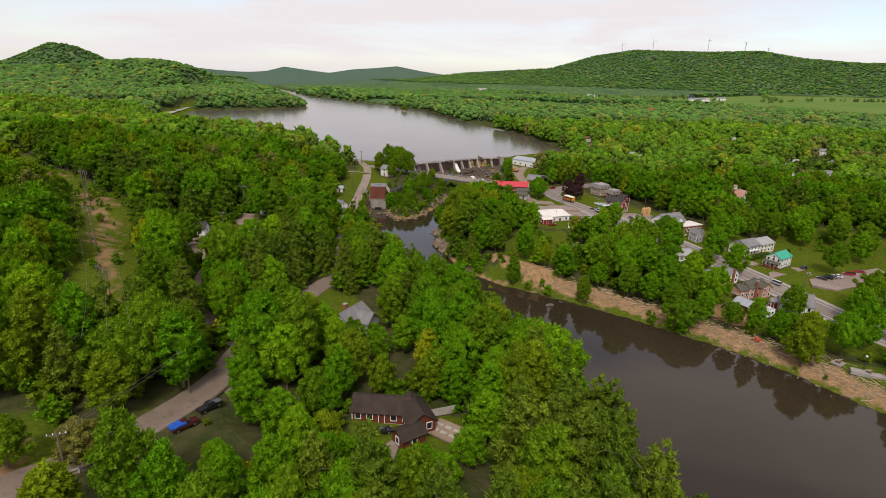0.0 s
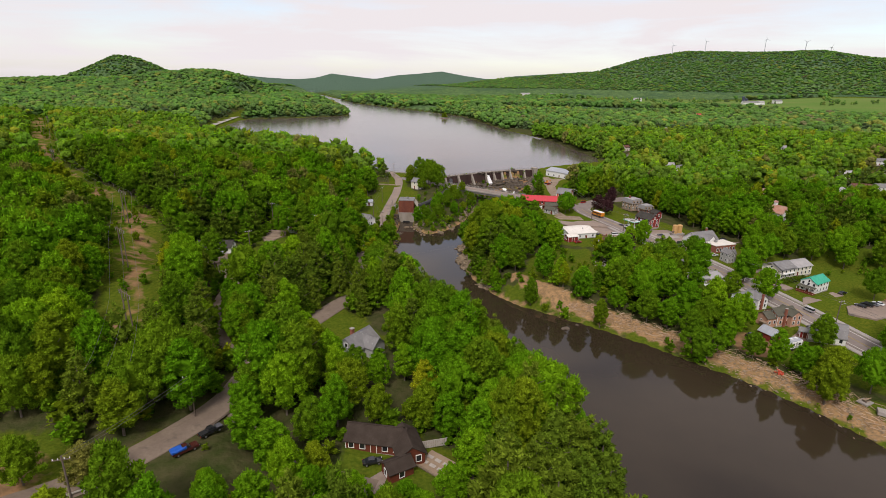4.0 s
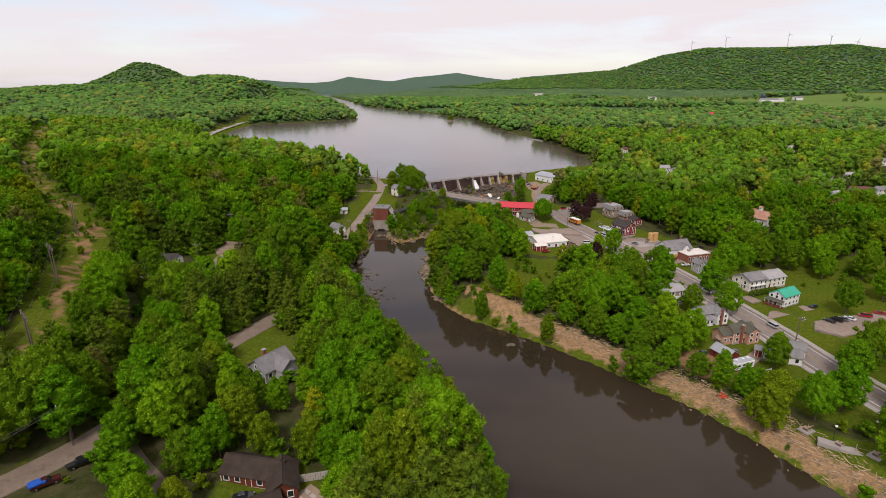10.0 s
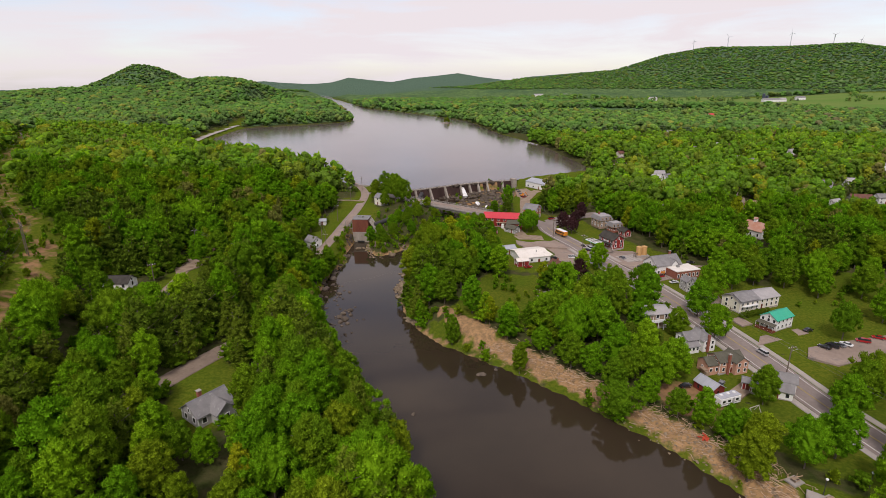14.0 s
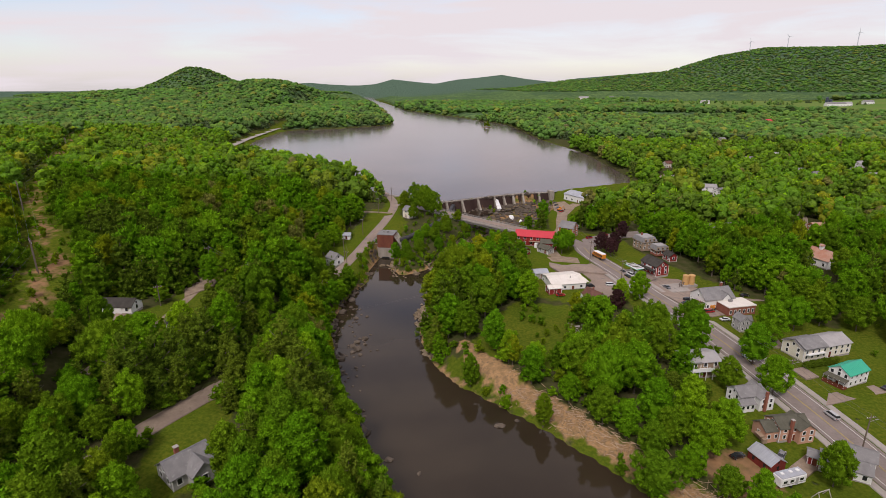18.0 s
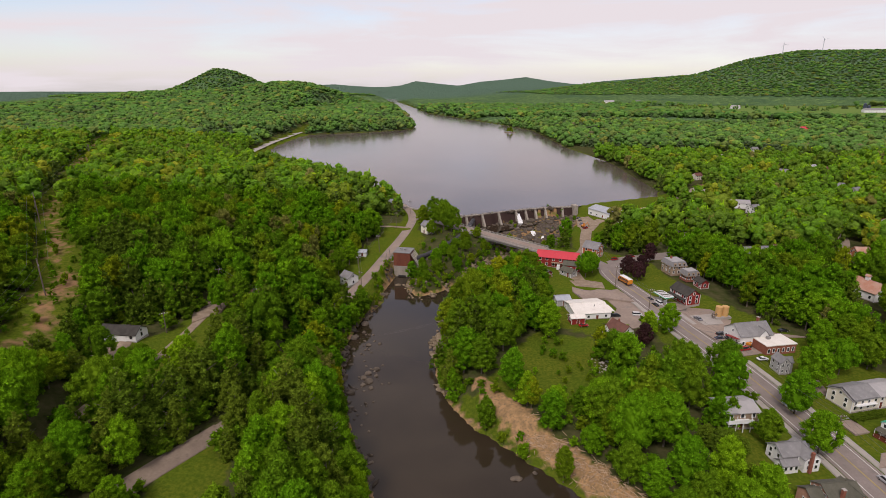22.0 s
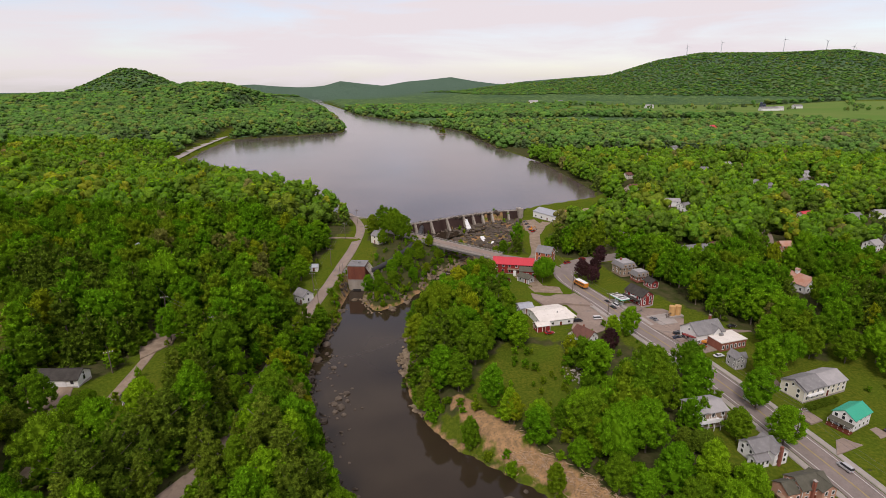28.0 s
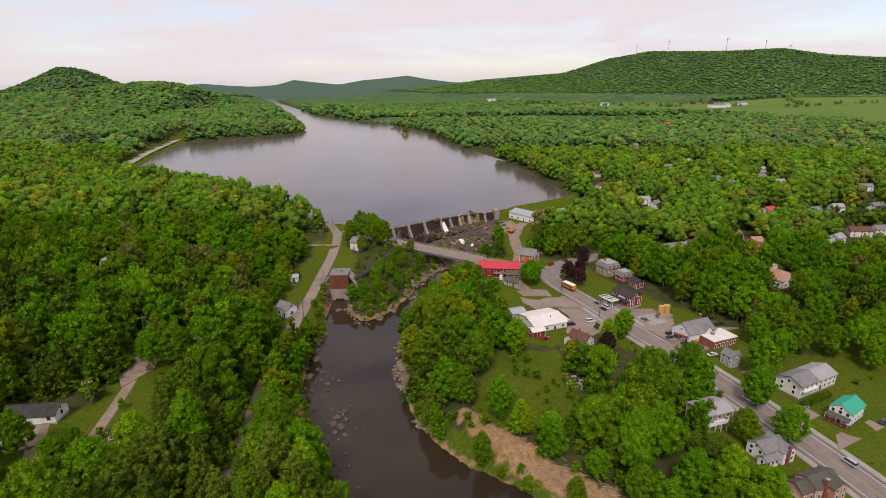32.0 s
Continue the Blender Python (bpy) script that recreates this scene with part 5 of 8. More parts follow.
def house(name, x, y, rot, l, w, eave, rise, wall, roof, label, category="house", z=None, storeys=1, cols=(3, 2), ribs=False, door="S", trim=None,
          base=True, over=0.4, chimney=None, extra=None, win=(0.9, 1.25)):
    """A gabled building: ridge along its own x; S is its front long side, E and W its gables."""
    z = z_at(x, y) if z is None else z
    top = thing(name, x, y, z, rot, label, category)
    part("wall", prism([(-w / 2, -0.6), (w / 2, -0.6), (w / 2, eave), (0, eave + rise), (-w / 2, eave)], l), wall, top)
    slab = part("roof", gable_roof_bm(l, w, eave, rise, over), roof, top)
    if ribs:
        add_seams(slab, l, w, eave, rise, over)
    if base:
        part("foundation", box(l + 0.12, w + 0.12, 0.9, pose(0, 0, -0.6)), CONCRETE_PALE, top)
    for s in (-1, 1):
        part("corner_board", corner_bm(l, w, eave, s), trim or TRIM, top)
    fit_windows(top, l, w, eave, rise, storeys, cols, door, trim, wall, win)
    if chimney:
        cx, cy, ct, cm = chimney
        c = part("chimney", box(0.75, 0.75, ct + 0.6, pose(cx, cy, -0.3)), cm, top)
        part("chimney_cap", box(0.95, 0.95, 0.15, pose(cx, cy, ct + 0.28)), CONCRETE_PALE, c)
    return top


def corner_bm(l, w, eave, s):
    bm = bmesh.new()
    for t in (-1, 1):
        add_box(bm, 0.16, 0.16, eave, pose(s * l / 2, t * w / 2, 0))
    return bm


def fit_windows(top, l, w, eave, rise, storeys, cols, door, trim, wall, win):
    ww, wh = win
    for st in range(storeys):
        zb = 0.95 + st * (eave / storeys)
        if zb + wh > eave - 0.05:
            zb = eave - wh - 0.25
        for side, run, off, yaw in (("S", l, w, 0), ("N", l, w, 180), ("E", w, l, 90), ("W", w, l, -90)):
            n = cols[0] if side in "SN" else cols[1]
            for i in range(n):
                u = (i + 0.5) / n * run - run / 2
                if st == 0 and door == side and i == n // 2:
                    add_door(top, pose(0, 0, 0, 0, 0, yaw) @ pose(u, -off / 2 - 0.03, 0.05), W_BROWN)
                else:
                    add_window(top, pose(0, 0, 0, 0, 0, yaw) @ pose(u, -off / 2 - 0.03, zb), ww, wh, trim)
    if rise > 1.4:
        for yaw in (90, -90):
            add_window(top, pose(0, 0, 0, 0, 0, yaw) @ pose(0, -l / 2 - 0.03, eave + 0.1), 0.7, min(0.9, rise * 0.45), trim)


def wing(top, x, y, rot, l, w, eave, rise, wall, roof, ribs=False, cols=(2, 1), storeys=1, trim=None):
    """A gabled wing that belongs to a house."""
    m = pose(x, y, 0, 0, 0, rot)
    part("wing_wall", prism([(-w / 2, -0.6), (w / 2, -0.6), (w / 2, eave), (0, eave + rise), (-w / 2, eave)], l), wall, top, at=m)
    part("wing_roof", gable_roof_bm(l, w, eave, rise, 0.35, ribs=ribs), roof, top, at=m)
    for st in range(storeys):
        zb = min(0.95 + st * eave / storeys, eave - 1.45)
        for side, run, off, yaw in (("S", l, w, 0), ("E", w, l, 90), ("W", w, l, -90)):
            n = cols[0] if side == "S" else cols[1]
            for i in range(n):
                add_window(top, m @ pose(0, 0, 0, 0, 0, yaw) @ pose((i + 0.5) / n * run - run / 2, -off / 2 - 0.03, zb), 0.85, 1.2, trim)


def car_meshes(kind):
    """Side profiles of a car: body and glass, along x, nose at +x."""
    if kind in MESHES:
        return MESHES[kind]
    if kind == "pickup":
        body = [(-2.75, 0.45), (2.7, 0.40), (2.78, 0.75), (2.70, 1.02), (1.35, 1.15), (1.15, 1.17), (-0.85, 1.17), (-0.9, 1.12), (-2.75, 1.12)]
        cab = [(1.25, 1.13), (0.55, 1.78), (-0.65, 1.80), (-0.95, 1.13)]
    elif kind == "van":
        body = [(-2.4, 0.40), (2.4, 0.38), (2.45, 0.85), (1.9, 1.10), (-2.45, 1.12)]
        cab = [(1.75, 1.08), (1.05, 1.78), (-2.25, 1.82), (-2.42, 1.08)]
    else:
        body = [(-2.25, 0.42), (2.2, 0.38), (2.28, 0.62), (2.15, 0.82), (1.15, 0.95), (-1.55, 0.98), (-2.2, 0.92), (-2.3, 0.68)]
        cab = [(1.1, 0.93), (0.45, 1.42), (-0.95, 1.44), (-1.7, 0.95)]
    out = []
    for prof, width, inset in ((body, 1.8, 0.0), (cab, 1.62, 0.16)):
        bm = bmesh.new()
        rows = []
        for s in (-1, 1):
            rows.append([bm.verts.new((px, s * (width / 2 - (inset if pz > 1.2 else 0)), pz)) for px, pz in prof])
        n = len(prof)
        bm.faces.new(rows[0])
        bm.faces.new(rows[1][::-1])
        for i in range(n):
            bm.faces.new((rows[0][i], rows[0][(i + 1) % n], rows[1][(i + 1) % n], rows[1][i]))
        bmesh.ops.recalc_face_normals(bm, faces=bm.faces[:])
        bmesh.ops.bevel(bm, geom=[e for e in bm.edges], offset=0.06, segments=2, affect="EDGES")
        out.append(bm)
    if kind == "pickup":
        bed = box(1.65, 1.5, 0.06, pose(-1.82, 0, 1.10))
        out.append(bed)
    else:
        xs = [p[0] for p in cab]
        out.append(box((xs[1] - xs[2]) * 0.96, 1.28, 0.05, pose((xs[1] + xs[2]) / 2, 0, max(p[1] for p in cab) - 0.005), 0.02))
    MESHES[kind] = out
    return out


PAINTS = {}


def paint(name, col):
    if name not in PAINTS:
        m, nt, b = base_mat("car_paint_" + name, 0.25, 0.5)
        c = mix_rgb(nt, col, tuple(k * 0.85 for k in col), noise_fac(nt, 2.0))
        nt.links.new(c, b.inputs["Base Color"])
        b.inputs["Coat Weight"].default_value = 0.6
        PAINTS[name] = m
    return PAINTS[name]


TYRE, _nt, _b = base_mat("tyre_rubber", 0.9, 0.2)
_b.inputs["Base Color"].default_value = (0.02, 0.02, 0.02, 1)
LAMP_CLEAR, _nt, _b = base_mat("lamp_clear", 0.15, 0.6)
_b.inputs["Base Color"].default_value = (0.75, 0.75, 0.72, 1)
LAMP_RED, _nt, _b = base_mat("lamp_red", 0.2, 0.6)
_b.inputs["Base Color"].default_value = (0.35, 0.01, 0.01, 1)
COLOURS = {"black": (0.018, 0.018, 0.020), "white": (0.75, 0.75, 0.74), "red": (0.36, 0.012, 0.015), "grey": (0.19, 0.19, 0.20), "silver": (0.46, 0.46, 0.47),
           "dark blue": (0.02, 0.03, 0.06), "tan": (0.32, 0.26, 0.20), "maroon": (0.07, 0.014, 0.013)}
CARS = {}


def car(x, y, rot, colour, kind="saloon", where="parked on asphalt", z=None, group="parked cars"):
    """A vehicle with body, glass, lamps and four wheels, built once for each colour and kind."""
    z = z_at(x, y) + 0.16 if z is None else z
    key = (colour, kind)
    if key in CARS:
        c = copy_thing(CARS[key], pose(x, y, z, 0, 0, rot))
        return tagged(c, f"{colour} {names_of(kind)} {where}", "car", group)
    top = thing("car" if kind != "pickup" else "pickup_truck", x, y, z, rot, f"{colour} {names_of(kind)} {where}", "car", group)
    top.matrix_basis = top.matrix_basis @ Matrix.Diagonal((0.77, 0.77, 0.77, 1))
    bms = car_meshes(kind)
    part("body", bms[0].copy(), paint(colour, COLOURS[colour]), top)
    part("cabin", bms[1].copy(), PANE, top, "dark glass")
    part("bed" if kind == "pickup" else "roof", bms[2].copy(), TYRE if kind == "pickup" else paint(colour, COLOURS[colour]), top)
    if kind == "pickup":
        part("cab_roof", box(1.0, 1.3, 0.05, pose(-0.05, 0, 1.78), 0.02), paint(colour, COLOURS[colour]), top)
    nose = 2.2 if kind == "saloon" else 2.42 if kind == "van" else 2.74
    for s in (-1, 1):
        part("headlight", box(0.1, 0.32, 0.16, pose(nose, s * 0.62, 0.62)), LAMP_CLEAR, top)
        part("tail_light", box(0.08, 0.25, 0.2, pose(-nose + 0.02, s * 0.66, 0.72)), LAMP_RED, top)
    for sx in (-1, 1):
        for s in (-1, 1):
            w = part("wheel", tube((sx * nose * 0.62, s * 0.72, 0.33), (sx * nose * 0.62, s * 0.92, 0.33), 0.33, sides=14), TYRE, top)
            part("rim", tube((sx * nose * 0.62, s * 0.9, 0.33), (sx * nose * 0.62, s * 0.94, 0.33), 0.2, sides=10), STEEL, w)
    CARS[key] = top
    return top


def names_of(kind):
    return {"saloon": "saloon car", "van": "sport utility vehicle", "pickup": "pickup truck"}[kind]


def lump(r, sx, sy, sz, level=2, rough=0.22):
    """An uneven stone."""
    bm = bmesh.new()
    bmesh.ops.create_icosphere(bm, subdivisions=level, radius=1)
    o = Vector(r.uniform(0, 50, 3))
    for v in bm.verts:
        n = noise.noise(v.co * 1.3 + o) * rough * 1.6 + noise.noise(v.co * 3.1 + o) * rough
        v.co = v.co * (1 + n)
        v.co = Vector((v.co.x * sx, v.co.y * sy, v.co.z * sz))
    return bm

# ---- dam, bridge, powerhouse ----
def dam():
    top = thing("dam", 0, 0, 0, 0, "old concrete buttress dam with dark red-brown bays and a crest railing", "dam")
    run = [Vector((x, y, 0)) for x, y in DAM_LINE]
    spots = []
    for a, b in zip(run, run[1:]):
        d = b - a
        ang = math.degrees(math.atan2(d.y, d.x))
        mid = (a + b) / 2
        sloped = [(-3.2, 1.0), (1.6, 1.0), (1.6, 11.3), (0.2, 11.3)]
        part("bay_wall", prism(sloped, d.length + 0.3, pose(mid.x, mid.y, 0, 0, 0, ang)), CONCRETE_DARK, top, "dark red-brown concrete face")
        part("crest", box(d.length + 0.4, 1.5, 0.45, pose(mid.x, mid.y, 11.3, 0, 0, ang) @ pose(0, 0.7, 0)), CONCRETE, top)
        n = max(2, int(d.length / 2.4))
        for i in range(n):
            p = a + d * ((i + 0.5) / n)
            part("rail_post", tube((p.x, p.y, 11.7), (p.x, p.y, 12.9), 0.10, sides=6), POLE, top)
        q = Vector((0, 0, 12.6))
        part("rail", tube(a + q, b + q, 0.05, sides=6), RAIL_GREY, top)
        part("rail", tube(a + q - Vector((0, 0, 0.45)), b + q - Vector((0, 0, 0.45)), 0.05, sides=6), RAIL_GREY, top)
    for t in (0.03, 0.17, 0.32, 0.48, 0.57, 0.66, 0.75, 0.90):
        s = t * sum((b - a).length for a, b in zip(run, run[1:]))
        for a, b in zip(run, run[1:]):
            if s <= (b - a).length:
                break
            s -= (b - a).length
        d = (b - a).normalized()
        p = a + d * s
        ang = math.degrees(math.atan2(d.y, d.x))
        prof = [(-7.0, 0.6), (1.0, 0.6), (1.0, 11.9), (-0.9, 11.9), (-1.2, 10.6), (-5.6, 3.2)]
        part("buttress", prism(prof, 1.25, pose(p.x, p.y, 0, 0, 0, ang)), CONCRETE, top, "stained pale concrete pier")
    a, b = run[0], Vector((-72, 376, 0))
    d = b - a
    ang = math.degrees(math.atan2(d.y, d.x))
    mid = (a + b) / 2
    part("west_wall", box(d.length, 0.6, 1.9, pose(mid.x, mid.y, 10.8, 0, 0, ang)), CONCRETE_PALE, top)
    part("east_abutment", box(3.2, 5.0, 9.0, pose(42.5, 405, 4.0, 0, 0, 25)), CONCRETE, top)


def bridge():
    a, b = Vector((-23, 341.5, 10.45)), Vector((29, 308.3, 10.05))
    d = b - a
    ang = math.degrees(math.atan2(d.y, d.x))
    top = thing("bridge", (a.x + b.x) / 2, (a.y + b.y) / 2, (a.z + b.z) / 2, ang, "two-lane girder bridge with pale deck and grey metal railings", "bridge")
    l = d.length
    part("deck", box(l + 2, 8.6, 0.45, pose(0, 0, -0.4)), CONCRETE_PALE, top)
    part("roadway", box(l + 2, 7.0, 0.05, pose(0, 0, 0.052)), ASPHALT_LOT, top, "pale worn asphalt")
    for s in (-1, 1):
        part("kerb", box(l + 2, 0.6, 0.3, pose(0, s * 3.95, 0.05)), CONCRETE_PALE, top)
        for g in (1.2, 3.4):
            part("girder", box(l, 0.35, 1.15, pose(0, s * g, -1.55)), RAIL_GREY, top)
        for zr in (0.75, 1.15):
            part("rail", box(l + 2, 0.12, 0.14, pose(0, s * 4.05, zr)), RAIL_GREY, top)
        n = 26
        for i in range(n):
            part("rail_post", box(0.16, 0.16, 1.25, pose(-l / 2 + (i + 0.5) * l / n, s * 4.05, 0.05)), RAIL_GREY, top)
    for px in (-6.0,):
        for s in (-1, 1):
            part("pier", tube((px, s * 2.6, -10.4), (px, s * 2.6, -1.9), 0.6, sides=12), CONCRETE, top)
        part("pier_cap", box(1.3, 7.6, 0.8, pose(px, 0, -2.3)), CONCRETE, top)
    for s in (-1, 1):
        part("abutment", box(2.4, 9.0, 6.5, pose(s * (l / 2 + 0.6), 0, -6.95)), CONCRETE, top)


def powerhouse():
    top = thing("powerhouse", -36.4, 284.6, 0, 3, "rust-red clad powerhouse on a stained concrete base over the tailrace", "powerhouse")
    top.matrix_basis = top.matrix_basis @ Matrix.Diagonal((1.12, 1.12, 1.08, 1))
    part("base", box(7.4, 7.6, 6.0, pose(0, 0, -1.2)), CONCRETE, top, "stained concrete base")
    # A dark panel on the solid base stands for the shade inside the arch.
    part("arch_dark_panel", box(3.4, 0.3, 1.2, pose(0, -3.8, -0.5)), PANE, top)
    part("ledge", box(7.7, 7.9, 0.25, pose(0, 0, 4.8)), CONCRETE_PALE, top)
    part("wall", box(7.3, 7.5, 6.1, pose(0, 0, 5.05)), RUST, top, "rust-red vertical sheeting")
    for i in range(15):
        u = -3.5 + i * 0.5
        for k in (-1, 1):
            part("cladding_rib", box(0.14, 0.1, 5.9, pose(u, k * 3.78, 5.1)), RUST, top)
            part("cladding_rib", box(0.1, 0.14, 5.9, pose(k * 3.68, u, 5.1)), RUST, top)
    part("roof", box(7.6, 7.8, 0.3, pose(0, 0, 11.15)), R_GREY, top, "flat grey roof")
    part("roof_hatch", tube((0.5, 0, 11.45), (0.5, 0, 12.3), 0.55, sides=12), STEEL, top)
    part("roof_vent", box(0.8, 0.8, 0.5, pose(-1.8, 1.2, 11.45)), STEEL, top)
    for i in range(5):
        y = -2.4 + i * 1.5
        part("rack_beam", tube((3.7, y, 10.6), (8.2, y + 0.6, 3.4), 0.22, sides=6), POLE_PALE, top, "weathered slanting timber")
    for i in range(3):
        part("rack_rail", tube((5.0 + i * 1.2, -2.6, 8.5 - i * 1.9), (5.0 + i * 1.2, 4.2, 8.5 - i * 1.9), 0.12, sides=6), POLE_PALE, top)
    pf = thing("platform", -43.2, 285.5, 0, 3, "grey steel switch platform with transformers beside the powerhouse", "platform")
    part("deck", box(4.6, 6.4, 0.25, pose(0, 0, 6.6)), CONCRETE_PALE, pf)
    for sx in (-1, 1):
        for sy in (-1, 1):
            part("leg", box(0.4, 0.4, 7.2, pose(sx * 2.0, sy * 2.8, -0.6)), CONCRETE, pf)
            part("mast", tube((sx * 1.9, sy * 2.7, 6.85), (sx * 1.9, sy * 2.7, 11.0), 0.10, sides=6), STEEL, pf)
        part("beam", tube((sx * 1.9, -2.8, 10.7), (sx * 1.9, 2.8, 10.7), 0.09, sides=6), STEEL, pf)
    for sy in (-1, 0, 1):
        t = part("transformer", box(1.1, 1.2, 1.6, pose(0.2, sy * 1.9, 6.85), 0.06), STEEL, pf)
        part("bushing", tube((0.2, sy * 1.9, 8.4), (0.2, sy * 1.9, 9.1), 0.09, sides=6), RAIL_GREY, t)


def penstock():
    line = smooth_line([(-31, 286, 7.6), (-27, 293, 8.0), (-23.5, 303, 8.2), (-20.5, 315, 8.4), (-18, 327, 8.6), (-17, 345, 8.8), (-18, 364, 9.0)], 1.0)
    top = thing("penstock", 0, 0, 0, 0, "large black pipe on saddles between dam and powerhouse", "pipe")
    bm = bmesh.new()
    rings = []
    for i, p in enumerate(line):
        q = (line[min(i + 1, len(line) - 1)] - line[max(i - 1, 0)]).to_track_quat("Z", "Y")
        rings.append([bm.verts.new(p + q @ Vector((math.cos(k * math.pi / 8) * 1.35, math.sin(k * math.pi / 8) * 1.35, 0))) for k in range(16)])
    for r0, r1 in zip(rings, rings[1:]):
        for k in range(16):
            bm.faces.new((r0[k], r0[(k + 1) % 16], r1[(k + 1) % 16], r1[k]))
    part("pipe", bm, PIPE_BLACK, top)
    for i in range(2, len(line) - 2, 5):
        p = line[i]
        q = (line[i + 1] - line[i - 1])
        part("band", tube(p - q.normalized() * 0.12, p + q.normalized() * 0.12, 1.43, sides=16), PIPE_BLACK, top)
        zg = z_at(p.x, p.y)
        part("saddle", box(1.0, 2.4, max(0.6, p.z - 0.6 - zg + 0.8), pose(p.x, p.y, zg - 0.8, 0, 0, math.degrees(math.atan2(q.y, q.x)))), CONCRETE, top)


def white_water(name, line, half, label):
    """A rumpled sheet of falling water along a line."""
    r = np.random.default_rng(4)
    pts = smooth_line(line, 0.5)
    vs, n = [], 9
    for i, p in enumerate(pts):
        q = pts[min(i + 1, len(pts) - 1)] - pts[max(i - 1, 0)]
        nrm = Vector((q.y, -q.x, 0)).normalized()
        for k in range(n):
            u = (k / (n - 1) * 2 - 1) * half * (0.8 + 0.5 * i / len(pts))
            vs.append(tuple(p + nrm * u + Vector((r.uniform(-0.1, 0.1), r.uniform(-0.1, 0.1), r.uniform(-0.15, 0.3) - abs(u) * 0.12))))
    fs = [(i * n + k, i * n + k + 1, (i + 1) * n + k + 1, (i + 1) * n + k) for i in range(len(pts) - 1) for k in range(n - 1)]
    tagged(new(name, mesh_from(name, vs, fs, [FOAM], smooth=True)), label, "waterfall", kind="stuff")


dam()
bridge()
powerhouse()
penstock()
white_water("waterfall", [(7.5, 384.6, 9.6), (9.0, 382.4, 6.6), (10.5, 379.5, 4.2), (12.5, 376, 3.6), (15, 373, 3.2)], 1.5, "white water pouring through one bay of the dam")
white_water("waterfall", [(19, 364, 4.4), (20.5, 359, 3.6), (21.5, 355, 2.6), (22, 350, 1.6), (21.5, 345, 1.2)], 1.6, "white rapids tumbling over the rock ledge")
white_water("waterfall", [(26, 356, 3.8), (25, 352, 2.4), (23.5, 347, 1.4)], 0.8, "narrow white cascade between dark rocks")


# ---- rocks and drift ----
rock_rng = np.random.default_rng(11)
ROCK_MESHES = []
for k in range(6):
    bm = lump(rock_rng, 1, 1, 0.62)
    me = bpy.data.meshes.new("rock")
    bm.to_mesh(me)
    bm.free()
    me.materials.append(ROCK)
    ROCK_MESHES.append(me)


def rock(x, y, s, z=None, label="pale weathered boulder in the river", group="rocks in the river"):
    o = new("rock", ROCK_MESHES[int(rock_rng.integers(6))])
    o.matrix_basis = pose(x, y, (max(z_at(x, y), 0.0) if z is None else z) + s * 0.12, 0, 0, rock_rng.uniform(0, 360)) @ Matrix.Diagonal((s * rock_rng.uniform(0.8, 1.5), s, s * rock_rng.uniform(0.7, 1.1), 1))
    return tagged(o, label, "rock", group)


for x, y, s in [(35, 156, 1.0), (11, 138, 0.9), (19, 135, 0.5), (39, 159, 0.6), (-25, 210, 1.0), (-21.4, 212, 0.7), (-16, 195, 1.2), (-17.5, 192, 0.9), (-14.5, 191, 0.7), (-18, 189, 1.0),
                (-15.5, 187.5, 1.3), (-16.5, 185, 0.9), (-13.5, 184, 0.8), (-15, 182, 0.5), (-12, 176, 0.5), (-9, 188, 0.5), (-11, 187, 0.4), (-15, 173, 0.7), (-6, 164, 0.4), (-9, 166, 0.4),
                (-32, 214, 1.6), (-33, 226, 1.5), (-31, 202, 1.3), (-20, 196, 0.5), (-29, 206, 0.7), (-30.5, 219, 0.8), (-12, 170, 0.4), (-19, 183, 0.4), (-22, 199, 0.4)]:
    rock(x, y, s, 0.0)


small = np.random.default_rng(5)
for cx, cy, n, spread in ((-16, 188, 22, 2.6), (-24, 207, 12, 3.0), (-13, 176, 8, 2.4), (-29, 216, 8, 2.0)):
    for k in range(n):
        rock(cx + small.normal() * spread * 0.7, cy + small.normal() * spread * 1.6, small.uniform(0.15, 0.5), 0.0, "small dark rock breaking the river surface")


def strew(name, places, mats, label, category, sizes, flat=0.6, level=1):
    """Many stones of a bank, joined."""
    r = np.random.default_rng(len(places))
    v0, f0 = ICO2 if level == 2 else ICO1
    x, y = np.array([p[0] for p in places]), np.array([p[1] for p in places])
    z = np.maximum(land(x, y), 0)
    n = len(x)
    s = r.uniform(*sizes, (n, 1, 1)) * r.uniform(0.5, 1.7, (n, 1, 3)) * np.array([1, 1, flat])
    a = r.uniform(0, 6.28, n)
    jit = r.uniform(0.55, 1.35, (n, len(v0), 1))
    p = v0[None] * jit * s
    c, q = np.cos(a)[:, None], np.sin(a)[:, None]
    p = np.stack([p[..., 0] * c - p[..., 1] * q, p[..., 0] * q + p[..., 1] * c, p[..., 2]], -1) + np.stack([x, y, z], -1)[:, None]
    f = (f0[None] + (np.arange(n) * len(v0))[:, None, None]).reshape(-1, 3)
    tagged(new(name, mesh_from(name, p.reshape(-1, 3), f, mats)), label, category, kind="stuff")


def along(line, count, spread, r, shift=0.0, patchy=False):
    """Places scattered beside a line, in patches if so wished."""
    out = []
    segs = [(Vector(a[:2]), Vector(b[:2])) for a, b in zip(line, line[1:])]
    lens = np.array([(b - a).length for a, b in segs])
    for i in r.choice(len(segs), count, p=lens / lens.sum()):
        a, b = segs[i]
        d = (b - a).normalized()
        p = a.lerp(b, r.random()) + Vector((d.y, -d.x)) * (shift + r.normal() * spread)
        if not patchy or ripple(p.x, p.y, 4.5, 3) > -0.1:
            out.append((p.x, p.y))
    return out


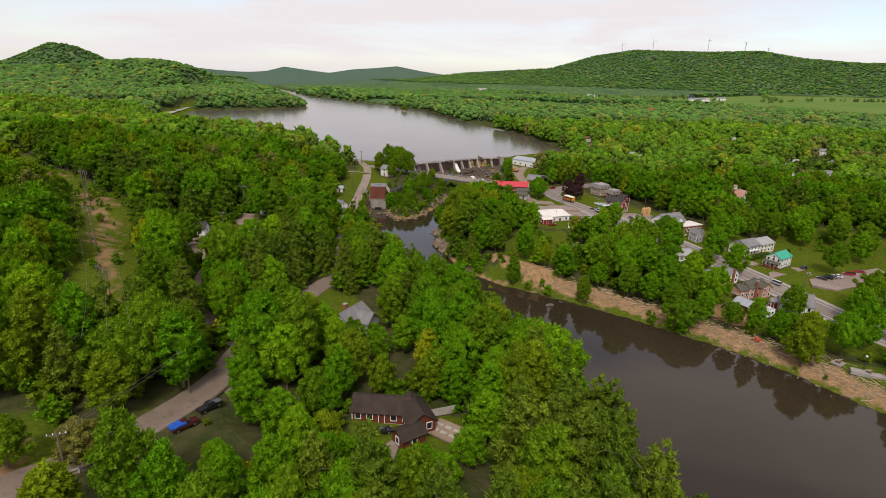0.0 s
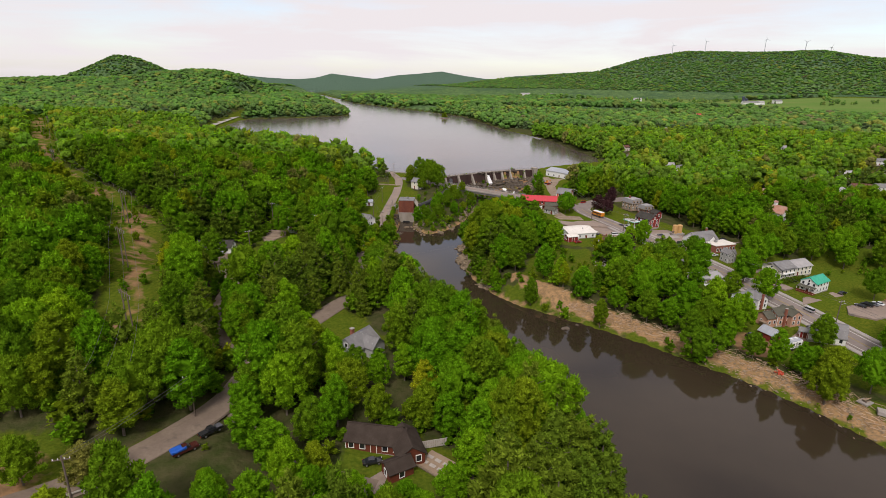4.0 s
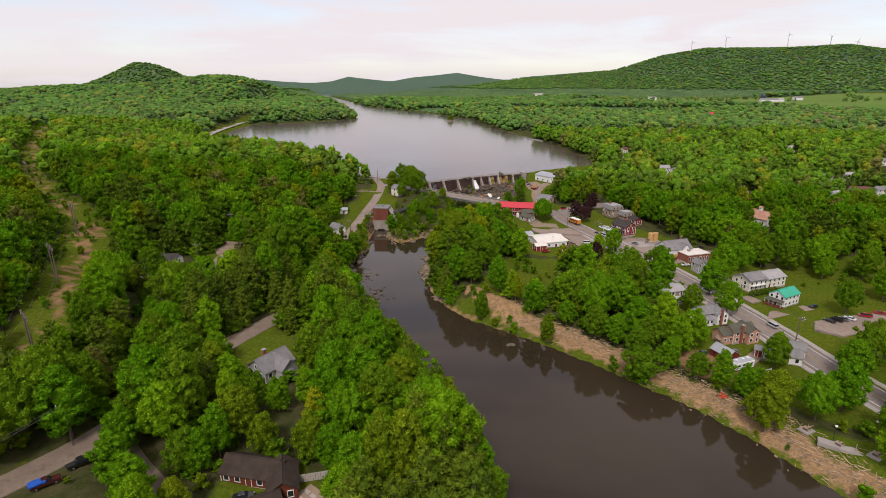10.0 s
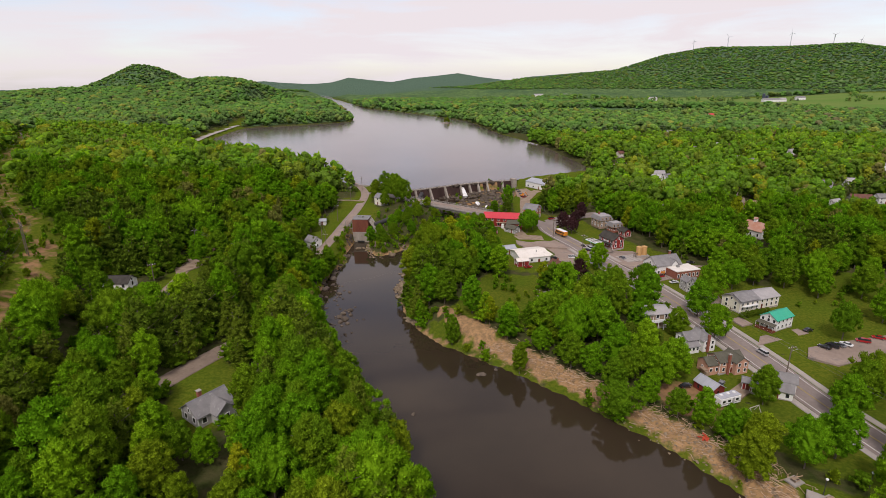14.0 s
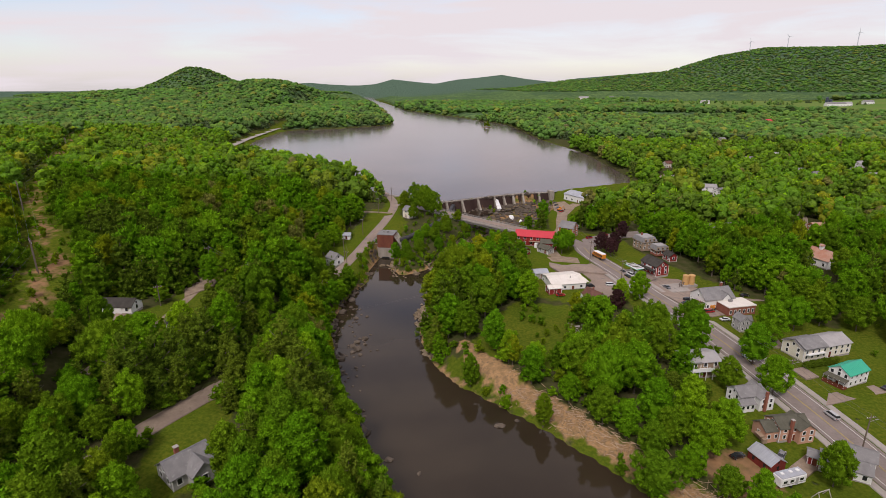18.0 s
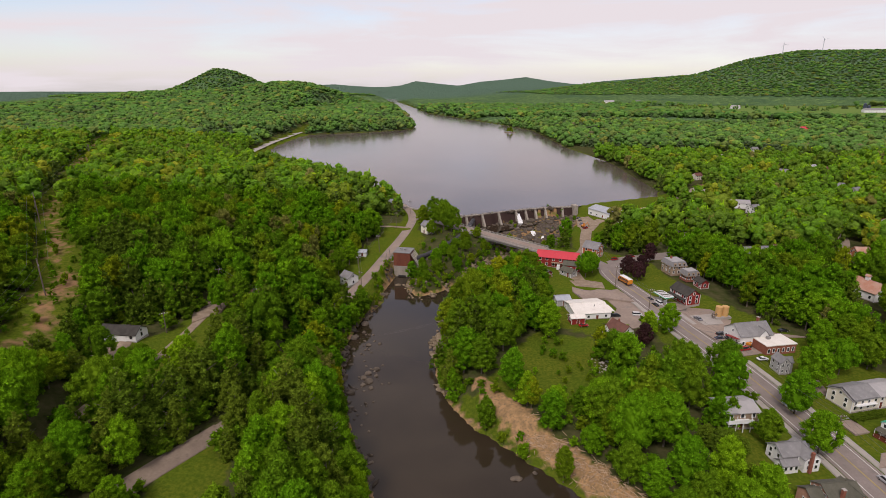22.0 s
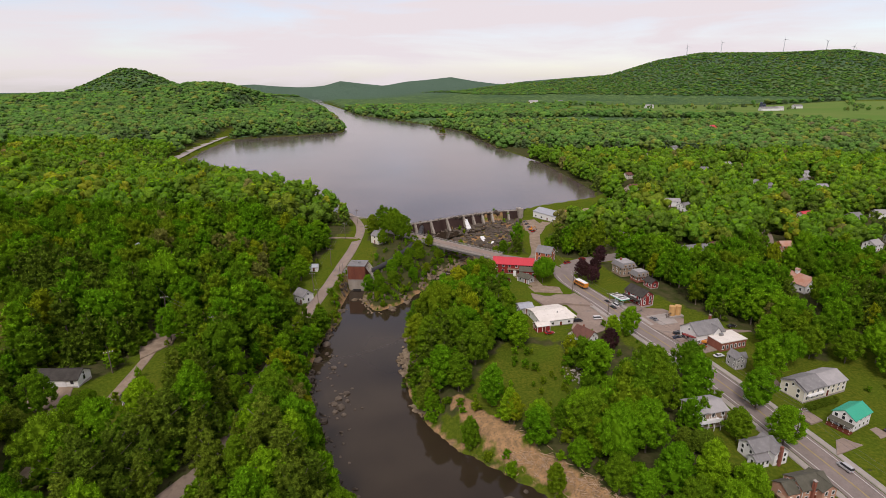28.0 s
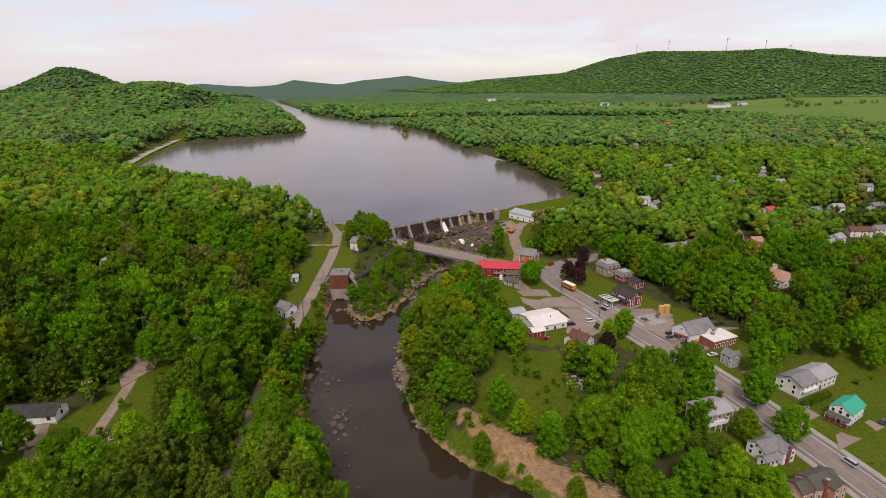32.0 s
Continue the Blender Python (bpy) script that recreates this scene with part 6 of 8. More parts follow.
strew("boulders", along(RIVER_RIGHT[5:10], 620, 1.2, rock_rng, -0.8, True), [LEDGE], "broken tan rock ledge along the water's edge", "rocks", (0.3, 1.05), 0.8)
strew("boulders", along(RIVER_SPIT, 420, 1.7, rock_rng, -0.6, True), [LEDGE], "tan boulders round the spit below the powerhouse", "rocks", (0.4, 1.2), 0.7)
strew("boulders", along(RIVER_LEFT[7:], 330, 1.0, rock_rng, 0.2, True), [ROCK], "dark boulders along the shaded bank", "rocks", (0.4, 1.1), 0.7)
strew("boulders", [(x, y) for x, y in zip(rock_rng.uniform(-20, 44, 2600), rock_rng.uniform(328, 402, 2600)) if signed(np.array([x]), np.array([y]), GORGE_POLY)[0] < 1.5],
      [ROCK], "dark broken rock in the gorge below the dam", "rocks", (0.3, 1.6), 0.6)
strew("boulders", along([(36, 372), (42, 384), (38, 396)], 120, 2.5, rock_rng), [LEDGE], "reddish rock slope beside the spillway", "rocks", (0.5, 1.4), 0.7)
strew("boulders", [(56 + rock_rng.normal() * 2.2, 206 + rock_rng.normal() * 3.0) for k in range(60)], [CONCRETE_PALE], "heap of pale rubble in the meadow", "rubble", (0.2, 0.55), 0.6)
strew("cobbles", along([(70, 138), (80, 128), (89, 118), (99, 102), (110, 88)], 420, 2.4, rock_rng, -4.0), [LEDGE], "tan cobbles on the sandy shore", "rocks", (0.12, 0.4), 0.6)


def drift(count, line, shift, spread, label):
    """Sun-bleached sticks and logs left on the shore."""
    r = np.random.default_rng(count)
    vs, fs = [], []
    for x, y in along(line, count, spread, r, shift):
        z = z_at(x, y) + 0.08
        a = math.atan2(line[-1][1] - line[0][1], line[-1][0] - line[0][0]) + r.normal() * 1.1
        l, rad = r.uniform(0.6, 3.0) * (1.8 if r.random() < 0.06 else 1.0), r.uniform(0.04, 0.11)
        d, n = Vector((math.cos(a), math.sin(a), r.normal() * 0.06)), Vector((-math.sin(a), math.cos(a), 0))
        b = len(vs)
        for e, k in ((-1, 1.0), (1, 0.6)):
            for u, w in ((1, 0), (0, 1.6), (-1, 0)):
                vs.append(tuple(Vector((x, y, z)) + d * (e * l / 2) + n * (u * rad * k) + Vector((0, 0, w * rad * k))))
        fs += [(b, b + 1, b + 4, b + 3), (b + 1, b + 2, b + 5, b + 4)]
    tagged(new("driftwood", mesh_from("driftwood", vs, fs, [DRIFT])), label, "driftwood", kind="stuff")


drift(900, RIVER_RIGHT[11:18], -6.5, 2.0, "bleached driftwood sticks strewn along the sandy bank")
drift(140, RIVER_RIGHT[16:19], -5.0, 2.2, "bleached driftwood on the downstream shore")

flat_sheet("water", [(-20, 358), (-15, 367), (-2, 379), (12, 390), (24, 398), (28, 390), (20, 380), (8, 366), (-6, 352)], 4.6, RIVER, "dark pool below the dam's bays", "water")

# ---- village, east bank ----
def flat_lot(name, poly, z, mat, label, category="pavement"):
    """A paved slab with its own thickness."""
    bm = bmesh.new()
    vs = [bm.verts.new((x, y, z)) for x, y in poly]
    f = bm.faces.new(vs)
    if f.normal.z < 0:
        f.normal_flip()
    f.normal_update()
    r = bmesh.ops.extrude_face_region(bm, geom=[f])
    for v in r["geom"]:
        if isinstance(v, bmesh.types.BMVert):
            v.co.z += 0.06
    for v in vs:
        v.co.z -= 0.8
    bmesh.ops.recalc_face_normals(bm, faces=bm.faces[:])
    me = bpy.data.meshes.new(name)
    bm.to_mesh(me)
    bm.free()
    me.materials.append(mat)
    return tagged(new(name, me), label, category, kind="structure")


flat_lot("pavement", [(128, 170), (134, 166), (166, 180), (166, 190), (140, 180), (131, 176)], 4.0, ASPHALT_LOT, "pale asphalt car park beside a lawn")
flat_lot("pavement", [(58, 236), (64, 231), (75, 240), (76, 247), (69, 258), (60, 268), (57, 262), (62, 250)], 6.68, ASPHALT_LOT, "wide worn asphalt forecourt beside the main street")
flat_lot("pavement", [(50, 254), (57, 258), (69, 257), (66, 264), (58.5, 278), (55, 284), (50, 281), (44, 272), (45, 262)], 7.45, ASPHALT_LOT, "worn asphalt between the store and the street")
flat_lot("pavement", [(81, 252), (87, 242), (93, 232), (96, 236), (90, 246), (86, 254)], 6.5, ASPHALT_LOT, "worn asphalt apron along the main street")
flat_lot("pavement", [(86, 247), (95, 230), (100, 234), (101, 246), (103, 252), (94, 262), (84, 258)], 6.34, ASPHALT_LOT, "wide worn asphalt yard round tanks and shops")
flat_lot("pavement", [(75, 257), (80, 250), (88, 256), (88, 262), (80, 272), (74, 270)], 6.95, ASPHALT_LOT, "worn filling station forecourt")
flat_lot("pavement", [(87, 241), (99, 246), (98, 255), (87, 250)], 6.42, CONCRETE_PALE, "pale concrete pad with a kerb")
flat_lot("pavement", [(94, 228), (99, 222), (106, 226), (98, 242), (92, 238)], 6.05, ASPHALT_LOT, "asphalt parking in front of the brick shop")
flat_lot("pavement", [(108, 238), (124, 242), (121, 250), (106, 248)], 6.05, ASPHALT_LOT, "asphalt yard behind the brick shop")
flat_lot("pavement", [(44, 392), (46, 360), (53, 356), (58, 378), (52, 398)], 7.35, GRAVEL, "gravel yard in front of the dam's white shed")
flat_lot("pavement", [(66, 412), (84, 402), (94, 414), (80, 424)], 7.5, GRAVEL, "sandy yard with heaped earth beside the embankment")
flat_lot("pavement", [(41, 300), (38, 285), (46, 268), (58, 268), (57, 275), (50, 276), (46, 290), (47, 300)], 7.75, GRAVEL, "gravel drive between red sheds")
flat_lot("pavement", [(113, 205), (118, 206), (118, 214), (110, 213)], 4.9, ASPHALT_LOT, "small asphalt parking strip behind the long house")
flat_lot("pavement", [(117, 188), (121, 190), (119, 195), (115, 193)], 4.5, ASPHALT_LOT, "short asphalt drive")
flat_lot("pavement", [(117, 176), (121, 178), (136, 186), (134, 189), (120, 182)], 4.0, ASPHALT_LOT, "asphalt drive beside the green-roofed house")
flat_lot("pavement", [(-86, 158), (-79, 160), (-76, 155), (-80, 152), (-85, 154)], 18.15, GRAVEL, "gravel apron in front of a white garage")
flat_lot("pavement", [(-72.5, 180), (-77, 186), (-79, 191), (-78, 197), (-71, 196), (-69, 190)], 17.2, GRAVEL, "tan gravel turning place at the end of a drive")
flat_lot("pavement", [(-14, 68), (-7, 69), (-6, 76), (-14, 77)], 10.7, ASPHALT_LOT, "asphalt parking beside the cabin")
flat_lot("pavement", [(99, 150), (105, 156), (111, 158), (110, 154), (104, 150), (100, 146)], 2.9, GRAVEL, "tan dirt yard between houses")
for s, w in ((5.9, 0.85), (-5.9, 0.85)):
    ribbon("pavement", ROADS["main"][0][1:9], w, CONCRETE_PALE, "narrow concrete pavement beside the main street", "pavement", 0.08, s)

h = house("house", 126.0, 205.4, 28, 19, 7.6, 4.0, 1.7, W_CREAM, R_LIGHT, "long cream two-storey apartment house with a grey roof", storeys=2, cols=(8, 2), win=(0.8, 1.1))
h.matrix_basis = h.matrix_basis @ Matrix.Diagonal((0.95, 0.95, 0.95, 1))
part("balcony", box(2.0, 1.6, 0.2, pose(10.4, -1.0, 2.6)), TRIM, h)
part("balcony_rail", box(2.0, 0.08, 0.9, pose(10.4, -1.8, 2.8)), TRIM, h)
part("roof_step", gable_roof_bm(8.5, 7.6, 4.2, 1.7, 0.35), R_GREY, h, "darker grey shingles", at=pose(-5.2, -0.3, 0.35))
part("gallery", box(7.0, 1.0, 0.2, pose(-5.0, -4.3, 2.4)), TRIM, h)

h = house("house", 127.8, 190.0, 35, 10.5, 6.6, 4.8, 2.0, W_WHITE, R_GREEN, "white clapboard house with a bright green metal roof and porch", storeys=2, cols=(4, 3), ribs=True, door="W")
h.matrix_basis = h.matrix_basis @ Matrix.Diagonal((0.8, 0.8, 0.8, 1))
part("porch_roof", prism([(-3.6, 0), (3.6, 0), (3.6, 0.18), (-3.6, 0.18)], 2.4, pose(-6.7, 0, 2.75, 0, -14)), R_OLIVE, h, "dark olive porch roof")
part("porch_deck", box(2.3, 7.2, 0.5, pose(-6.7, 0, 0)), W_BROWN, h)
for i in range(5):
    part("porch_post", box(0.14, 0.14, 2.3, pose(-7.7, -3.4 + i * 1.7, 0.5)), TRIM, h)
part("porch_rail", box(0.08, 7.0, 0.5, pose(-7.75, 0, 0.8)), W_BROWN, h)

h = house("house", 102.6, 162.4, 20, 9.5, 6.4, 4.5, 1.8, BRICK_PINK, R_OLIVE, "pink brick house with an olive roof and tall red chimney", storeys=2, cols=(3, 2), chimney=(-1.6, -3.5, 7.0, BRICK))
h.matrix_basis = h.matrix_basis @ Matrix.Diagonal((0.8, 0.8, 0.8, 1))
wing(h, 2.6, -1.4, 90, 7.0, 4.8, 4.5, 1.7, BRICK_PINK, R_OLIVE, cols=(2, 2), storeys=2)
wing(h, -6.4, 0.2, 0, 4.6, 5.4, 3.4, 1.7, BRICK_PINK, R_OLIVE, cols=(2, 1))
part("porch", box(2.0, 2.6, 0.25, pose(-9.2, -1.2, 1.6)), W_TAN, h)
part("porch_steps", box(1.2, 1.0, 1.4, pose(-9.2, -2.9, 0)), W_TAN, h)

h = house("house", 97.2, 174.2, 22, 9.0, 6.2, 4.3, 1.9, W_WHITE, R_GREY, "white house with grey shingles and a red brick chimney", storeys=2, cols=(3, 2))
h.matrix_basis = h.matrix_basis @ Matrix.Diagonal((0.8, 0.8, 0.8, 1))
wing(h, 3.4, -1.5, 90, 7.6, 5.0, 4.3, 1.9, W_WHITE, R_GREY, cols=(2, 2), storeys=2)
part("chimney", box(0.75, 0.75, 6.9, pose(2.5, -5.7, 0)), BRICK, h, "red painted chimney")
wing(h, -3.0, -3.4, 0, 5.0, 3.2, 2.6, 1.0, W_WHITE, R_GREY, cols=(3, 1))

h = house("house", 88.0, 186.5, 20, 9.0, 7.0, 4.8, 1.1, W_TAN, R_LIGHT, "tan house with white balconies and a pale low roof", storeys=2, cols=(3, 2))
part("balcony", box(6.5, 1.8, 0.2, pose(-1.5, -4.3, 2.7)), TRIM, h)
for i in range(4):
    part("balcony_post", box(0.14, 0.14, 5.0, pose(-4.5 + i * 2.0, -5.1, 0)), TRIM, h)
part("balcony_rail", box(6.5, 0.08, 0.9, pose(-1.5, -5.15, 2.9)), TRIM, h)
part("roof_deck", box(5.0, 5.0, 0.3, pose(-4.0, -1.6, 5.0), 0.1), R_LIGHT, h)

h = house("shed", 94.6, 150.6, 120, 7.5, 5.6, 2.9, 1.6, W_BARN, R_METAL, "weathered red barn shed with a grey metal roof", "shed", cols=(2, 1), ribs=True, base=False, trim=W_BARN)
h.matrix_basis = h.matrix_basis @ Matrix.Diagonal((0.75, 0.75, 0.8, 1))
h = house("house", 110.0, 151.0, -22, 10.5, 5.2, 2.7, 1.5, W_WHITE, R_GREY, "low white bungalow with a grey roof behind a maple", cols=(4, 1))
h.matrix_basis = h.matrix_basis @ Matrix.Diagonal((0.85, 0.85, 0.9, 1))
house("shed", 105.2, 153.2, -22, 2.6, 3.0, 2.3, 0.6, W_RED, R_GREY, "small red shed against a white bungalow", "shed", cols=(1, 1), base=False)
house("garage", 114.6, 154.6, -22, 5.0, 4.6, 2.5, 1.3, W_WHITE, R_GREY, "small white garage with a grey roof", "garage", cols=(1, 1), door="E")

h = house("house", 108.2, 217.0, 110, 7.5, 5.4, 5.2, 2.0, W_GREY, R_GREY, "narrow grey two-storey house with white trim", storeys=2, cols=(2, 2))
h.matrix_basis = h.matrix_basis @ Matrix.Diagonal((0.56, 0.56, 0.74, 1))
wing(h, -1.0, -2.6, 90, 5.0, 4.0, 5.0, 1.8, W_GREY, R_GREY, cols=(1, 1), storeys=2)

h = house("restaurant", 103.6, 234.8, 24, 13, 9, 4.4, 3.2, W_WHITE, R_GREY, "roadside shop with white gable, grey roof and brick wing", "shop", cols=(5, 3), chimney=(5.0, 2.0, 8.2, BRICK))
h.matrix_basis = h.matrix_basis @ Matrix.Diagonal((0.9, 0.9, 0.9, 1))
part("brick_wing", box(12.0, 7.6, 3.9, pose(4.6, -7.6, -0.4)), BRICK, h, "red brick wing")
part("flat_roof", box(12.4, 8.0, 0.3, pose(4.6, -7.6, 3.5)), R_WHITE, h, "pale membrane roof")
for i in range(6):
    add_window(h, pose(-0.4 + i * 1.95, -11.42, 0.9), 0.8, 1.5)
for i in range(3):
    add_window(h, pose(10.62, -9.9 + i * 2.2, 0.9, 0, 0, 90), 0.8, 1.5)
part("cooler", box(1.4, 1.0, 0.9, pose(3.0, -6.5, 3.8)), STEEL, h)
wing(h, 2.5, -1.6, 90, 7.0, 3.6, 4.6, 2.0, W_WHITE, R_GREY, cols=(1, 1))
part("awning", box(6.0, 1.6, 0.2, pose(-7.2, -1.0, 2.6, 0, 10, 90)), W_RED, h, "red awning")

h = house("shop", 88.2, 263.6, 120, 9.6, 6.0, 4.3, 2.1, W_RED, R_DARK, "barn-red filling station shop with dark roof and white trim", "shop", storeys=2, cols=(4, 2))
part("shop_awning", box(9.0, 2.0, 0.2, pose(0, 3.9, 2.5)), R_DARK, h)
part("sign_board", box(3.0, 0.1, 0.5, pose(0, 3.12, 2.9)), TRIM, h)
house("shed", 97.5, 281.0, 115, 4.8, 3.6, 2.7, 1.3, W_RED, R_DARK, "red shed with white trim and dark roof", "shed", cols=(2, 1))

c = thing("canopy", 79.8, 260.2, 6.95, 120, "white filling station canopy with green edge over pumps", "canopy")
c.matrix_basis = c.matrix_basis @ Matrix.Diagonal((0.78, 0.78, 0.78, 1))
part("roof", box(9.0, 5.2, 0.5, pose(0, 0, 4.2)), TRIM, c)
part("edge", box(9.15, 5.35, 0.28, pose(0, 0, 4.05)), R_GREEN, c, "green edge band")
for i in range(4):
    part("roof_panel", box(1.5, 4.4, 0.08, pose(-3.2 + i * 2.1, 0, 4.7)), R_OLIVE if i % 2 else R_LIGHT, c)
for s in (-1, 1):
    part("post", box(0.3, 0.3, 4.1, pose(s * 2.8, 0, 0)), TRIM, c)
    p = part("pump", box(0.9, 0.5, 1.7, pose(s * 1.5, 0, 0.15), 0.05), TRIM, c)
    part("pump_screen", box(0.5, 0.05, 0.4, pose(s * 1.5, -0.28, 1.2)), PANE, p)
part("island", box(7.5, 1.2, 0.15), CONCRETE_PALE, c)


def mansard(x, y, rot, l, w, eave, wall, label, z):
    top = thing("house", x, y, z, rot, label, "house")
    top.matrix_basis = top.matrix_basis @ Matrix.Diagonal((0.9, 0.9, 0.8, 1))
    part("wall", box(l, w, eave + 0.5, pose(0, 0, -0.5)), wall, top)
    bm = bmesh.new()
    bmesh.ops.create_cone(bm, cap_ends=True, segments=4, radius1=1, radius2=0.80, depth=1, matrix=pose(0, 0, 0.5, 0, 0, 45))
    bm.transform(Matrix.Translation((0, 0, eave)) @ Matrix.Diagonal(((l + 0.9) / 1.414, (w + 0.9) / 1.414, 2.5, 1)))
    part("mansard_roof", bm, R_GREY, top, "grey slate slopes")
    part("cornice", box(l + 0.9, w + 0.9, 0.3, pose(0, 0, eave - 0.2)), W_TAN, top)
    part("roof_top", box(l * 0.86, w * 0.86, 0.2, pose(0, 0, eave + 2.45)), R_LIGHT, top)
    fit_windows(top, l, w, eave, 0, 2, (3, 3), "S", None, wall, (0.8, 1.4))
    for yaw, off in ((0, w), (90, l), (-90, l)):
        for u in (-2.4, 0, 2.4):
            d = part("dormer", box(1.1, 1.0, 1.5, pose(0, 0, 0, 0, 0, yaw) @ pose(u, -off / 2 + 0.1, eave + 0.3)), W_TAN, top)
            part("pane", box(0.6, 0.05, 0.9, pose(0, 0, 0, 0, 0, yaw) @ pose(u, -off / 2 - 0.42, eave + 0.5)), PANE, d)
    return top


m = mansard(88.4, 295.0, 115, 8.6, 8.0, 4.9, W_TAN, "three-storey tan house with a grey mansard roof", 8.4)
part("chimney", box(0.8, 0.8, 1.8, pose(1.5, 1.0, 7.2)), BRICK, m)
mansard(93.6, 287.0, 115, 5.6, 6.0, 3.0, BRICK, "brick annex with a small mansard roof", 8.3)

h = house("store", 50.4, 244.2, 22, 13.5, 13.0, 3.4, 1.9, W_WHITE, R_WHITE, "low store with a broad white membrane roof", "shop", cols=(4, 2))
h.matrix_basis = h.matrix_basis @ Matrix.Diagonal((1, 1, 0.72, 1))
part("shopfront", box(0.3, 5.0, 2.2, pose(6.8, -2.0, 0.3)), PANE, h)
part("front_porch", box(2.4, 6.0, 0.3, pose(7.9, -2.0, 2.8, 0, 12)), R_WHITE, h)
part("roof_vent", tube((2.0, -2.5, 4.6), (2.0, -2.5, 5.6), 0.2, sides=8), STEEL, h)
house("shed", 47.0, 234.6, 22, 5.0, 3.6, 2.4, 0.7, W_RED, R_WHITE, "dark red lean-to with a pale roof beside the store", "shed", cols=(1, 1), base=False)
house("shed", 41.0, 249.5, 22, 5.5, 5.0, 2.6, 0.8, W_GREY, R_METAL, "grey outbuilding with a metal roof behind the store", "shed", cols=(1, 1), base=False)

h = house("cottage", 61.8, 228.4, -48, 9.0, 6.0, 2.9, 2.4, W_WHITE, R_BROWN, "white cottage with a brown shingle roof", "house", cols=(3, 2))
h.matrix_basis = h.matrix_basis @ Matrix.Diagonal((0.82, 0.82, 0.8, 1))
wing(h, -2.0, -3.0, 90, 6.0, 4.6, 2.9, 2.0, W_WHITE, R_BROWN, cols=(1, 1))
part("chimney", box(0.6, 0.6, 1.6, pose(-1.5, 0.6, 4.6)), BRICK, h)

h = house("shop", 37.2, 294.4, -4, 18.5, 8.6, 4.8, 1.9, W_RED, R_RED, "long red building with a bright red metal roof", "shop", z=7.6, storeys=2, cols=(6, 2), ribs=True, over=0.5)
part("stairs", box(1.4, 3.0, 2.0, pose(1.0, -5.6, 0)), TRIM, h)
part("deck", box(6.0, 1.6, 0.2, pose(0.5, -5.0, 2.5)), W_TAN, h)
wing(h, 7.0, -5.0, 0, 7.5, 6.0, 3.0, 1.1, W_RED, R_OLIVE, cols=(3, 1))
house("shed", 32.2, 276.4, -38, 5.4, 4.0, 2.3, 1.2, W_BARN, R_OLIVE, "small red shed with a grey-green roof", "shed", cols=(2, 1), base=False)
house("shed", 42.6, 280.6, -38, 6.0, 4.2, 2.4, 1.2, W_GREY, R_OLIVE, "open-fronted grey shed with a dark roof", "shed", cols=(2, 1), base=False)
house("house", 53.2, 309.4, -25, 7.4, 7.0, 4.8, 2.4, W_ORANGE, R_GREY, "rust-orange house with a grey gable roof", storeys=2, cols=(2, 2))

h = house("dam_shed", 65.0, 399.5, -48, 26, 12.5, 4.2, 1.8, W_WHITE, R_METAL, "long white metal shed beside the dam embankment", "shed", cols=(5, 2), ribs=True, win=(1.4, 1.0))
part("garage_door", box(0.12, 3.4, 3.0, pose(-11.55, -1.5, 0)), PANE, h)
part("roof_step", gable_roof_bm(9.0, 11.5, 3.6, 1.4, 0.4, ribs=True), R_METAL, h, at=pose(10, 4.5, 0.3))

h = house("barn", 157.5, 279.6, 118, 11, 8.0, 3.6, 3.0, W_WHITE, R_RUSTY, "white barn with a rust-streaked roof and cupola", "barn", cols=(3, 2))
c = part("cupola", box(1.3, 1.3, 1.6, pose(1.5, 0, 6.4)), TRIM, h)
part("cupola_roof", prism([(-0.9, 0), (0.9, 0), (0, 0.8)], 1.8, pose(1.5, 0, 8.0)), R_RUSTY, c)
wing(h, -4.5, -4.6, 90, 6.5, 6.0, 2.6, 1.4, W_WHITE, R_RUSTY, cols=(2, 1))
part("barn_door", box(2.6, 0.12, 2.6, pose(2.0, -4.05, 0)), PANE, h)

h = house("house", 127.0, 319.0, 20, 13, 8, 5.2, 2.4, W_WHITE, R_GREY, "large pale house with a grey roof among trees", storeys=2, cols=(5, 2))
house("house", 141.0, 326.0, 20, 9, 7, 4.6, 2.2, W_WHITE, R_BROWN, "white house with a brown roof behind trees", storeys=2, cols=(3, 2))

# Two brown feed tanks on a block base.
t = thing("storage_tank", 99.2, 251.8, 6.2, 20, "two tan storage tanks on a white block base", "tank")
part("base", box(6.0, 3.4, 1.0), CONCRETE_PALE, t)
TANK = surface("tank_tan", (0.55, 0.33, 0.13), (0.48, 0.28, 0.11), 0.6, 0.6)
for s in (-1, 1):
    k = part("tank", tube((s * 1.25, 0, 1.0), (s * 1.25, 0, 4.7), 1.2, sides=20), TANK, t, "tan upright tank")
    part("tank_lid", tube((s * 1.25, 0, 4.7), (s * 1.25, 0, 4.95), 1.2, 0.5, 20), TANK, k)
for i in range(4):
    part("pipe", tube((-4.0 + i * 0.7, -0.8, 0), (-4.0 + i * 0.7, -0.8, 2.4 - 0.3 * (i % 2)), 0.14, sides=8), POLE, t)
part("pipe_rail", tube((-4.2, -0.8, 2.0), (-1.6, -0.8, 2.0), 0.1, sides=8), POLE, t)

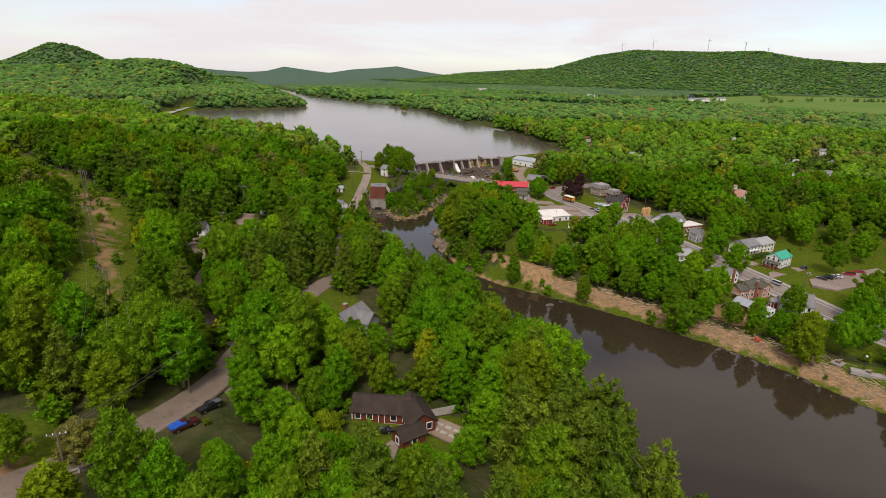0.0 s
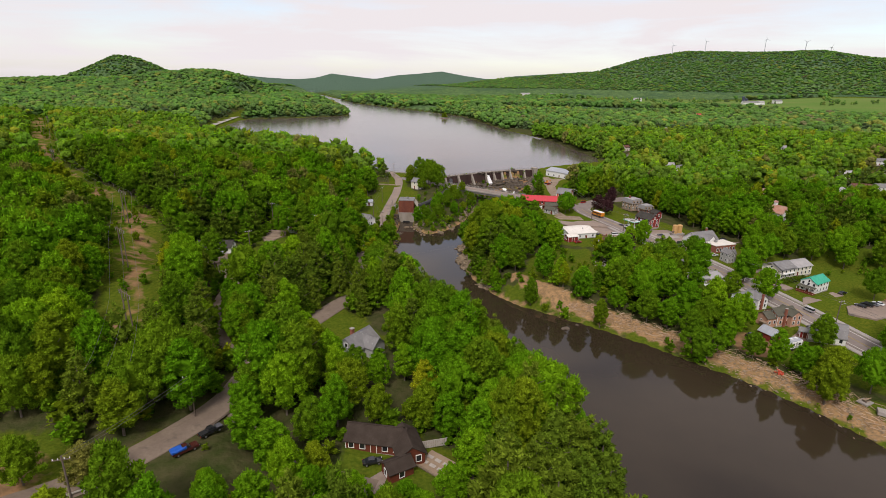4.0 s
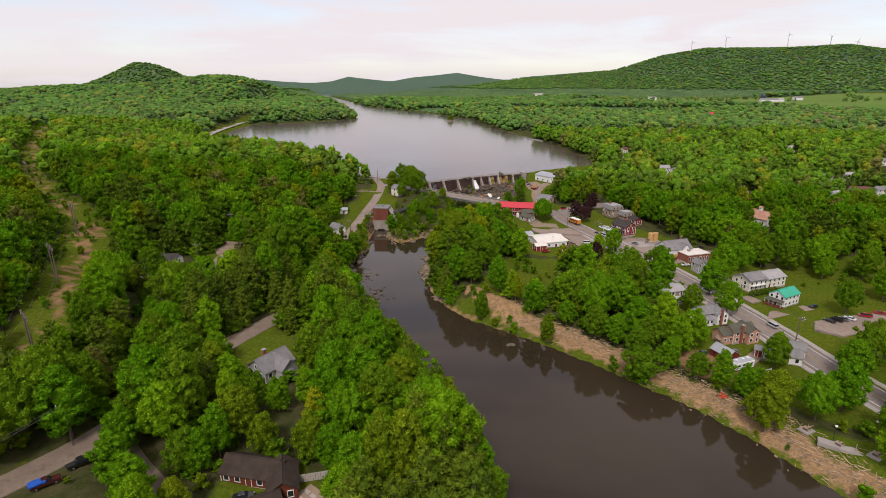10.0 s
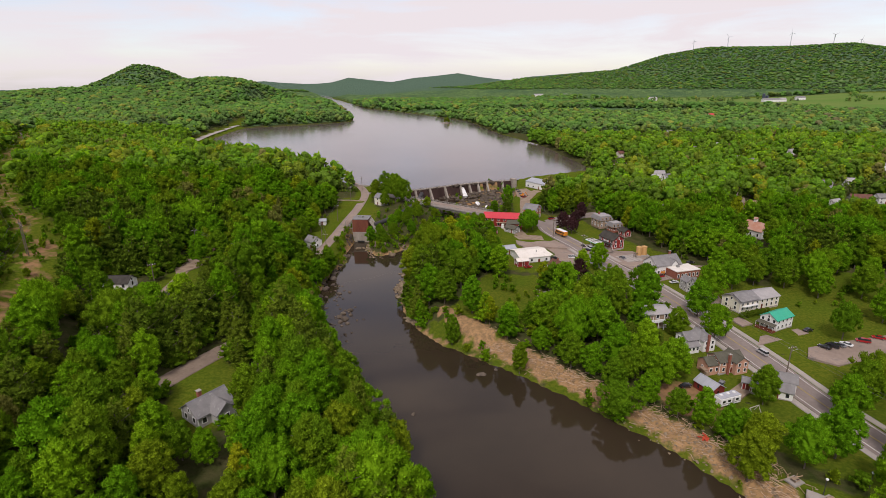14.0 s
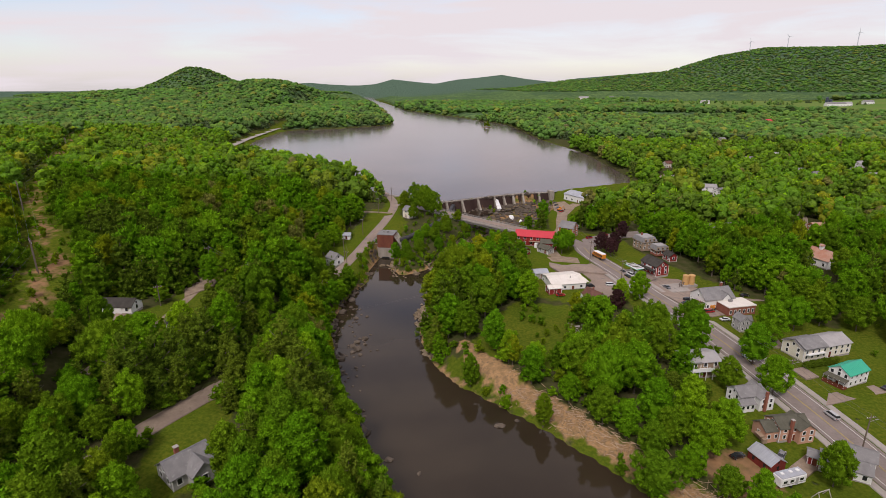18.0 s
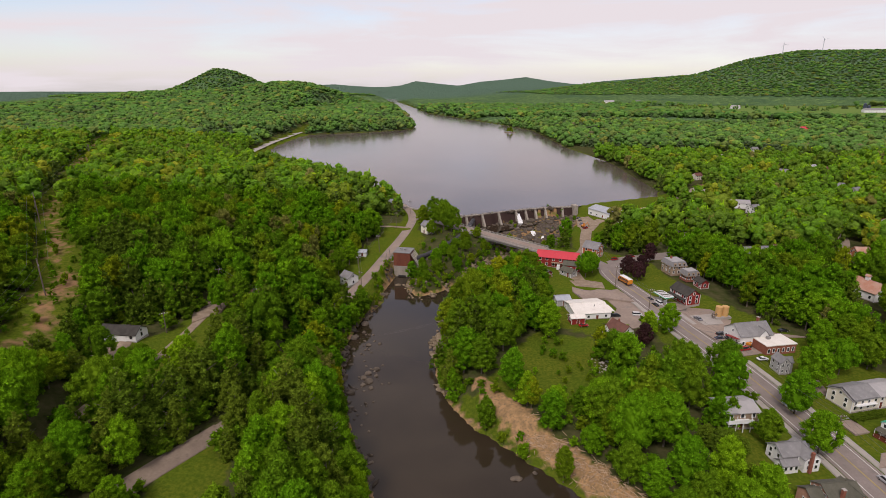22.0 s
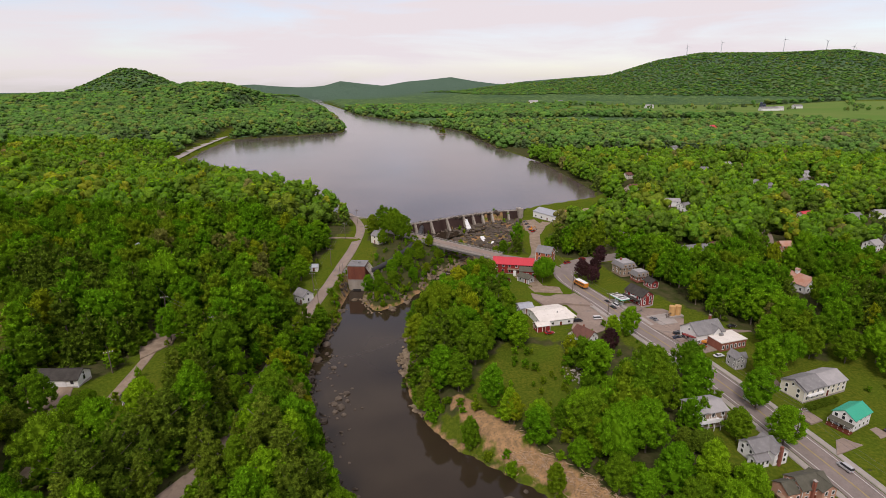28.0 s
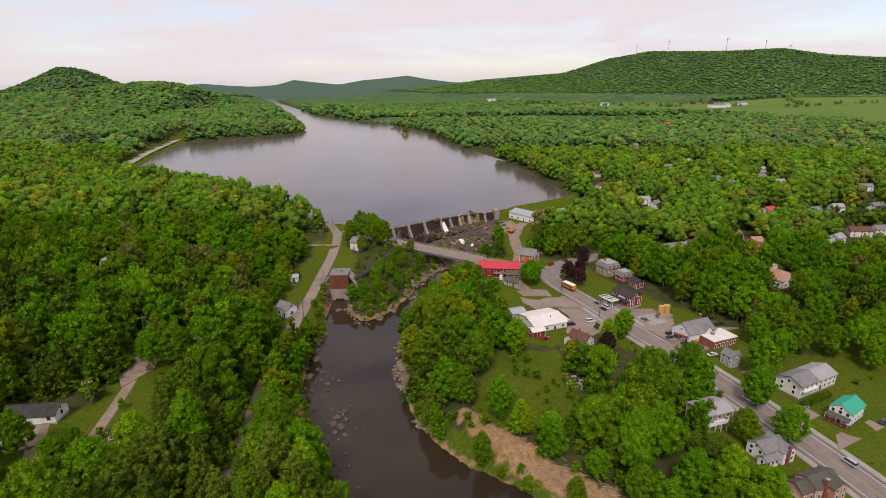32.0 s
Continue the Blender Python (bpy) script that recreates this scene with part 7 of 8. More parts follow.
# ---- west bank ----
house("house", -52.2, 254.6, -30, 6.0, 5.4, 3.6, 2.0, W_WHITE, R_GREY, "small white gabled house beside the road", z=4.6, cols=(2, 1), storeys=1)
house("shed", -57.5, 283.0, 10, 3.6, 3.0, 2.2, 0.9, W_WHITE, R_METAL, "little white shed beside a blue spruce", "shed", cols=(1, 1), base=False)
house("house", -36.2, 325.6, -35, 5.6, 5.0, 4.6, 2.0, W_CREAM, R_GREY, "cream two-storey cottage half hidden by trees", storeys=2, cols=(1, 2))
h = house("garage", -83.5, 164.8, 8, 11.5, 5.2, 2.4, 1.6, W_WHITE, R_DARK, "long low white garage with a dark roof", "garage", z=18.1, cols=(4, 1))
for i in range(2):
    part("garage_door", box(2.5, 0.1, 2.1, pose(0.5 + i * 2.9 - 2.0, -2.66, 0)), TRIM, h)
h = house("house", -68.5, 201.5, 25, 7.0, 6.2, 3.6, 2.2, W_WHITE, R_BROWN, "small white house with a brown roof under tall trees", z=15.9, cols=(3, 2))
for i in range(4):
    part("porch_post", box(0.14, 0.14, 2.4, pose(-2.6 + i * 1.7, -4.3, 0)), TRIM, h)
part("porch_roof", box(6.6, 1.8, 0.15, pose(0, -3.9, 2.5, 12)), R_BROWN, h)
h = house("house", -122.0, 253.4, -55, 9.0, 6.4, 3.2, 3.2, W_GREY, R_METAL, "grey house with a pale steep roof on the wooded hill", z=22.0, cols=(3, 2))
part("gambrel_slope", prism([(-3.6, 3.0), (-2.6, 5.6), (0, 6.6), (2.6, 5.6), (3.6, 3.0), (3.3, 3.0), (2.4, 5.3), (0, 6.2), (-2.4, 5.3), (-3.3, 3.0)], 9.8), R_METAL, h)
h = house("house", -21.2, 112.4, 62, 8.0, 6.2, 2.8, 2.2, W_GREY, R_GREY, "grey-roofed house in a clearing beside the river road", z=12.3, cols=(3, 2), chimney=(-1.0, 0.8, 5.9, BRICK))
wing(h, 1.0, -3.0, 90, 5.2, 4.4, 2.8, 1.8, W_GREY, R_GREY, cols=(1, 1))

h = house("cabin", -9.8, 81.0, -4, 10.5, 5.2, 2.4, 1.7, W_BROWN, R_CABIN, "long red-brown cabin with a dark roof among trees", "house", z=10.7, cols=(5, 1))
wing(h, 5.9, -1.6, -62, 6.8, 4.8, 2.4, 1.7, W_BROWN, R_CABIN, cols=(2, 2))
wing(h, 5.4, -6.6, 40, 4.4, 3.4, 2.0, 1.0, W_BROWN, R_CABIN, cols=(1, 1))
d = thing("deck", 1.4, 77.0, 10.9, -32, "reddish brick terrace with plank beds and a stone border", "deck")
part("slab", box(5.4, 4.6, 0.5, pose(0, 0, -0.5)), W_TAN, d)
for i in range(6):
    part("plank_bed", box(1.2, 0.7, 0.1, pose(-1.7 + (i % 3) * 1.7, -0.9 + (i // 3) * 1.6, 0)), POLE_PALE, d)
for i in range(12):
    part("edging_stone", lump(rock_rng, 0.35, 0.3, 0.25, 1), LEDGE, d, at=pose(-2.9 + i * 0.53, -2.5, 0.05))
f = thing("fence", 0.6, 81.2, 11.0, 20, "weathered board fence beside the terrace", "fence")
for i in range(12):
    part("board", box(0.38, 0.05, 1.6, pose(-2.4 + i * 0.42, 0, -0.1)), POLE_PALE, f)
for s in (-1, 1):
    part("rail", box(5.2, 0.08, 0.1, pose(0, 0.06, 0.9 + s * 0.45)), POLE_PALE, f)

house("hut", -61.5, 159.5, 30, 1.6, 1.5, 1.9, 0.5, W_RED, R_DARK, "tiny red garden hut on the lawn", "shed", cols=(1, 1), base=False, door="W")
house("shed", 63.5, 180.5, 15, 6.0, 4.0, 2.4, 0.9, W_GREY, surface("metal_roof_teal", (0.10, 0.24, 0.22), (0.08, 0.20, 0.19), 0.4, 0.5), "shed with a faded teal roof under trees", "shed", cols=(1, 1), base=False)

# ---- farther houses ----
STYLES = [(W_WHITE, R_GREY, "white house with a grey roof among trees"), (W_WHITE, R_LIGHT, "white farmhouse with a pale roof among trees"), (W_CREAM, R_BROWN, "cream house with a brown roof among trees"),
          (W_GREY, R_GREY, "grey house with a grey roof among trees"), (W_WHITE, R_RED, "white house with a bright red roof among trees"), (W_ORANGE, R_RUSTY, "rust-coloured house among trees")]
for i, ((x, y), k, l) in enumerate(zip(FAR_HOMES, (0, 1, 2, 1, 0, 0, 1, 0, 3, 4, 5, 2, 3, 0, 2, 0, 1, 3, 1, 2, 1, 0, 0, 1, 2), (12, 10, 11, 17, 9, 10, 11, 9, 9, 10, 8, 14, 10, 9, 9, 12, 10, 9, 10, 14, 9, 12, 10, 24, 8))):
    h = house("house", x, y, 15 + (i * 37) % 50 - 25, l, 7.5, 4.8, 2.4, STYLES[k][0], STYLES[k][1], STYLES[k][2], storeys=2, cols=(3, 2))
    h.matrix_basis = h.matrix_basis @ Matrix.Diagonal((0.78, 0.78, 0.78, 1))
for x, y, l, w, k in ((689, 1512, 44, 12, 0), (722, 1530, 20, 10, 1), (800, 1602, 24, 12, 0), (430, 1640, 22, 10, 1), (385, 1019, 16, 10, 4), (120, 1900, 30, 12, 1), (200, 1850, 22, 10, 0)):
    house("barn", x, y, 8, l, w, 6, 4, STYLES[k][0], STYLES[k][1], "long white farm barn in open fields", "barn", cols=(6, 2))
SILO = surface("silo_dark_blue", (0.035, 0.045, 0.075), (0.05, 0.06, 0.09), 0.4, 0.4, 0.5)
for x, hgt in ((676, 19), (684, 14)):
    s = thing("silo", x, 1526, z_at(x, 1526), 0, "dark blue farm silo with a domed top", "silo", "farm silos")
    part("barrel", tube((0, 0, -0.5), (0, 0, hgt), 3.6, sides=20), SILO, s)
    part("dome", tube((0, 0, hgt), (0, 0, hgt + 2.2), 3.6, 1.0, 20), SILO, s)

# ---- wind turbines on the ridge ----
TURB = surface("turbine_white", (0.55, 0.57, 0.60), (0.50, 0.52, 0.55), 0.1, 0.5)
for i, (x, y, tip, spin) in enumerate(((905, 2930, 276, 100), (1045, 2878, 290, 80), (1281, 2781, 296, 110), (1426, 2709, 280, 60), (1511, 2662, 256, 20))):
    zg = z_at(x, y)
    s = thing("wind_turbine", x, y, zg, 0, "white wind turbine on the wooded ridge", "wind turbine", "turbines on the ridge")
    hub = max(18.0, tip - zg - 16)
    part("tower", tube((0, 0, -2), (0, 0, hub), 1.9, 1.1, 12), TURB, s)
    part("nacelle", box(2.6, 6, 2.4, pose(0, 0, hub - 1), 0.3), TURB, s)
    rot = part("rotor", tube((0, -3.8, hub), (0, -3.0, hub), 1.3, sides=10), TURB, s)
    for k in range(3):
        a = radians(spin + k * 120)
        part("blade", tube((0, -3.5, hub), (math.sin(a) * 17, -3.5, hub + math.cos(a) * 17), 0.95, 0.3, 6), TURB, rot)

# ---- vehicles ----
MAIN_ROT = 111
for x, y, rot, colour, kind in [(135.5, 176.2, 130, "black", "saloon"), (138.2, 177.2, 130, "black", "van"), (140.6, 178.0, 130, "grey", "saloon"), (142.8, 178.8, 130, "white", "saloon"),
                                (149, 181.5, 160, "red", "van"), (155, 184.5, 160, "red", "saloon"), (136.5, 187.6, 30, "black", "saloon"),
                                (98.2, 234.6, 25, "black", "saloon"), (96.0, 236.4, 25, "black", "van"), (98.8, 229.2, 25, "black", "saloon"), (94.8, 233.4, 25, "dark blue", "saloon"), (101, 226.8, 25, "red", "van"),
                                (111.5, 246, 20, "black", "saloon"), (117.5, 244.2, 20, "black", "saloon"), (90.5, 247.6, 120, "grey", "saloon"),
                                (75.4, 262.4, 118, "black", "saloon"), (78.0, 258.4, 118, "white", "van"), (76.6, 256.4, 118, "black", "saloon"),
                                (69, 245.4, 10, "white", "van"), (61.0, 242.2, 20, "black", "van"), (49.6, 231.2, 20, "red", "saloon"),
                                (46.6, 384, 60, "black", "saloon"), (47.6, 376, 60, "grey", "saloon"), (48.6, 371.5, 60, "red", "saloon"), (50, 366, 60, "red", "van"), (45.6, 390, 60, "black", "saloon"),
                                (115.2, 209.6, 30, "black", "van"), (111.4, 210.4, 30, "dark blue", "saloon"), (99.0, 154.0, 60, "grey", "saloon"), (-9.6, 75.6, 20, "black", "saloon"),
                                (104.8, 221.4, 20, "white", "saloon"), (89.0, 151.2, 30, "black", "saloon")]:
    car(x, y, rot, colour, kind)
car(116.2, 171.2, MAIN_ROT, "silver", "van", "driving along the main street")
car(104.6, 196.4, MAIN_ROT, "white", "pickup", "driving along the main street")
car(63.6, 305.0, 40, "red", "van", "driving along the curving street")
car(71.6, 311.2, 30, "red", "saloon", "driving along the curving street")
car(-38.6, 75.6, 58, "black", "pickup", "parked on the gravel roadside")
b = car(-40.2, 70.2, 50, "maroon", "pickup", "with a blue tarpaulin parked on the roadside")
TARP = surface("tarpaulin_blue", (0.012, 0.11, 0.52), (0.010, 0.085, 0.42), 1.2, 0.5, 0.4, bump=0.8, dist=0.08)
bm = box(3.2, 2.0, 0.75, pose(-1.35, 0, 1.0), 0.2)
bmesh.ops.subdivide_edges(bm, edges=bm.edges[:], cuts=3, use_grid_fill=True)
for v in bm.verts:
    v.co.z += 0.12 * noise.noise(v.co * 1.6)
part("tarpaulin", bm, TARP, b, "crumpled blue tarpaulin")

# School bus on the street.
BUS = paint("bus_orange", (0.62, 0.22, 0.02))
bus = thing("school_bus", 66.5, 276.0, 8.15, 122, "orange-yellow school bus with a row of dark windows", "bus")
part("body", box(6.6, 2.3, 1.9, pose(-0.4, 0, 0.55), 0.15), BUS, bus)
part("hood", box(1.3, 1.9, 1.0, pose(3.4, 0, 0.5), 0.15), BUS, bus)
part("roof", box(6.4, 2.1, 0.4, pose(-0.4, 0, 2.4), 0.18), TRIM, bus, "pale roof")
for s in (-1, 1):
    for i in range(8):
        part("window", box(0.62, 0.06, 0.65, pose(-3.2 + i * 0.78, s * 1.15, 1.55)), PANE, bus)
    part("stripe", box(6.4, 0.05, 0.12, pose(-0.4, s * 1.16, 1.2)), TYRE, bus)
part("windscreen", box(0.08, 2.0, 0.8, pose(2.92, 0, 1.55)), PANE, bus)
for x in (-2.4, 2.9):
    for s in (-1, 1):
        part("wheel", tube((x, s * 0.95, 0.48), (x, s * 1.24, 0.48), 0.48, sides=14), TYRE, bus)

cmp = thing("camper", 97.0, 144.8, z_at(97, 144.8) + 0.05, 27, "white travel trailer with roof vents parked on grass", "trailer")
part("body", box(6.6, 2.4, 2.2, pose(0, 0, 0.6), 0.18), TRIM, cmp)
part("roof", box(6.3, 2.2, 0.12, pose(0, 0, 2.78)), R_METAL, cmp, "grey roof")
for x in (-2.0, 0.2, 2.0):
    part("roof_vent", box(0.7, 0.7, 0.25, pose(x, 0.2, 2.9), 0.05), TRIM, cmp)
for x in (-2.3, -0.6, 1.9):
    part("window", box(0.9, 0.06, 0.6, pose(x, -1.2, 1.6)), PANE, cmp)
part("door", box(0.7, 0.06, 1.8, pose(0.7, -1.21, 0.7)), W_GREY, cmp)
part("stripe", box(6.2, 0.04, 0.15, pose(0, -1.21, 1.2)), RAIL_GREY, cmp)
for s in (-1, 1):
    part("wheel", tube((-0.4, s * 0.9, 0.35), (-0.4, s * 1.15, 0.35), 0.35, sides=12), TYRE, cmp)
part("tow_bar", tube((3.2, 0, 0.6), (4.4, 0, 0.5), 0.08), STEEL, cmp)

EXC = paint("digger_orange", (0.55, 0.20, 0.02))
for x, y, rot in ((76, 415, 30), (80, 417, 110), (84, 414.5, 60), (48.8, 368.5, 20), (103.0, 230.4, 70)):
    e = thing("excavator", x, y, z_at(x, y) + 0.3, rot, "orange digger with a bent arm on the yard", "excavator", "yard machines")
    for s in (-1, 1):
        part("track", box(2.6, 0.45, 0.6, pose(0, s * 0.8, -0.1), 0.12), TYRE, e)
    part("body", box(2.0, 1.7, 0.9, pose(-0.3, 0, 0.6), 0.12), EXC, e)
    c = part("cab", box(0.9, 0.8, 1.1, pose(0.3, 0.4, 1.4), 0.06), EXC, e)
    part("cab_glass", box(0.95, 0.6, 0.6, pose(0.3, 0.4, 1.7)), PANE, c)
    part("boom", tube((0.6, -0.3, 1.2), (2.2, -0.3, 2.9), 0.2, 0.16, 6), EXC, e)
    part("stick", tube((2.2, -0.3, 2.9), (3.2, -0.3, 1.0), 0.16, 0.12, 6), EXC, e)
    part("bucket", box(0.6, 0.8, 0.5, pose(3.2, -0.3, 0.5), 0.08), TYRE, e)
SOIL_PILE = surface("earth_pile", (0.36, 0.27, 0.18), (0.27, 0.20, 0.13), 0.4, 0.95)
pile = part("earth_pile", lump(rock_rng, 8, 5, 2.6, 3, 0.12), SOIL_PILE, None, at=pose(89, 417, z_at(89, 417) + 0.2, 0, 0, 35))
tagged(pile, "heap of tan earth in the yard", "earth")


# ---- poles and wires ----
def pole(x, y, height, rot=0, arms=1, mat=None, z=None, lamp=False):
    z = z_at(x, y) if z is None else z
    p = thing("utility_pole", x, y, z, rot, "wooden utility pole with a crossarm and insulators", "utility pole", "utility poles")
    part("mast", tube((0, 0, -0.8), (0, 0, height), 0.17, 0.12, 8), mat or POLE, p)
    for k in range(arms):
        a = part("crossarm", box(2.4, 0.12, 0.14, pose(0, -0.15, height - 0.6 - k * 0.9)), mat or POLE, p)
        for u in (-1.05, -0.4, 0.4, 1.05):
            part("insulator", tube((u, -0.15, height - 0.46 - k * 0.9), (u, -0.15, height - 0.22 - k * 0.9), 0.06, sides=6), TRIM, a)
    if lamp:
        part("lamp_arm", tube((0, 0, height - 1.6), (1.6, 0, height - 1.2), 0.05, sides=6), STEEL, p)
        part("lamp_head", box(0.7, 0.25, 0.15, pose(1.7, 0, height - 1.25), 0.04), STEEL, p)
    return p, Vector((x, y, z + height - 0.3))


def wires(tops, offsets, sag, label, rad=0.03):
    """Slack cables from pole to pole."""
    bm = bmesh.new()
    for a, b in zip(tops, tops[1:]):
        d = (b - a)
        n = Vector((d.y, -d.x, 0)).normalized()
        for off in offsets:
            last = None
            for i in range(13):
                t = i / 12
                p = a.lerp(b, t) + n * off - Vector((0, 0, 4 * sag * t * (1 - t)))
                if last is not None:
                    add_tube(bm, last, p, rad, rad, 4)
                last = p
    me = bpy.data.meshes.new("wires")
    bm.to_mesh(me)
    bm.free()
    me.materials.append(WIRE)
    tagged(new("wires", me), label, "wires", kind="stuff")


street = [pole(x, y, 10, 20, lamp=True)[1] for x, y in ((133, 124), (116.6, 158), (109.5, 181), (94, 214), (73.4, 249), (62.2, 270), (56, 296))]
wires(street, (-0.9, 0.9), 0.7, "slack cables along the main street")
west = [pole(x, y, 9, 0)[1] for x, y in ((-42.6, 246), (-50.5, 262), (-51.5, 290), (-55, 326), (-57, 358))]
wires(west, (-0.6, 0.6), 0.6, "slack cables along the west road")
hill = [pole(x, y, 10, 30)[1] for x, y in ((-58, 196), (-80, 205), (-100, 222))]
hill2 = [pole(x, y, 9, 20)[1] for x, y in ((-84, 148), (-49.5, 57), (-44, 80))]
wires(hill, (-0.7, 0.7), 0.6, "slack cables across the hillside")
wires(hill2[1:], (-0.4, 0.4), 0.5, "slack cables beside the wooded road")
pole(-75, 172, 7, 40)

# H-frame transmission line up the cleared hillside.
tops = []
for x, y, z in ((-44, 62, 36), (-69, 99.5, 31.2), (-94, 134, 35), (-119.5, 171.5, 37.5), (-200, 236, 42), (-330, 385, 46)):
    zg = z_at(x, y)
    ht = max(9.0, z - zg)
    if y > 90:
        p = thing("power_pole", x, y, zg, -34, "weathered H-frame power pole on the cleared slope", "power pole", "transmission poles")
        for s in (-1, 1):
            part("mast", tube((s * 1.5, 0, -1), (s * 1.5, 0, ht), 0.17, 0.13, 8), POLE, p)
        part("crossarm", box(6.4, 0.16, 0.18, pose(0, 0, ht - 0.8)), POLE, p)
        part("brace", tube((-1.5, 0, ht - 3.4), (1.5, 0, ht - 1.0), 0.08, sides=6), POLE, p)
        for u in (-2.8, 0, 2.8):
            part("insulator", tube((u, 0, ht - 1.6), (u, 0, ht - 0.8), 0.09, sides=6), STEEL, p)
    tops.append(Vector((x, y, zg + ht - 1.4 if y > 90 else z)))
wires(tops, (-2.8, 0, 2.8), 1.2, "bright power cables running up the cleared slope", 0.022)
wires([Vector((-33, 196, 7.5)), Vector((6, 222, 9.5))], (-0.5, 0.5), 1.2, "cables slung across the river", 0.012)

# ---- park by the river ----
def picnic(x, y, rot):
    z = z_at(x, y) + 0.05
    p = thing("picnic_table", x, y, z, rot, "brown picnic table on a pale concrete pad", "table", "picnic tables")
    p.matrix_basis = p.matrix_basis @ Matrix.Diagonal((0.77, 0.77, 0.77, 1))
    part("pad", box(3.6, 3.0, 0.5, pose(0, 0, -0.4)), CONCRETE_PALE, p, "pale concrete pad")
    part("tabletop", box(1.9, 0.75, 0.06, pose(0, 0, 0.82)), W_TAN, p)
    for s in (-1, 1):
        part("bench", box(1.9, 0.28, 0.05, pose(0, s * 0.7, 0.52)), W_TAN, p)
        part("leg", box(0.08, 1.4, 0.7, pose(s * 0.7, 0, 0.1)), POLE, p)


for x, y, rot in ((100, 117.4, 30), (104, 112.5, 30), (109, 109, 30), (122, 126, 20)):
    picnic(x, y, rot)
for x, y in ((103.4, 113.8), (113.4, 117)):
    l = thing("street_lamp", x, y, z_at(x, y), 0, "black park lamp post with a white globe", "lamp", "park lamps")
    part("post", tube((0, 0, -0.3), (0, 0, 3.4), 0.09, 0.07), PIPE_BLACK, l)
    bm = bmesh.new()
    bmesh.ops.create_uvsphere(bm, u_segments=10, v_segments=7, radius=0.28, matrix=pose(0, 0, 3.65))
    part("globe", bm, TRIM, l, "white globe")
flat_lot("pavement", [(100, 113), (112, 106.5), (113, 108), (101, 115)], z_at(106, 110.5) + 0.05, CONCRETE_PALE, "pale concrete path in the riverside park")

RED_PLASTIC = surface("plastic_red_orange", (0.52, 0.07, 0.03), (0.45, 0.06, 0.03), 1.0, 0.5)
k = thing("debris", 87, 130.5, z_at(87, 130.5) + 0.1, 20, "red-orange plastic wreckage on the shore", "debris")
for i in range(6):
    part("panel", box(1.3, 0.4, 0.2, pose(rock_rng.uniform(-1, 1), rock_rng.uniform(-0.8, 0.8), 0.05 * i, 0, rock_rng.uniform(-20, 20), rock_rng.uniform(0, 180)), 0.04), RED_PLASTIC, k)
w = thing("firewood_pile", 89, 137.5, z_at(89, 137.5), 10, "loose pile of cut firewood on bare soil", "firewood")
for i in range(14):
    a = pose(rock_rng.uniform(-0.9, 0.9), rock_rng.uniform(-0.6, 0.6), 0.1 + 0.04 * i, 0, 0, rock_rng.uniform(0, 180))
    part("log", tube((-0.5, 0, 0), (0.5, 0, 0), 0.12, sides=6), DRIFT, w, at=a)
s = thing("swing_frame", 102, 141.5, z_at(102, 141.5), 30, "bare timber swing frame on the lawn", "frame")
for sx in (-1, 1):
    for sy in (-1, 1):
        part("leg", tube((sx * 1.6, sy * 1.0, 0), (sx * 1.4, 0, 2.0), 0.08, sides=6), POLE_PALE, s)
part("beam", tube((-1.6, 0, 2.0), (1.6, 0, 2.0), 0.09, sides=6), POLE_PALE, s)

g = thing("guard_rail", -53.5, 62.5, z_at(-53.5, 62.5) + 0.1, 40, "low pale wooden guard rail beside the road", "rail")
for i in range(6):
    part("post", box(0.2, 0.2, 0.9, pose(-4.5 + i * 1.8, -4.4, -0.2)), POLE_PALE, g)
part("beam", box(9.6, 0.12, 0.25, pose(0, -4.25, 0.4)), POLE_PALE, g)

# ---- hedges, cedars and shrubs ----
for x, y, hgt in ((79, 174, 6.5), (81.5, 172.6, 7), (84, 173, 7), (86.5, 172, 6), (80.5, 162.6, 6), (83.2, 163.4, 6.5), (86, 162.6, 6.5), (88.8, 162.4, 6), (91.2, 164, 6)):
    tree(x, y, hgt, "tall", 4, 1.5, "dense dark green columnar cedar", clear=0.02)
for x, y in ((119.5, 194.5), (121.5, 195.7), (123.5, 196.8), (125.5, 197.9), (127.5, 199), (129.5, 200)):
    tree(x, y, 2.4, "round", 4, 1.6, "clipped dark green hedge bush", "bush", clear=0.0)
tree(-57.5, 287, 5, "pine", 4, 1.4, "blue-grey spruce beside a little shed")
shrub_rng = np.random.default_rng(21)
sp = []
OPEN_AND_THIN = {**OPEN, **THIN}
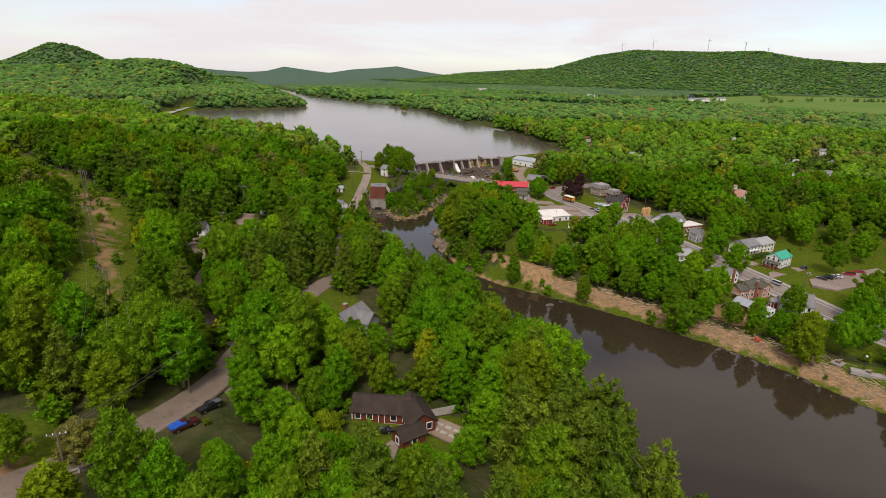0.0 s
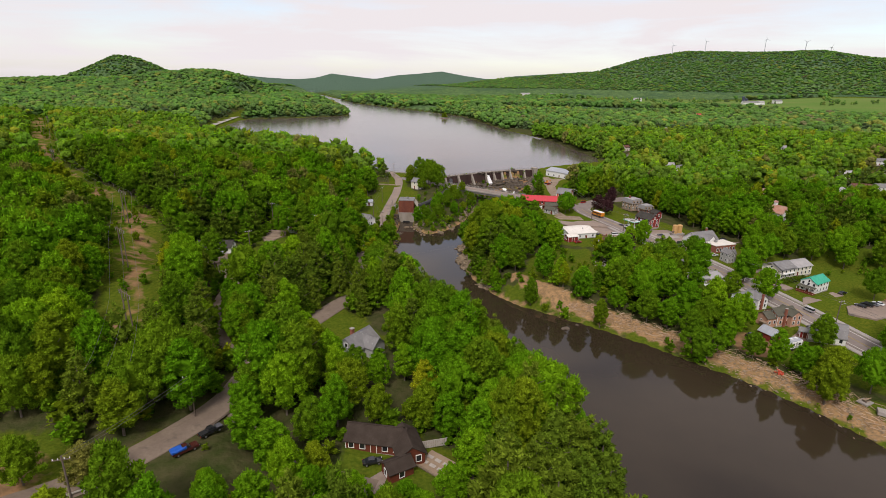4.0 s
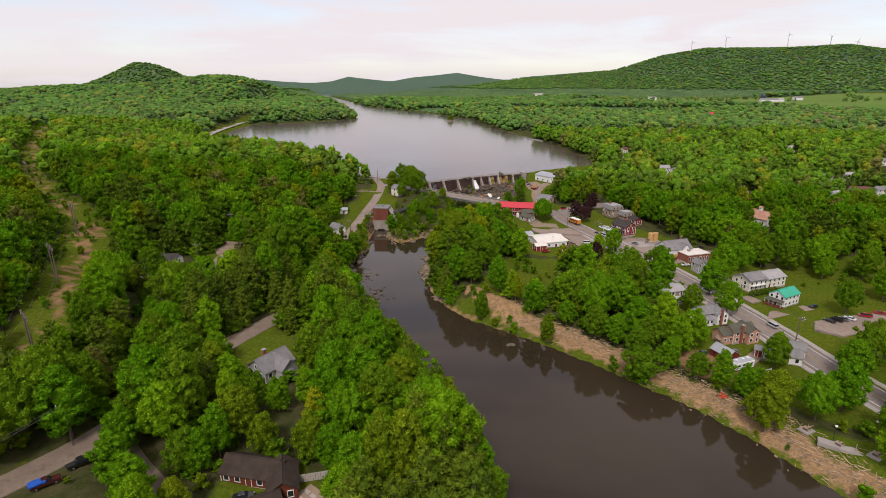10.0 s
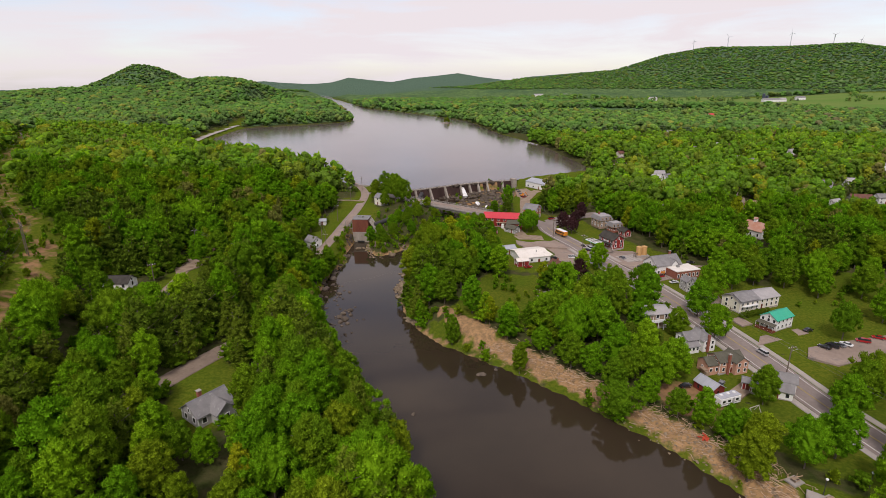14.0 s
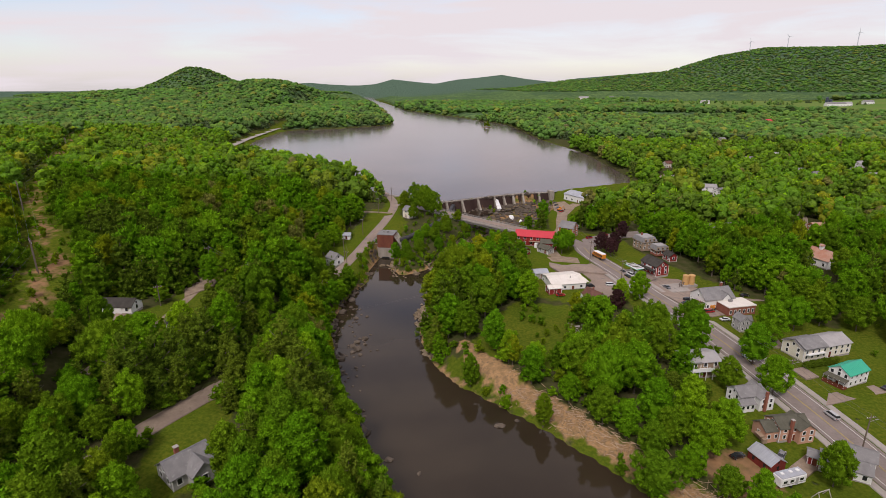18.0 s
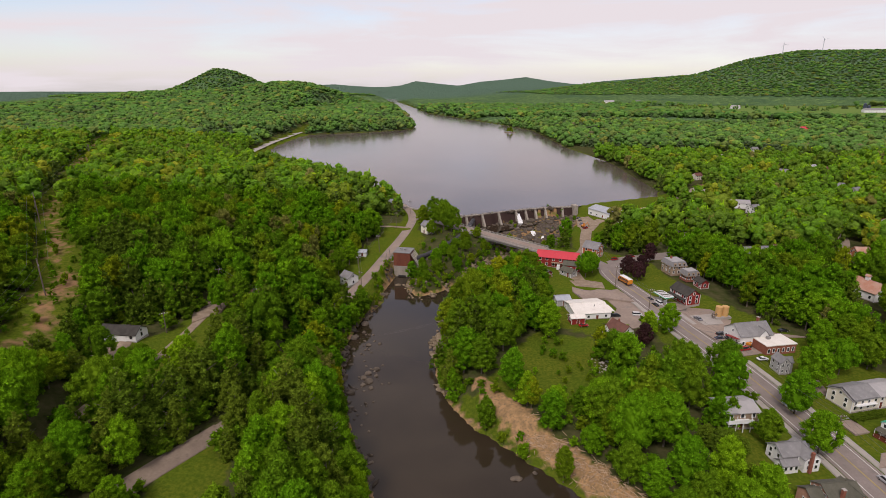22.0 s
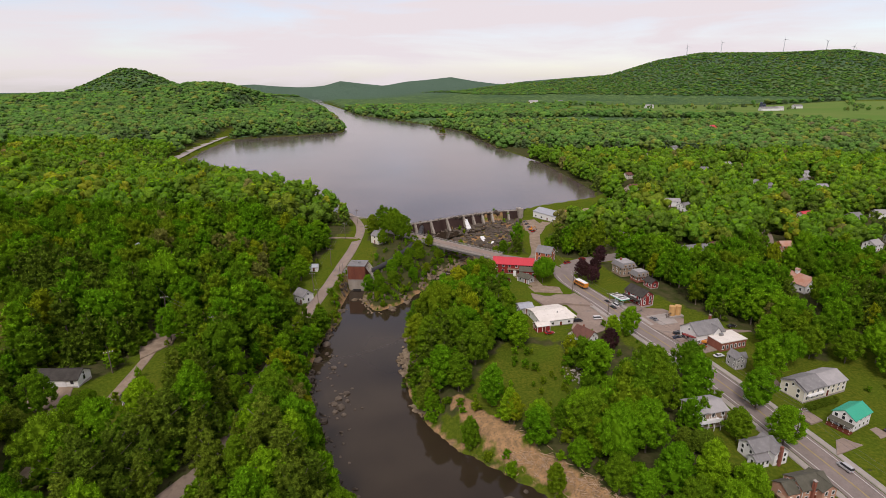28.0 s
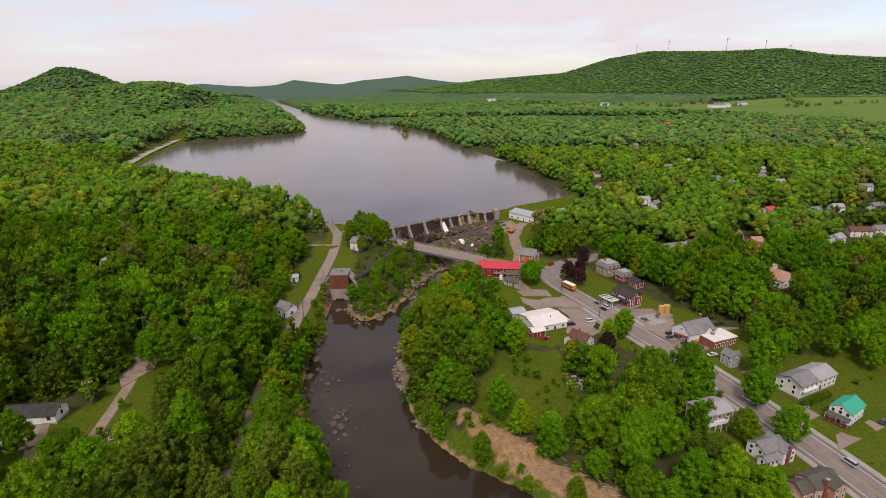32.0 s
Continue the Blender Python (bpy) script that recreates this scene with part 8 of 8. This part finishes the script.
for key, count in (("spit", 260), ("truck_side", 8), ("shop_front", 40), ("power_cut", 1100), ("gorge", 12), ("drive_lawn", 14), ("meadow_mid", 40), ("meadow_barn", 30)):
    poly = OPEN_AND_THIN[key]
    xs, ys = [p[0] for p in poly], [p[1] for p in poly]
    x, y = shrub_rng.uniform(min(xs), max(xs), count * 6), shrub_rng.uniform(min(ys), max(ys), count * 6)
    ok = signed(x, y, poly) < -0.5
    sp += list(zip(x[ok][:count], y[ok][:count]))
for line, count, spread, shift in ((RIVER_LEFT[4:], 260, 1.4, 2.0 * -1), (RIVER_RIGHT[4:10], 90, 1.5, -3.0), (RIVER_RIGHT[11:19], 12, 1.6, -1.5), (RIVER_SPIT, 90, 2.0, -4.0)):
    sp += along(line, count, spread, shrub_rng, shift)
sp = np.array(sp)
near_road = np.ones(len(sp), bool)
for line, half in ROADS.values():
    near_road &= seg_dist(sp[:, 0], sp[:, 1], line)[0] > half + 0.8
near_road &= signed(sp[:, 0], sp[:, 1], RIVER_POLY) > 0.3
sp = sp[near_road]
BUSH = {k: [crown_arrays(shrub_rng, "round", 90, 0.075, 8) for q in range(3)] for k in NAMES}
woods_mesh("shrubs", sp[:, 0], sp[:, 1], shrub_rng.uniform(0.9, 3.2, len(sp)), np.zeros(len(sp), int), shrub_rng.choice([0, 2, 2, 3, 3, 1], len(sp)), BUSH, "low green shrubs on banks and cleared ground", False)

# Islet with a few low trees in the lake.
bm = bmesh.new()
bmesh.ops.create_icosphere(bm, subdivisions=3, radius=1)
for v in bm.verts:
    v.co = Vector((v.co.x * 9, v.co.y * 5, v.co.z * 1.1)) * (1 + 0.25 * noise.noise(v.co * 2.2))
isle = thing("islet", -75, 955, LAKE_Z + 0.1, 10, "low brown islet with scrub in the lake", "island")
part("bank", bm, LEDGE, isle)
for dx, dy, hh in ((-3, 0, 8), (1, 1, 10), (4, -1, 6)):
    q = tree(-75 + dx, 955 + dy, hh, "tall", 3, 1.2, "small olive tree on a lake islet")
    q.matrix_basis.translation.z = LAKE_Z + 0.7

# ---- the plan set out in metres ----
for ob in list(scene.objects):
    if ob.parent is None and ob.type in {"MESH", "EMPTY"}:
        ob.matrix_basis = Matrix.Scale(SCALE, 4) @ ob.matrix_basis
